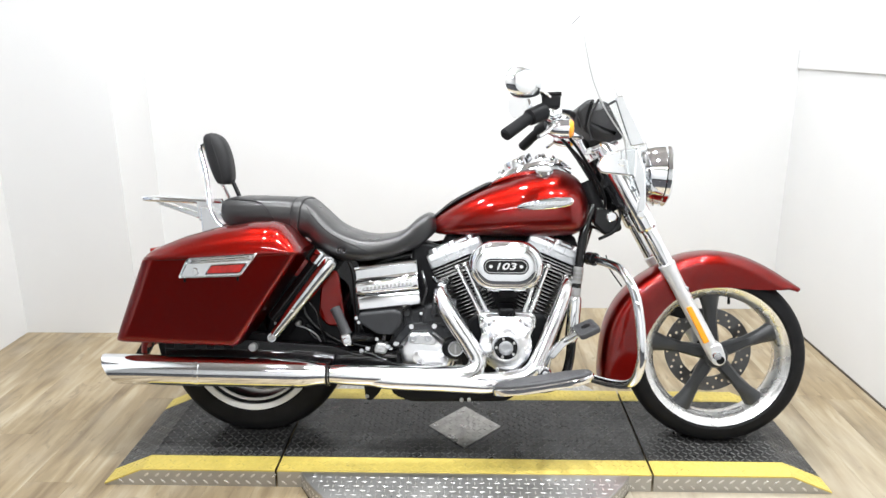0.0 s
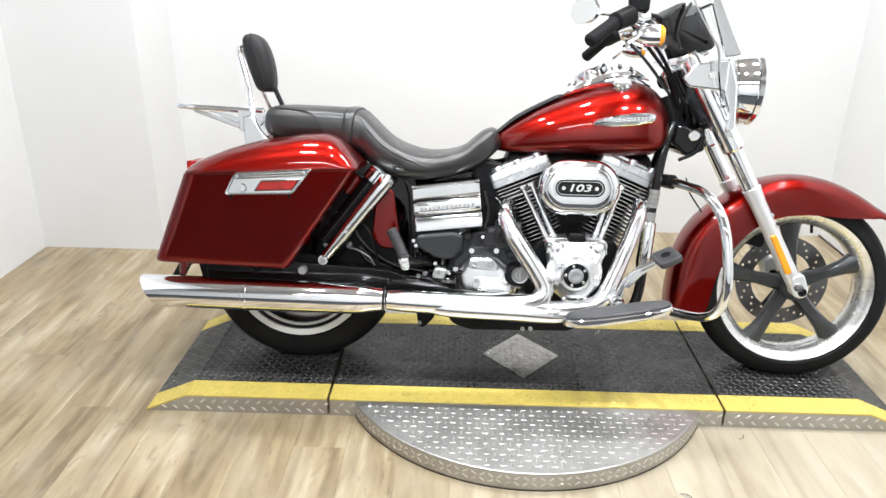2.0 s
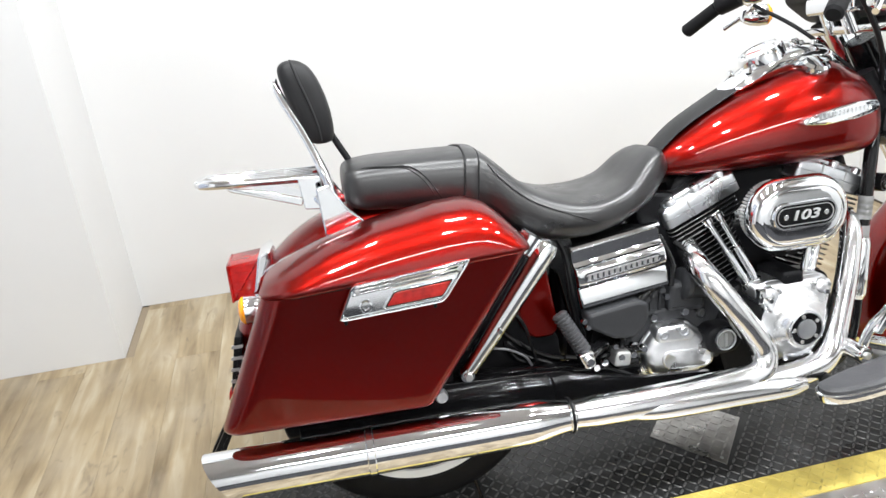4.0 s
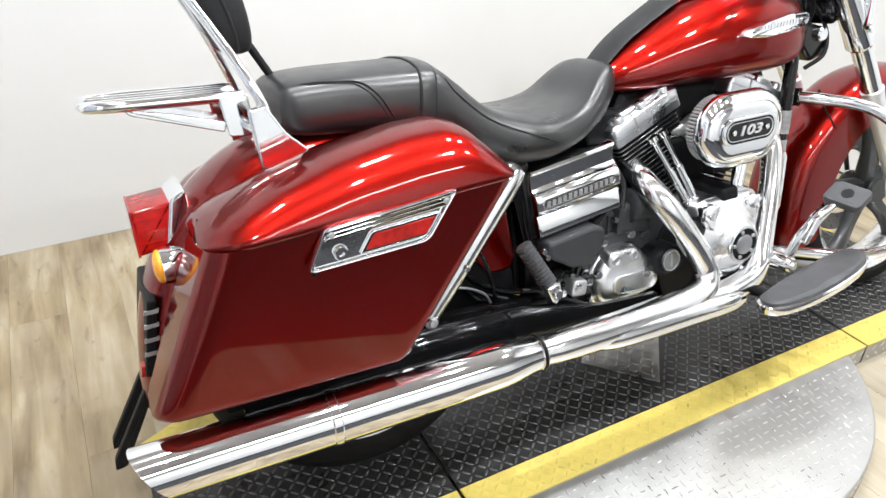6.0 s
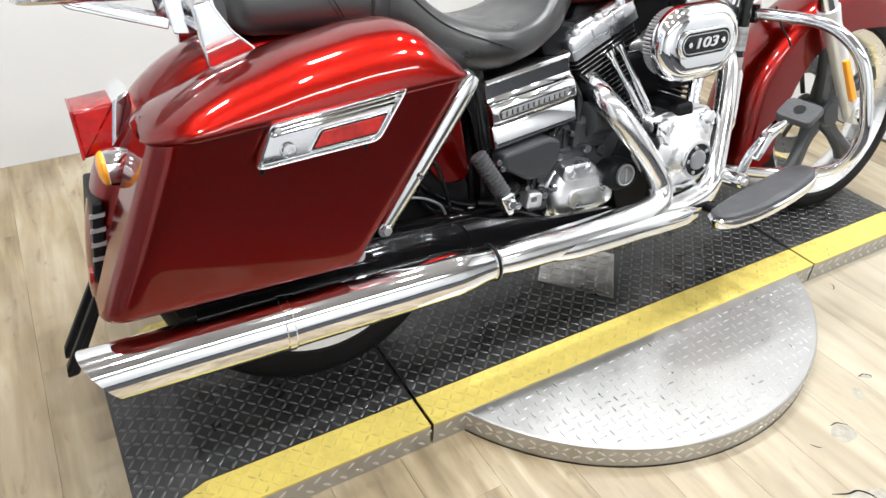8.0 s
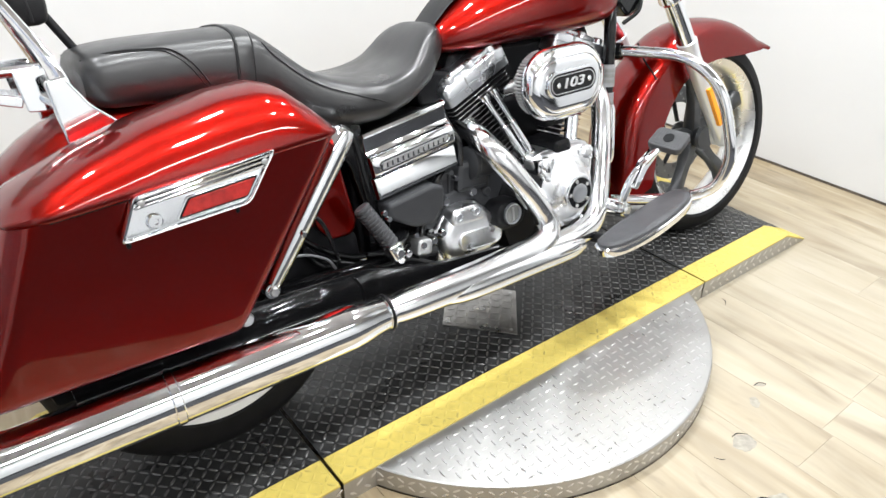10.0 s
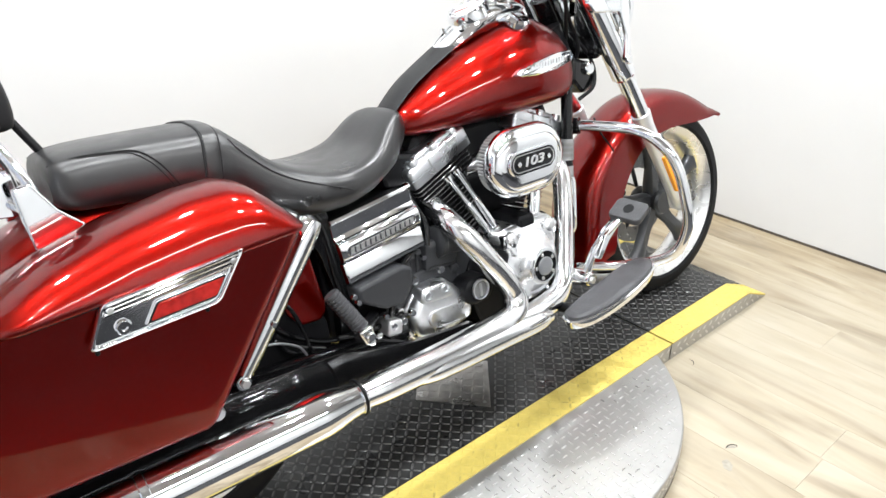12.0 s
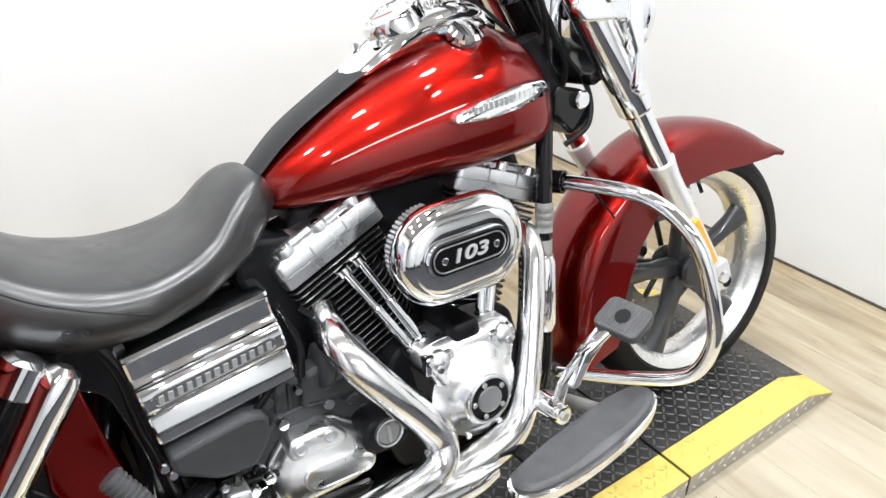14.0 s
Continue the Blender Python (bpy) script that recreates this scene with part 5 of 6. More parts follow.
def pad_block():
    out = rounded([(-0.034, -0.043), (0.034, -0.043), (0.034, 0.043), (-0.034, 0.043)], 0.016, 5)
    return skin(bmesh.new(), [[(x * g, y * g, z) for x, y in out] for z, g in ((-0.01, 0.9), (-0.008, 0.97), (-0.004, 1.0), (0.004, 1.0), (0.008, 0.97), (0.0092, 0.92))])


pad_m = Matrix.Translation((1.107, -0.296, 0.428)) @ Matrix.Rotation(radians(7), 4, "Z") @ Matrix.Rotation(radians(-24), 4, "Y") @ Matrix.Rotation(radians(9.5), 4, "X")
bm = pad_block()
bm.transform(pad_m)
pad = part("pedal_pad", bm, BOARDRUBBER, pedal, "grey ribbed rubber pad")
for k in range(11):
    bm = block(-0.026, 0.026, -0.036 + 0.0066 * k, -0.0326 + 0.0066 * k, 0.0085, 0.0102)
    bm.transform(pad_m)
    part("pad_rib", bm, BOARDRUBBER, pad, smooth=False)
bm = skin(bmesh.new(), [[(0.015 * math.cos(a), 0.013 * math.sin(a), z) for a in (2 * math.pi * k / 20 for k in range(20))] for z in (0.009, 0.0112)])
bm.transform(pad_m)
part("pad_badge", bm, BLACK, pad, "dark oval badge")

# ---- engine guard ----
guard_bar = part("engine_guard", tube([(1.12, -0.03, 0.627), (1.18, -0.15, 0.62), (1.22, -0.26, 0.602), (1.247, -0.33, 0.535), (1.26, -0.358, 0.42), (1.262, -0.357, 0.34), (1.245, -0.32, 0.27), (1.2, -0.22, 0.238), (1.12, -0.1, 0.232)], 0.014, n=80, seg=20), CHROME, bike, "chrome tubular engine guard")
part("guard_clamp", lathe([(0.017, -0.018), (0.022, -0.018), (0.022, 0.018), (0.017, 0.018)], (1.15, -0.09, 0.624), (0.4, -0.9, 0), 20), BLACKGLOSS, guard_bar)

# added black plates that keep the gaps by tank, heads and wheel dark
part("under_tank_fill", slab(rounded([(0.62, 0.6), (0.66, 0.7), (1.1, 0.7), (1.13, 0.6), (1.0, 0.57), (0.87, 0.55), (0.74, 0.57)], 0.02), -0.045, 0.1, 0.02), BLACK, chassis)
part("wheel_front_fill", slab(rounded([(0.35, 0.3), (0.345, 0.6), (0.42, 0.6), (0.48, 0.45), (0.48, 0.28)], 0.03), -0.08, 0.1, 0.01), BLACK, chassis)
part("cover_gap_fill", slab(rounded([(0.54, 0.44), (0.66, 0.44), (0.66, 0.66), (0.55, 0.68)], 0.02), -0.07, 0.05, 0.01), BLACK, chassis, "black plate added to keep the gap dark")
part("far_side_fill", slab(rounded([(-0.27, 0.35), (-0.28, 0.42), (-0.2, 0.6), (0.4, 0.62), (0.5, 0.45), (0.5, 0.24), (0.28, 0.24), (0.2, 0.35)], 0.03), 0.0935, 0.1, 0.002), BLACK, chassis, "black plate added beyond the wheel to keep the gaps dark")

# ---- rear fender, lights, rack ----
rear_fender = guard((0.008, 0, 0.31), [(8, 0.335, 0.262), (25, 0.338, 0.258), (50, 0.375, 0.275), (66, 0.403, 0.3, 0.1), (80, 0.42, 0.32, 0.104), (105, 0.438, 0.34, 0.102), (122, 0.44, 0.34, 0.096), (140, 0.43, 0.34), (158, 0.42, 0.345), (172, 0.418, 0.36), (184, 0.425, 0.39)], 0.092, bike, "rear_fender", RED)
rear_fender["label"] = "glossy red rear fender"
tail_base = part("tail_light", slab(rounded([(-0.3, 0.655), (-0.272, 0.668), (-0.268, 0.64), (-0.292, 0.55), (-0.33, 0.545), (-0.318, 0.58)], 0.008), -0.06, 0.06, 0.006), CHROME, bike, "red tail light in a chrome housing")
lens = part("lens", slab(rounded([(-0.364, 0.645), (-0.296, 0.651), (-0.318, 0.572), (-0.364, 0.566)], 0.005), -0.056, 0.056, 0.006), REDLENS, tail_base, "glossy red lens")
for z in (0.586, 0.606, 0.626):
    part("lens_rib", slab([(-0.3655, z), (-0.312, z), (-0.312, z + 0.003), (-0.3655, z + 0.003)], -0.0575, 0.0575), REDLENS, lens)
part("lens_frame", slab(rounded([(-0.3665, 0.646), (-0.362, 0.6465), (-0.362, 0.565), (-0.3665, 0.565)], 0.001), -0.0575, 0.0575, 0.001), REDREFLECTOR, lens)
bar = part("signal_bar", stick((-0.305, -0.1, 0.555), (-0.305, 0.1, 0.555), 0.012), CHROME, bike, "chrome bar with bullet turn signals")
for s in (-1, 1):
    shell_ = part("signal_shell", lathe([(0, -0.05), (0.012, -0.047), (0.022, -0.035), (0.029, -0.015), (0.031, 0.005), (0.031, 0.014), (0.028, 0.016)], (-0.322, s * 0.105, 0.56), (-1, 0, 0), 28), CHROME, bar)
    part("signal_lens", lathe([(0.029, 0.0), (0.0285, 0.006), (0.024, 0.011), (0.012, 0.0145), (0, 0.0155)], (-0.336, s * 0.105, 0.56), (-1, 0, 0), 28), AMBER, shell_, "amber lens")
plate = part("plate_bracket", slab(rounded([(-0.372, 0.5), (-0.355, 0.5), (-0.382, 0.36), (-0.402, 0.36)], 0.005), -0.09, 0.09, 0.004), BLACK, bike, "black slotted number plate bracket")
for k in range(4):
    z = 0.4 + 0.025 * k
    x = -0.395 + 0.18 * (z - 0.38)
    part("bracket_slot", slab([(x - 0.004, z), (x + 0.02, z), (x + 0.022, z + 0.007), (x - 0.002, z + 0.007)], -0.0915, -0.086), CAST, plate)
part("plate_arm", slab(rounded([(-0.398, 0.335), (-0.382, 0.33), (-0.47, 0.172), (-0.49, 0.17), (-0.488, 0.188)], 0.004), -0.045, -0.028, 0.003), BLACK, plate)
part("plate_arm", slab(rounded([(-0.398, 0.335), (-0.382, 0.33), (-0.47, 0.172), (-0.49, 0.17), (-0.488, 0.188)], 0.004), 0.028, 0.045, 0.003), BLACK, plate)
part("side_marker", slab(rounded([(-0.409, 0.355), (-0.397, 0.355), (-0.394, 0.375), (-0.405, 0.375)], 0.002), -0.074, -0.05, 0.002), REDREFLECTOR, plate)

# sissy bar
sissy = part("sissy_bar", slab(rounded([(-0.158, 0.792), (-0.131, 0.798), (-0.102, 0.747), (-0.05, 0.696), (-0.078, 0.664), (-0.149, 0.668), (-0.155, 0.74)], 0.006), -0.128, -0.112, 0.004), CHROME, bike, "chrome sissy bar with padded backrest")
part("side_plate", slab(rounded([(-0.158, 0.792), (-0.131, 0.798), (-0.102, 0.747), (-0.05, 0.696), (-0.078, 0.664), (-0.149, 0.668), (-0.155, 0.74)], 0.006), 0.112, 0.128, 0.004), CHROME, sissy)
for s in (-1, 1):
    part("upright", tube([(-0.118, s * 0.118, 0.72), (-0.132, s * 0.11, 0.8), (-0.169, 0.022 + s * 0.06, 0.9), (-0.203, 0.045 + s * 0.036, 0.975), (-0.211, 0.047 + s * 0.022, 1.0), (-0.212, 0.048, 1.008)], 0.0085, n=30), CHROME, sissy)
bm = bmesh.new()
rings = []
for z, w, xb, xf in spline([(0.858, 0.038, -0.126, -0.1), (0.864, 0.05, -0.142, -0.086), (0.89, 0.06, -0.156, -0.08), (0.94, 0.065, -0.174, -0.084), (0.99, 0.065, -0.186, -0.098), (1.02, 0.057, -0.189, -0.114), (1.034, 0.043, -0.18, -0.132), (1.039, 0.024, -0.166, -0.146)], 26):
    c, hx = (xb + xf) / 2, (xf - xb) / 2
    rings.append([(c - 0.016 + 0.92 * hx * math.copysign(abs(math.cos(a)) ** 0.6, math.cos(a)), 0.05 + 0.68 * w * math.copysign(abs(math.sin(a)) ** 0.6, math.sin(a)), z + 0.009) for a in (2 * math.pi * k / 28 for k in range(28))])
part("pad_strut", stick((-0.108, 0.05, 0.885), (-0.066, 0.035, 0.8), 0.0075), BLACK, sissy, "black steel strut")
back_pad = part("backrest_pad", skin(bm, rings), POUCH, sissy, "black leather backrest pad", angle=60)
for s in (-1, 1):
    part("piping", tube([(x - 0.016, 0.05 + s * 0.68 * y, z + 0.009) for x, y, z in ((-0.114, 0.052, 0.864), (-0.118, 0.0615, 0.9), (-0.13, 0.067, 0.95), (-0.144, 0.066, 0.995), (-0.152, 0.054, 1.025), (-0.156, 0.03, 1.038))], 0.003, n=30, seg=8), STITCH, back_pad)

# luggage rack
rack = part("luggage_rack", tube([(-0.15, -0.062, 0.808), (-0.25, -0.061, 0.813), (-0.34, -0.06, 0.817), (-0.385, -0.045, 0.819), (-0.396, 0.0, 0.819), (-0.385, 0.045, 0.819), (-0.34, 0.06, 0.817), (-0.25, 0.061, 0.813), (-0.15, 0.062, 0.808)], 0.0095, n=60, seg=14), CHROME, bike, "chrome luggage rack behind the backrest")
for y in (-0.03, 0.0, 0.03):
    part("rack_bar", tube([(-0.16, y, 0.81), (-0.385, y, 0.82)], 0.0075, n=2, smooth=False), CHROME, rack)
for s in (-1, 1):
    part("rack_brace", slab(rounded([(-0.34, 0.812), (-0.33, 0.8), (-0.19, 0.752), (-0.185, 0.768), (-0.25, 0.79)], 0.004), s * 0.064, s * 0.056, 0.002), CHROME, rack)
    part("rack_plate", slab(rounded([(-0.192, 0.812), (-0.145, 0.81), (-0.14, 0.74), (-0.185, 0.745)], 0.004), s * 0.072, s * 0.064, 0.002), CHROME, rack)
    part("rack_foot", stick((-0.16, s * 0.064, 0.765), (-0.135, s * 0.116, 0.745), 0.008), CHROME, rack)

# ---- saddlebag fittings ----
def latch_at(u, v):
    """A place on the latch plate: u from its rear to its front end, v from top to bottom."""
    tl, tr, br, bl = Vector((-0.119, 0.6425)), Vector((0.098, 0.659)), Vector((0.043, 0.588)), Vector((-0.15, 0.581))
    return tuple(tl.lerp(tr, u).lerp(bl.lerp(br, u), v))


def latch_ring(grow, rad):
    return rounded([latch_at(-grow, -grow * 2.2), latch_at(1 + grow, -grow * 2.2), latch_at(1 + grow, 1 + grow * 2.2), latch_at(-grow, 1 + grow * 2.2)], rad, 5)


latch = part("latch", slab(latch_ring(0.0, 0.012), -0.331, -0.295, 0.003), CHROME, bag_r, "chrome latch plate with red reflector")
rings = [[(x, y, z) for x, z in latch_ring(g, 0.012)] for y, g in ((-0.328, 0.012), (-0.3365, 0.012), (-0.339, 0.004), (-0.3385, -0.008), (-0.336, -0.018), (-0.33, -0.022))]
part("latch_rim", skin(bmesh.new(), rings, caps=False), CHROME, latch)
for k in range(3):
    part("latch_rib", slab(rounded([latch_at(0.03, 0.02 + 0.105 * k), latch_at(0.97, 0.02 + 0.105 * k), latch_at(0.965, 0.1 + 0.105 * k), latch_at(0.025, 0.1 + 0.105 * k)], 0.002), -0.3405 + 0.0006 * k, -0.32, 0.0022), CHROME, latch)
part("reflector_frame", slab(rounded([latch_at(0.4, 0.4), latch_at(0.965, 0.4), latch_at(0.965, 0.9), latch_at(0.385, 0.9)], 0.006), -0.3355, -0.31, 0.002), CHROME, latch)
part("reflector_groove", slab(rounded([latch_at(0.415, 0.43), latch_at(0.952, 0.43), latch_at(0.952, 0.86), latch_at(0.4, 0.86)], 0.005), -0.336, -0.32, 0.0004), BLACK, latch)
part("reflector", slab(rounded([latch_at(0.432, 0.47), latch_at(0.94, 0.47), latch_at(0.94, 0.82), latch_at(0.418, 0.82)], 0.004), -0.338, -0.32, 0.0012), REDREFLECTOR, latch, "red reflector")
lx, lz = latch_at(0.21, 0.72)
part("lock", lathe([(0, 0.004), (0.0045, 0.004), (0.005, 0.008), (0.0095, 0.008), (0.012, 0.004), (0.0125, 0)], (lx, -0.331, lz), (0, -1, 0), 24), CHROME, latch)
for u, v in ((0.06, 0.18), (0.95, 0.18)):
    x, z = latch_at(u, v)
    bolt("latch_screw", (x, -0.3405, z), (0, -1, 0), 0.005, 0.002, CAST, latch)
for u in (0.06, 0.93):
    x, z = latch_at(u, 1.02)
    part("latch_foot", slab(rounded([(x - 0.005, z + 0.002), (x + 0.005, z + 0.002), (x + 0.003, z - 0.015), (x - 0.003, z - 0.016)], 0.003), -0.318, -0.29, 0.002), BLACK, latch)
part("bag_trim", tube([(-0.228, -0.3235, 0.634), (-0.1, -0.325, 0.64), (0.1, -0.324, 0.6495), (0.215, -0.314, 0.656)], 0.0028, n=24, seg=8), BLACK, bag_r)
for x in (-0.26, -0.19, -0.12, -0.06):
    part("bag_bracket", slab(rounded([(x, 0.385), (x + 0.03, 0.385), (x + 0.025, 0.325), (x - 0.005, 0.325)], 0.004), -0.19, -0.15, 0.003), BLACK, bag_r)
part("muffler_hanger", slab(rounded([(-0.31, 0.375), (0.07, 0.375), (0.07, 0.285), (-0.29, 0.285)], 0.01), -0.165, -0.135, 0.004), BLACK, bag_r)
bolt("hanger_bolt", (0.035, -0.19, 0.335), (0, -1, 0), 0.014, 0.02, CAST, bag_r)

# ---- tank emblem, console ----
emblem = part("emblem", slab(rounded([(0.893, 0.793), (0.905, 0.808), (0.95, 0.82), (1.02, 0.83), (1.07, 0.83), (1.08, 0.818), (1.07, 0.803), (1.02, 0.793), (0.95, 0.788)], 0.008), -0.174, -0.13, 0.006, taper=lambda x, z: 0.12 * (z - 0.806) + 0.12 * (x - 0.95)), CHROME, tank, "chrome tank emblem")
for k in range(13):
    x = 0.925 + 0.011 * k
    part("name_bar", slab([(x, 0.802 + 0.03 * (x - 0.925)), (x + 0.006, 0.802 + 0.03 * (x - 0.925)), (x + 0.0075, 0.813 + 0.05 * (x - 0.925)), (x + 0.0015, 0.813 + 0.05 * (x - 0.925))], -0.1746 + 0.12 * (x - 0.95), -0.16), CHROME, emblem)
strap = skin(bmesh.new(), [[(x, -w, z - 0.006), (x, -w * 0.8, z), (x, 0, z + 0.003), (x, w * 0.8, z), (x, w, z - 0.006), (x, 0, z - 0.03)] for x, z, w in spline([(0.612, 0.755, 0.04), (0.68, 0.81, 0.044), (0.76, 0.854, 0.046), (0.85, 0.897, 0.047), (0.9, 0.916, 0.046)], 24)])
part("tank_strap", strap, POUCH, tank, "black tank strap")
console = part("console", skin(bmesh.new(), [[(x, w * math.cos(a), z + h * math.sin(a)) for a in (2 * math.pi * k / 20 for k in range(20))] for x, z, w, h in spline([(0.79, 0.858, 0.02, 0.01), (0.815, 0.874, 0.044, 0.014), (0.85, 0.892, 0.056, 0.02), (0.9, 0.912, 0.062, 0.028), (0.97, 0.925, 0.064, 0.034), (1.04, 0.925, 0.056, 0.034), (1.085, 0.91, 0.035, 0.02)], 30)]), CHROME, tank, "chrome tank console with speedometer")
gauge = part("speedometer", lathe([(0, 0.01), (0.04, 0.01), (0.0425, 0.014), (0.05, 0.014), (0.053, 0.006), (0.053, -0.02)], (0.905, 0, 0.945), (-0.42, 0, 0.9), 40), CHROME, console, "round chrome speedometer")
part("dial", lathe([(0, 0.0112), (0.0395, 0.0112)], (0.905, 0, 0.945), (-0.42, 0, 0.9), 40), GAUGEFACE, gauge, "silver dial")
dial_m = Matrix.Translation((0.905, 0, 0.945)) @ Matrix.Rotation(radians(-25), 4, "Y")
for k in range(19):
    a = radians(-40 + k * 260 / 18)
    bm = block(0.031, 0.037, -0.0007, 0.0007, 0.0114, 0.012)
    bm.transform(dial_m @ Matrix.Rotation(a, 4, "Z"))
    part("dial_mark", bm, BLACK, gauge, smooth=False)
bm = block(-0.006, 0.03, -0.001, 0.001, 0.012, 0.0135)
bm.transform(dial_m @ Matrix.Rotation(2.2, 4, "Z"))
part("needle", bm, REDREFLECTOR, gauge, smooth=False)
for s in (-1, 1):
    part("filler_cap", lathe([(0, 0.02), (0.024, 0.018), (0.03, 0.012), (0.031, 0.0)], (0.99, s * 0.075, 0.905), (0, s * 0.5, 0.87), 32), CHROME, tank, "chrome fuel cap")
part("key_switch", lathe([(0, 0.03), (0.016, 0.028), (0.02, 0.02), (0.02, 0)], (0.985, 0, 0.945), (-0.2, 0, 1), 24), CHROME, console)
for x, y, z in ((0.845, 0.03, 0.905), (0.855, -0.03, 0.91), (1.02, -0.03, 0.957), (1.03, 0.03, 0.957)):
    part("indicator", lathe([(0, 0.012), (0.006, 0.01), (0.008, 0.004), (0.009, 0)], (x, y, z), (0, 0, 1), 16), CHROME, console)

# ---- seat strap and seams ----
STRAP_SLANT = 0.031


def seat_ring(x, grow):
    ways = [(q, 1) for q in np.linspace(0.02, 1.0, 20)] + [(q, -1) for q in np.linspace(0.98, 0.02, 20)]
    out = []
    for q, k in ways:
        xx = x - STRAP_SLANT * (1 - q)
        zb, w = seat_size(xx)
        p = Vector(seat_point(xx, q, k))
        out.append(p + (p - Vector((xx, 0, zb + 0.05))).normalized() * grow)
    return out


part("seat_strap", skin(bmesh.new(), [seat_ring(x, g) for x, g in ((0.167, -0.002), (0.168, 0.0024), (0.171, 0.0032), (0.191, 0.0032), (0.194, 0.0024), (0.195, -0.002))], caps=False), LEATHER, seat, "stitched leather strap across the seat", angle=50)


def seat_line(points, r=0.0015):
    return part("seam", tube(points, r, n=len(points) * 4, seg=8), STITCH, seat)


for x, r in ((0.166, 0.002), (0.196, 0.0016)):
    seat_line([seat_point(x - STRAP_SLANT * (1 - q), q, 1) for q in np.linspace(0.1, 1.0, 14)] + [seat_point(x - STRAP_SLANT * (1 - q), q, -1) for q in np.linspace(0.95, 0.1, 14)], r)
for s in (-1, 1):
    for way, r in (([(-0.094, 0.66), (-0.05, 0.63), (0.0, 0.6), (0.04, 0.555), (0.067, 0.43), (0.085, 0.32), (0.1, 0.19)], 0.0015), ([(-0.05, 0.61), (0.0, 0.58), (0.032, 0.54), (0.059, 0.42), (0.077, 0.31), (0.091, 0.19)], 0.0008),
                   ([(0.2, 0.57), (0.22, 0.5), (0.275, 0.485), (0.343, 0.465), (0.403, 0.37), (0.446, 0.17)], 0.0013)):
        seat_line([seat_point(x, q, s) for x, q in way], r)

# ---- headlight, windshield, handlebar ----
HL = (1.337, 0.0, 0.91)
headlight = part("headlight", lathe([(0.02, -0.06), (0.05, -0.055), (0.078, -0.035), (0.096, -0.005), (0.104, 0.03), (0.106, 0.05), (0.11, 0.053), (0.11, 0.066), (0.102, 0.074), (0.095, 0.07)], HL, (1, 0, -0.06), 48), CHROME, bike, "round chrome headlight")
part("headlight_glass", lathe([(0.095, 0.068), (0.07, 0.08), (0.04, 0.086), (0, 0.088)], HL, (1, 0, -0.06), 40), LENSGLASS, headlight, "clear headlight lens")
part("reflector_bowl", lathe([(0.092, 0.064), (0.06, 0.03), (0.02, 0.01), (0, 0.008)], HL, (1, 0, -0.06), 40), CHROME, headlight)


# height, centre line, half width, sweep
SHIELD = [(0.80, 1.368, 0.11, 0.075), (0.86, 1.362, 0.17, 0.1), (0.95, 1.35, 0.205, 0.115), (1.007, 1.334, 0.215, 0.108), (1.05, 1.305, 0.22, 0.107), (1.11, 1.264, 0.222, 0.105), (1.187, 1.226, 0.222, 0.1), (1.264, 1.2, 0.22, 0.093), (1.328, 1.182, 0.214, 0.085), (1.4, 1.164, 0.2, 0.072), (1.44, 1.154, 0.17, 0.05), (1.46, 1.149, 0.11, 0.02)]


def windshield():
    sec = spline(SHIELD, 44)
    front, back = [], []
    for z, xc, w, sweep in sec:
        f = [(xc - sweep * abs(u) ** 2.2, w * u, z) for u in np.linspace(-1, 1, 33)]
        front.append(f)
        back.append([(x - 0.004, y * 0.99, zz) for x, y, zz in f])
    return skin(bmesh.new(), [a + b[::-1] for a, b in zip(front, back)])


shield = part("windshield", windshield(), GLASS, bike, "clear curved windshield with chrome brackets", angle=60)
shield.visible_shadow = False
edge_pts = [(x - s - 0.002, -w - 0.001, z) for z, x, w, s in SHIELD[2:]]
for s in (-1, 1):
    if s < 0:
        part("shield_edge", tube([(x, y, z) for x, y, z in edge_pts], 0.0025, n=40, seg=8), CAST, shield)
    part("shield_strip", slab(rounded([(1.192, 1.138), (1.214, 1.146), (1.288, 0.996), (1.244, 0.988)], 0.008), s * 0.222, s * 0.208, 0.003), CHROME, shield, "chrome windshield strip")
    part("shield_bracket", slab(rounded([(1.146, 0.93), (1.17, 0.968), (1.225, 0.982), (1.278, 0.987), (1.302, 0.916), (1.307, 0.788), (1.29, 0.763), (1.278, 0.775), (1.284, 0.835), (1.26, 0.897), (1.16, 0.906)], 0.01), s * 0.172, s * 0.158, 0.006), CHROME, shield, "chrome windshield bracket")
    for x, z in ((1.225, 0.94), (1.289, 0.775)):
        bolt("bracket_bolt", (x, s * 0.17, z), (0, s, 0), 0.012, 0.009, CHROME, shield)
part("shield_brace", stick((1.2, -0.21, 1.135), (1.2, 0.21, 1.135), 0.008), CHROME, shield)
pouch = part("windshield_bag", slab(rounded([(1.078, 1.06), (1.085, 1.1), (1.11, 1.128), (1.18, 1.138), (1.24, 1.02), (1.2, 1.0), (1.15, 1.005)], 0.02), -0.165, 0.165, 0.03), POUCH, bike, "black leather windshield pouch")
part("pouch_flap", slab(rounded([(1.08, 1.105), (1.108, 1.135), (1.14, 1.142), (1.12, 1.08), (1.118, 1.04), (1.1, 1.045)], 0.012), -0.172, 0.172, 0.012), POUCH, pouch)
part("pouch_piping", tube([(1.13, -0.168, 1.012), (1.118, -0.172, 1.05), (1.128, -0.172, 1.1), (1.15, -0.168, 1.138)], 0.004, n=20, seg=8), STITCH, pouch)
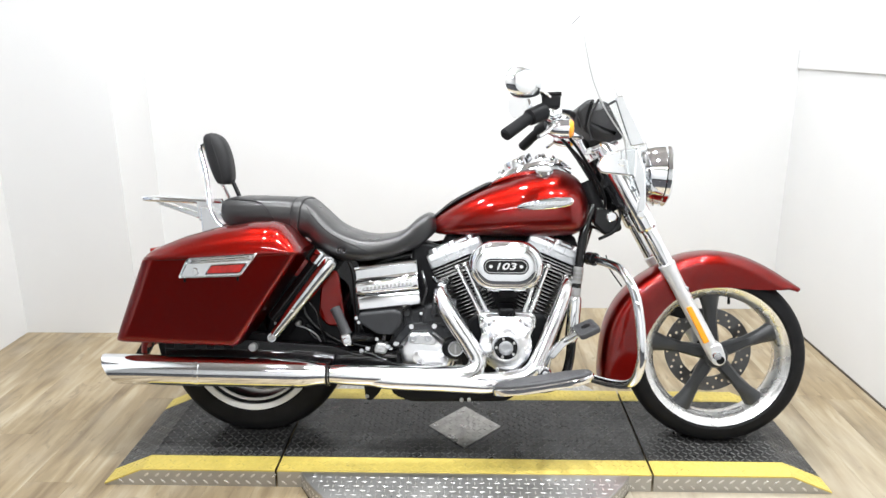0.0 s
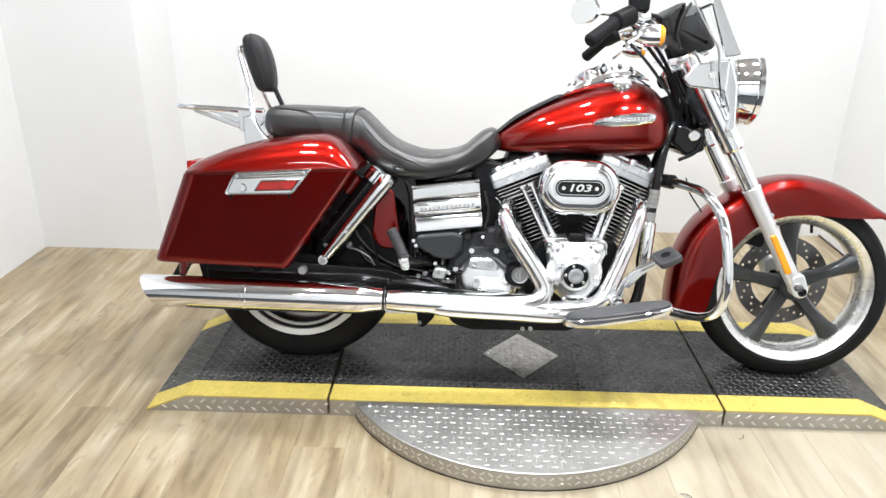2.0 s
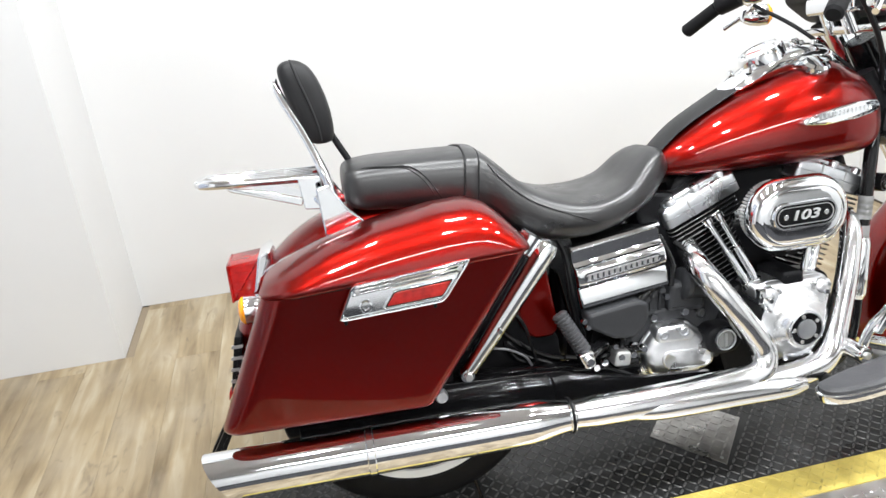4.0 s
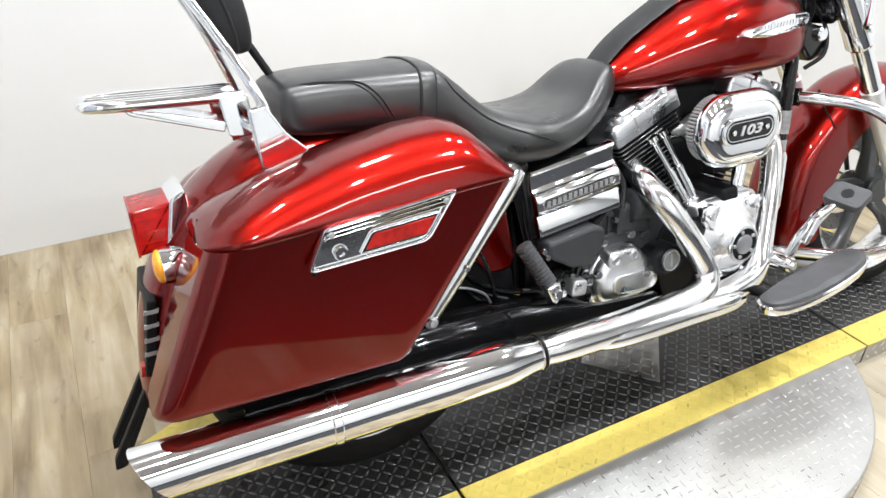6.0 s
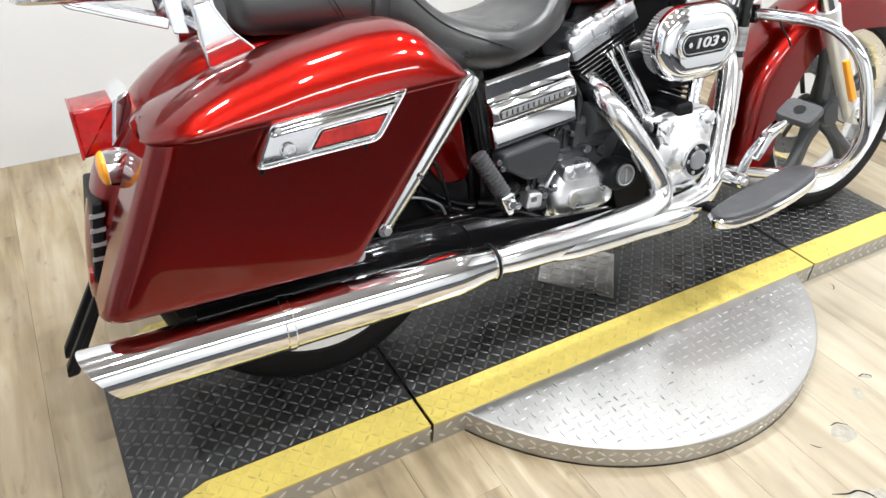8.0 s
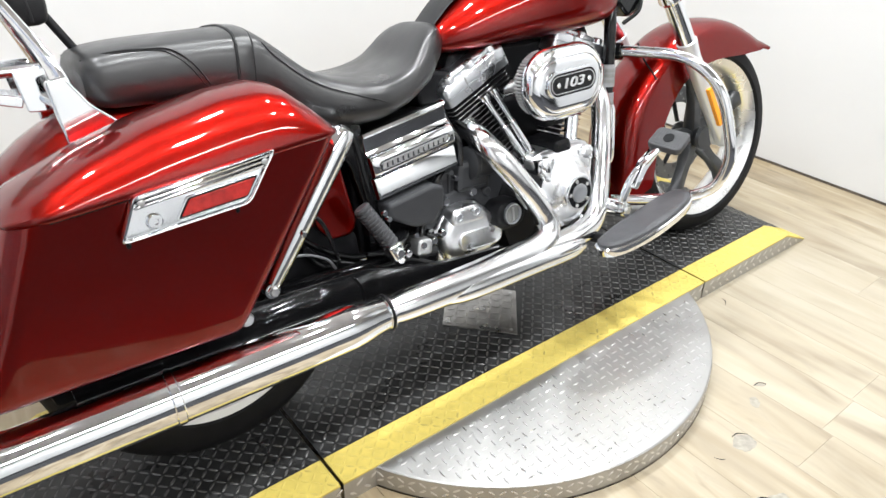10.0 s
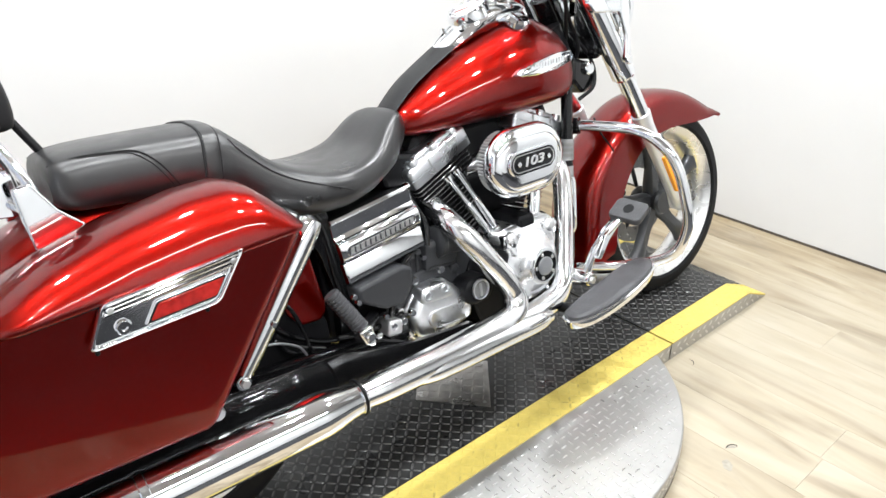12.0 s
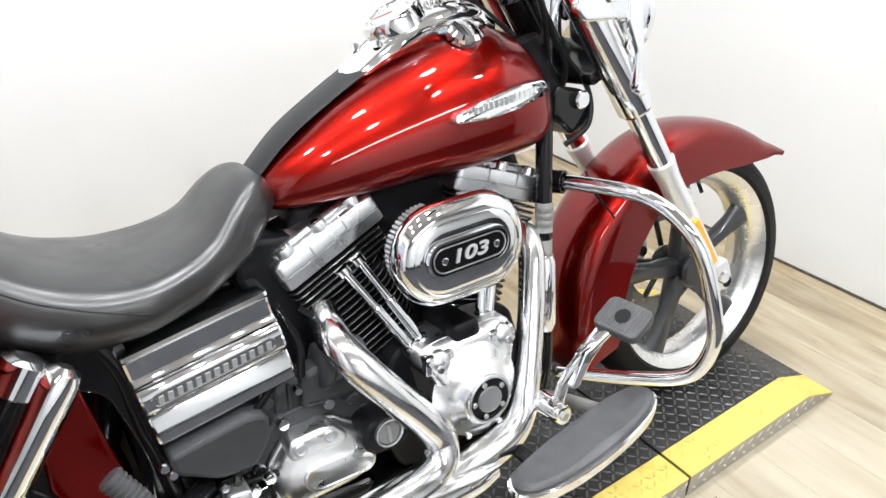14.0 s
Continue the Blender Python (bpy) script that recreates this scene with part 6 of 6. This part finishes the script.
for z0, w in ((0.985, 0.15), (0.80, 0.112)):
    x0 = 1.186 if z0 > 0.9 else 1.287
    part("fork_clamp", slab(rounded([(x0 - 0.05, z0 - 0.018), (x0 + 0.04, z0 + 0.018), (x0 + 0.03, z0 + 0.04), (x0 - 0.06, z0 + 0.004)], 0.01), -w, w, 0.01), BLACKGLOSS if z0 < 0.9 else CHROME, bike, "fork clamp")

STEER = Matrix.Translation((1.15, 0.022, 1.0)) @ Matrix.Rotation(radians(-7.5), 4, "Z") @ Matrix.Diagonal((1, 0.893, 1, 1)) @ Matrix.Translation((-1.14, 0, -0.994))


def steered(bm):
    bm.transform(STEER)
    return bm


bars = part("handlebar", steered(tube([(0.89, -0.405, 1.018), (0.92, -0.37, 1.045), (0.975, -0.31, 1.08), (1.035, -0.24, 1.1), (1.08, -0.17, 1.09), (1.1, -0.1, 1.05), (1.1, -0.05, 1.04), (1.1, 0.05, 1.04), (1.1, 0.1, 1.05), (1.08, 0.17, 1.09), (1.035, 0.24, 1.1), (0.975, 0.31, 1.08), (0.92, 0.37, 1.045), (0.89, 0.405, 1.018)], 0.0125, n=90, seg=16)), CHROME, bike, "chrome handlebar with black controls")
for s in (-1, 1):
    f = lambda x, y, z: (x, s * y, z)
    grip = part("grip", steered(tube([f(0.884, 0.412, 1.01), f(0.887, 0.409, 1.013), f(0.89, 0.406, 1.015), f(0.95, 0.338, 1.066)], [0.014, 0.019, 0.0195, 0.0185], n=4, seg=20, smooth=False)), RUBBER, bars, "black rubber grip")
    part("riser", steered(stick(f(1.13, 0.045, 0.97), f(1.1, 0.045, 1.045), 0.02)), CHROME, bars)
    part("switch_housing", steered(tube([f(0.95, 0.338, 1.066), f(0.954, 0.334, 1.069), f(0.995, 0.29, 1.09), f(1.0, 0.285, 1.092)], [0.016, 0.026, 0.028, 0.018], n=4, seg=18, smooth=False)), BLACK, bars, "black switch housing")
    part("lever_bracket", steered(tube([f(1.0, 0.29, 1.088), f(1.015, 0.285, 1.082), f(1.035, 0.262, 1.088), f(1.04, 0.25, 1.092)], [0.018, 0.024, 0.022, 0.014], n=4, seg=16, smooth=False)), CHROME, bars)
    part("lever", steered(tube([f(1.04, 0.285, 1.062), f(1.025, 0.33, 1.04), f(1.0, 0.365, 1.018), f(0.985, 0.38, 1.008)], [0.009, 0.008, 0.006, 0.007], n=24, seg=12)), CHROME, bars, "chrome lever")
    part("mirror_stem", steered(tube([f(1.025, 0.272, 1.095), f(1.022, 0.285, 1.125), f(1.0, 0.315, 1.145), f(0.965 - (0.045 if s > 0 else 0.0), 0.345, 1.158)], 0.0055, n=20, seg=10)), CHROME, bars)
    egg = spline([(-0.08, -0.022), (-0.055, -0.04), (0.0, -0.049), (0.05, -0.043), (0.082, -0.014), (0.08, 0.02), (0.05, 0.042), (0.0, 0.047), (-0.05, 0.036), (-0.078, 0.006), (-0.08, -0.022)], 45)[:-1]
    hub = f(0.932 - (0.06 if s > 0 else 0.0), 0.362, 1.172)
    turn = Matrix.Translation(hub) @ Matrix.Rotation(radians(36 * s), 4, "Z")
    level = lambda d, g: [turn @ Vector((d + 0.028 * z * g, s * x * g, z * g)) for x, z in egg]
    mirror = part("mirror", steered(skin(bmesh.new(), [level(d, g) for d, g in ((0.002, 0.93), (0.0, 0.95), (0.006, 1.0), (0.018, 0.94), (0.028, 0.76), (0.034, 0.5), (0.037, 0.2))])), CHROME, bars, "chrome rear-view mirror")
    part("mirror_glass", steered(skin(bmesh.new(), [level(d, 0.92) for d in (-0.001, 0.003)])), MIRRORGLASS, mirror, "silvered mirror glass", smooth=False)
    sig = part("turn_signal", steered(lathe([(0, -0.04), (0.016, -0.034), (0.026, -0.016), (0.03, 0.005), (0.03, 0.03), (0.027, 0.032)], f(1.045, 0.315, 1.035), (1, 0, 0), 24)), CHROME, bars, "chrome bullet turn signal")
    part("signal_lens", steered(lathe([(0.0285, 0.028), (0.028, 0.036), (0.02, 0.044), (0, 0.047)], f(1.045, 0.315, 1.035), (1, 0, 0), 24)), AMBER, sig, "amber lens")
part("brake_reservoir", steered(slab(rounded([(0.99, 1.1), (1.045, 1.1), (1.047, 1.14), (0.988, 1.14)], 0.008), -0.3, -0.25, 0.006)), BLACK, bars, "black brake fluid reservoir")
part("reservoir_cap", steered(slab(rounded([(0.985, 1.139), (1.05, 1.139), (1.05, 1.149), (0.985, 1.149)], 0.003), -0.303, -0.247, 0.003)), BLACKGLOSS, bars)
part("handlebar_clamp", slab(rounded([(1.075, 1.02), (1.125, 1.02), (1.125, 1.06), (1.075, 1.06)], 0.012), -0.075, 0.075, 0.01), CHROME, bars)

# cables between the bars, the neck and the engine
cables = part("cable_loom", stick((1.13, -0.05, 0.88), (1.17, -0.06, 0.78), 0.028, 16), BLACK, bike, "black control cables around the steering head")
for pts in ([(0.98, -0.2, 1.075), (1.05, -0.17, 1.0), (1.12, -0.12, 0.93), (1.165, -0.07, 0.84), (1.16, -0.05, 0.76)],
            [(0.99, -0.18, 1.085), (1.08, -0.14, 1.0), (1.15, -0.1, 0.9), (1.19, -0.09, 0.82), (1.18, -0.06, 0.75)],
            [(1.06, 0.265, 1.066), (1.1, 0.15, 1.0), (1.14, 0.05, 0.92), (1.18, -0.05, 0.82), (1.17, -0.07, 0.72)],
            [(1.2, -0.06, 0.86), (1.24, -0.09, 0.78), (1.22, -0.11, 0.72), (1.17, -0.1, 0.69)],
            [(1.19, -0.13, 0.64), (1.2, -0.14, 0.6), (1.225, -0.15, 0.56), (1.24, -0.15, 0.54)]):
    part("cable", tube(pts, 0.0052 if pts[0][2] > 0.8 else 0.0024, n=36, seg=10), BLACK, cables)
part("horn_bracket", slab(rounded([(1.16, 0.8), (1.23, 0.78), (1.25, 0.72), (1.19, 0.7), (1.15, 0.74)], 0.015), -0.1, 0.04, 0.01), BLACKGLOSS, cables)
bolt("bracket_bolt", (1.21, -0.1, 0.765), (0, -1, 0), 0.017, 0.012, CHROME, cables)
part("front_caliper", slab(rounded([(1.42, 0.42), (1.5, 0.4), (1.51, 0.46), (1.46, 0.5), (1.41, 0.48)], 0.02), 0.03, 0.1, 0.01), BLACK, front_wheel, "black brake caliper")

# ---- floor of vinyl planks ----
def plank_material():
    m = bpy.data.materials.new("pale oak vinyl plank")
    m.use_nodes = True
    nt = m.node_tree
    b = nt.nodes["Principled BSDF"]
    N, K = nt.nodes.new, nt.links.new
    tc, info = N("ShaderNodeTexCoord"), N("ShaderNodeObjectInfo")
    shift = N("ShaderNodeVectorMath")
    shift.operation = "MULTIPLY_ADD"
    shift.inputs[1].default_value = (1, 1, 1)
    K(tc.outputs["Object"], shift.inputs[0])
    rv = N("ShaderNodeCombineXYZ")
    rm = N("ShaderNodeMath")
    rm.operation, rm.inputs[1].default_value = "MULTIPLY", 37.0
    K(info.outputs["Random"], rm.inputs[0])
    for k in range(3):
        K(rm.outputs[0], rv.inputs[k])
    K(rv.outputs[0], shift.inputs[2])
    stretch = N("ShaderNodeVectorMath")
    stretch.operation = "MULTIPLY"
    stretch.inputs[1].default_value = (25, 2.6, 1)
    K(shift.outputs[0], stretch.inputs[0])
    fine, broad = N("ShaderNodeTexNoise"), N("ShaderNodeTexNoise")
    fine.inputs["Scale"].default_value, fine.inputs["Detail"].default_value, fine.inputs["Distortion"].default_value = 1.0, 8, 0.6
    K(stretch.outputs[0], fine.inputs["Vector"])
    st2 = N("ShaderNodeVectorMath")
    st2.operation = "MULTIPLY"
    st2.inputs[1].default_value = (9, 1.6, 1)
    K(shift.outputs[0], st2.inputs[0])
    broad.inputs["Scale"].default_value, broad.inputs["Detail"].default_value, broad.inputs["Distortion"].default_value = 1.0, 4, 1.2
    K(st2.outputs[0], broad.inputs["Vector"])
    mix = N("ShaderNodeMath")
    mix.operation = "ADD"
    K(fine.outputs["Fac"], mix.inputs[0])
    K(broad.outputs["Fac"], mix.inputs[1])
    tone = N("ShaderNodeMath")
    tone.operation, tone.inputs[1].default_value = "MULTIPLY_ADD", 0.05
    K(info.outputs["Random"], tone.inputs[0])
    K(mix.outputs[0], tone.inputs[2])
    ramp = N("ShaderNodeValToRGB")
    ramp.color_ramp.elements[0].position, ramp.color_ramp.elements[0].color = 0.55, (0.15, 0.105, 0.055, 1)
    ramp.color_ramp.elements[1].position, ramp.color_ramp.elements[1].color = 1.0, (0.45, 0.385, 0.275, 1)
    e = ramp.color_ramp.elements.new(0.82)
    e.color = (0.325, 0.252, 0.15, 1)
    half = N("ShaderNodeMath")
    half.operation, half.inputs[1].default_value = "MULTIPLY", 0.76
    K(tone.outputs[0], half.inputs[0])
    K(half.outputs[0], ramp.inputs[0])
    scuff = N("ShaderNodeTexNoise")
    scuff.inputs["Scale"].default_value, scuff.inputs["Detail"].default_value = 3.3, 9
    K(tc.outputs["Object"], scuff.inputs["Vector"])
    sr = N("ShaderNodeMapRange")
    sr.inputs["From Min"].default_value, sr.inputs["From Max"].default_value = 0.45, 0.75
    sr.inputs["To Min"].default_value, sr.inputs["To Max"].default_value = 0.02, 0.55
    K(scuff.outputs["Fac"], sr.inputs["Value"])
    dust = N("ShaderNodeMix")
    dust.data_type = "RGBA"
    dust.inputs["B"].default_value = (0.41, 0.362, 0.285, 1)
    K(sr.outputs[0], dust.inputs["Factor"])
    K(ramp.outputs[0], dust.inputs["A"])
    knots = N("ShaderNodeTexNoise")
    st3 = N("ShaderNodeVectorMath")
    st3.operation = "MULTIPLY"
    st3.inputs[1].default_value = (26, 8, 1)
    K(shift.outputs[0], st3.inputs[0])
    knots.inputs["Scale"].default_value, knots.inputs["Detail"].default_value, knots.inputs["Distortion"].default_value = 1.0, 5, 1.5
    K(st3.outputs[0], knots.inputs["Vector"])
    kr = N("ShaderNodeMapRange")
    kr.inputs["From Min"].default_value, kr.inputs["From Max"].default_value = 0.6, 0.78
    kr.inputs["To Min"].default_value, kr.inputs["To Max"].default_value = 0.0, 0.75
    K(knots.outputs["Fac"], kr.inputs["Value"])
    dark = N("ShaderNodeMix")
    dark.data_type = "RGBA"
    dark.inputs["B"].default_value = (0.13, 0.1, 0.065, 1)
    K(kr.outputs[0], dark.inputs["Factor"])
    K(dust.outputs["Result"], dark.inputs["A"])
    stain = N("ShaderNodeTexNoise")
    place = N("ShaderNodeNewGeometry")
    stain.inputs["Scale"].default_value, stain.inputs["Detail"].default_value, stain.inputs["Distortion"].default_value = 1.6, 6, 0.8
    K(place.outputs["Position"], stain.inputs["Vector"])
    str_ = N("ShaderNodeMapRange")
    str_.inputs["From Min"].default_value, str_.inputs["From Max"].default_value = 0.48, 0.7
    str_.inputs["To Min"].default_value, str_.inputs["To Max"].default_value = 0.0, 0.5
    K(stain.outputs["Fac"], str_.inputs["Value"])
    worn = N("ShaderNodeMix")
    worn.data_type = "RGBA"
    worn.inputs["B"].default_value = (0.235, 0.175, 0.1, 1)
    K(str_.outputs[0], worn.inputs["Factor"])
    K(dark.outputs["Result"], worn.inputs["A"])
    # pale patch in front of the turntable, fading with distance and broken by grain
    away, closeness, patch, paled = N("ShaderNodeVectorMath"), N("ShaderNodeMapRange"), N("ShaderNodeMath"), N("ShaderNodeMix")
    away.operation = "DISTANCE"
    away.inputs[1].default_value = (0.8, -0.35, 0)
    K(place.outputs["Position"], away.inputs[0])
    closeness.inputs["From Min"].default_value, closeness.inputs["From Max"].default_value = 1.15, 0.35
    closeness.inputs["To Min"].default_value, closeness.inputs["To Max"].default_value = 0.0, 1.3
    K(away.outputs["Value"], closeness.inputs["Value"])
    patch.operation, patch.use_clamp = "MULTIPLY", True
    K(closeness.outputs[0], patch.inputs[0])
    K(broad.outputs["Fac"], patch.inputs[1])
    paled.data_type = "RGBA"
    paled.inputs["B"].default_value = (0.45, 0.405, 0.32, 1)
    K(patch.outputs[0], paled.inputs["Factor"])
    K(worn.outputs["Result"], paled.inputs["A"])
    K(paled.outputs["Result"], b.inputs["Base Color"])
    b.inputs["Roughness"].default_value = 0.42
    bump = N("ShaderNodeBump")
    bump.inputs["Strength"].default_value, bump.inputs["Distance"].default_value = 0.15, 0.001
    K(fine.outputs["Fac"], bump.inputs["Height"])
    K(bump.outputs[0], b.inputs["Normal"])
    return m


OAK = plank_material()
DARKGROUND = material("charcoal unseen ground", (0.05, 0.05, 0.054), 0.9, 0.0, spec=0.1, grain=0.3, grain_scale=60, bump=0.4, bump_scale=300)
SUBFLOOR = material("plank joints", (0.25, 0.2, 0.14), 0.7)
floor = tagged(part("floor", block(XL - 2.0, XR + 2.0, YFRONT, YR, -0.05, -0.0045), SUBFLOOR, smooth=False), "pale oak vinyl plank floor", "floor", kind="structure")
floor.location.z = FZ
PLW, PLL, YEDGE = 0.152, 1.22, -0.72
plank_mesh = {}


def plank(x0, x1, y0, y1):
    key = (round(x1 - x0, 3), round(y1 - y0, 3))
    if key not in plank_mesh:
        w, l = x1 - x0, y1 - y0
        g = 0.00025
        bm = skin(bmesh.new(), [[(a, b, z) for a, b in ((g + i, g + i), (w - g - i, g + i), (w - g - i, l - g - i), (g + i, l - g - i))] for z, i in ((-0.004, 0), (-0.0003, 0), (0.0, 0.0004))])
        bmesh.ops.recalc_face_normals(bm, faces=bm.faces[:])
        me = bpy.data.meshes.new("plank")
        bm.to_mesh(me)
        bm.free()
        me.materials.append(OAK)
        plank_mesh[key] = me
    ob = new("plank", plank_mesh[key])
    ob.location = (x0, y0, 0)
    ob.parent = floor


rng = random.Random(4)
cols = int((XR - XL) / PLW) + 1
rest = bmesh.new()
for i in range(cols):
    x0, x1 = XL + i * PLW, min(XL + (i + 1) * PLW, XR)
    top = YR if x0 > XREC - 0.08 else YB
    y = YEDGE - rng.random() * PLL
    while y < top:
        if x1 - x0 > 0.01 and y + PLL > YEDGE + 0.02:
            plank(x0, x1, max(y, YEDGE), min(y + PLL, top))
        y += PLL
# unseen dark ground beyond the planks, added to darken paint and chrome reflections
for xa, xb, yb in ((XL - 2.0, XL, YOPEN), (XL, XR, YEDGE - 0.01), (XR, XR + 2.0, YOPEN)):
    x0 = xa
    while x0 < xb - 0.01:
        x1 = min(x0 + 0.5, xb)
        skin(rest, [[(x0 + 0.001, YFRONT + 0.01, z), (x1 - 0.001, YFRONT + 0.01, z), (x1 - 0.001, yb, z), (x0 + 0.001, yb, z)] for z in (-0.004, 0.0)])
        x0 = x1
part("unseen_ground", rest, DARKGROUND, floor, "unseen charcoal ground added to darken reflections", smooth=False)

# grey residue and black scuff marks left on the planks
GREYMARK = material("grey adhesive residue", (0.315, 0.292, 0.245), 0.55, 0.0, grain=0.3, grain_scale=70)


def floor_mark(x, y, rx, ry, turn, label):
    bm = bmesh.new()
    ring = []
    ph = x * 17 + y * 31
    for k in range(40):
        a = 2 * math.pi * k / 40
        f = 0.86 + 0.1 * math.sin(2 * a + ph) + 0.06 * math.sin(5 * a + 2 * ph) + 0.03 * math.sin(11 * a)
        u, v = rx * f * math.cos(a), ry * f * math.sin(a)
        ring.append((x + u * math.cos(turn) - v * math.sin(turn), y + u * math.sin(turn) + v * math.cos(turn)))
    skin(bm, [[(a, b, z) for a, b in ring] for z in (0.0, 0.0003)])
    tagged(part("floor_mark", bm, GREYMARK, smooth=False), label, "scuff mark", group="floor marks").location.z = FZ


def scuff(points, r, label="thin black scuff on the plank floor"):
    bm = tube([(x, y, 0.0) for x, y in points], [r * 0.4] + [r] * (len(points) - 2) + [r * 0.4], n=24, seg=6)
    for v in bm.verts:
        v.co.z = 0.0001 + v.co.z * 0.25 + r * 0.25
    tagged(part("floor_scuff", bm, BLACK), label, "scuff mark", group="floor marks").location.z = FZ


for x, y, rx, ry, tn, lb in ((0.223, -0.4, 0.036, 0.026, 0.3, "grey adhesive residue on the plank floor"), (0.36, -0.34, 0.02, 0.015, 0.8, "grey adhesive residue on the plank floor"), (0.425, -0.313, 0.018, 0.005, -0.6, "small grey scuff on the plank floor"),
                             (0.1, -0.55, 0.075, 0.05, 0.2, "broad grey smear on the plank floor")):
    floor_mark(x, y, rx, ry, tn, lb)
scuff([(0.06, -0.49), (0.09, -0.505), (0.115, -0.51), (0.13, -0.53), (0.132, -0.55)], 0.0022)
scuff([(0.215, -0.373), (0.235, -0.374), (0.252, -0.39)], 0.0018)
scuff([(0.41, -0.306), (0.428, -0.306), (0.44, -0.318), (0.436, -0.322)], 0.0016)
scuff([(0.13, -0.385), (0.137, -0.397), (0.146, -0.403)], 0.0014)
scuff([(0.655, -0.06), (0.67, -0.05), (0.675, -0.035)], 0.0014)
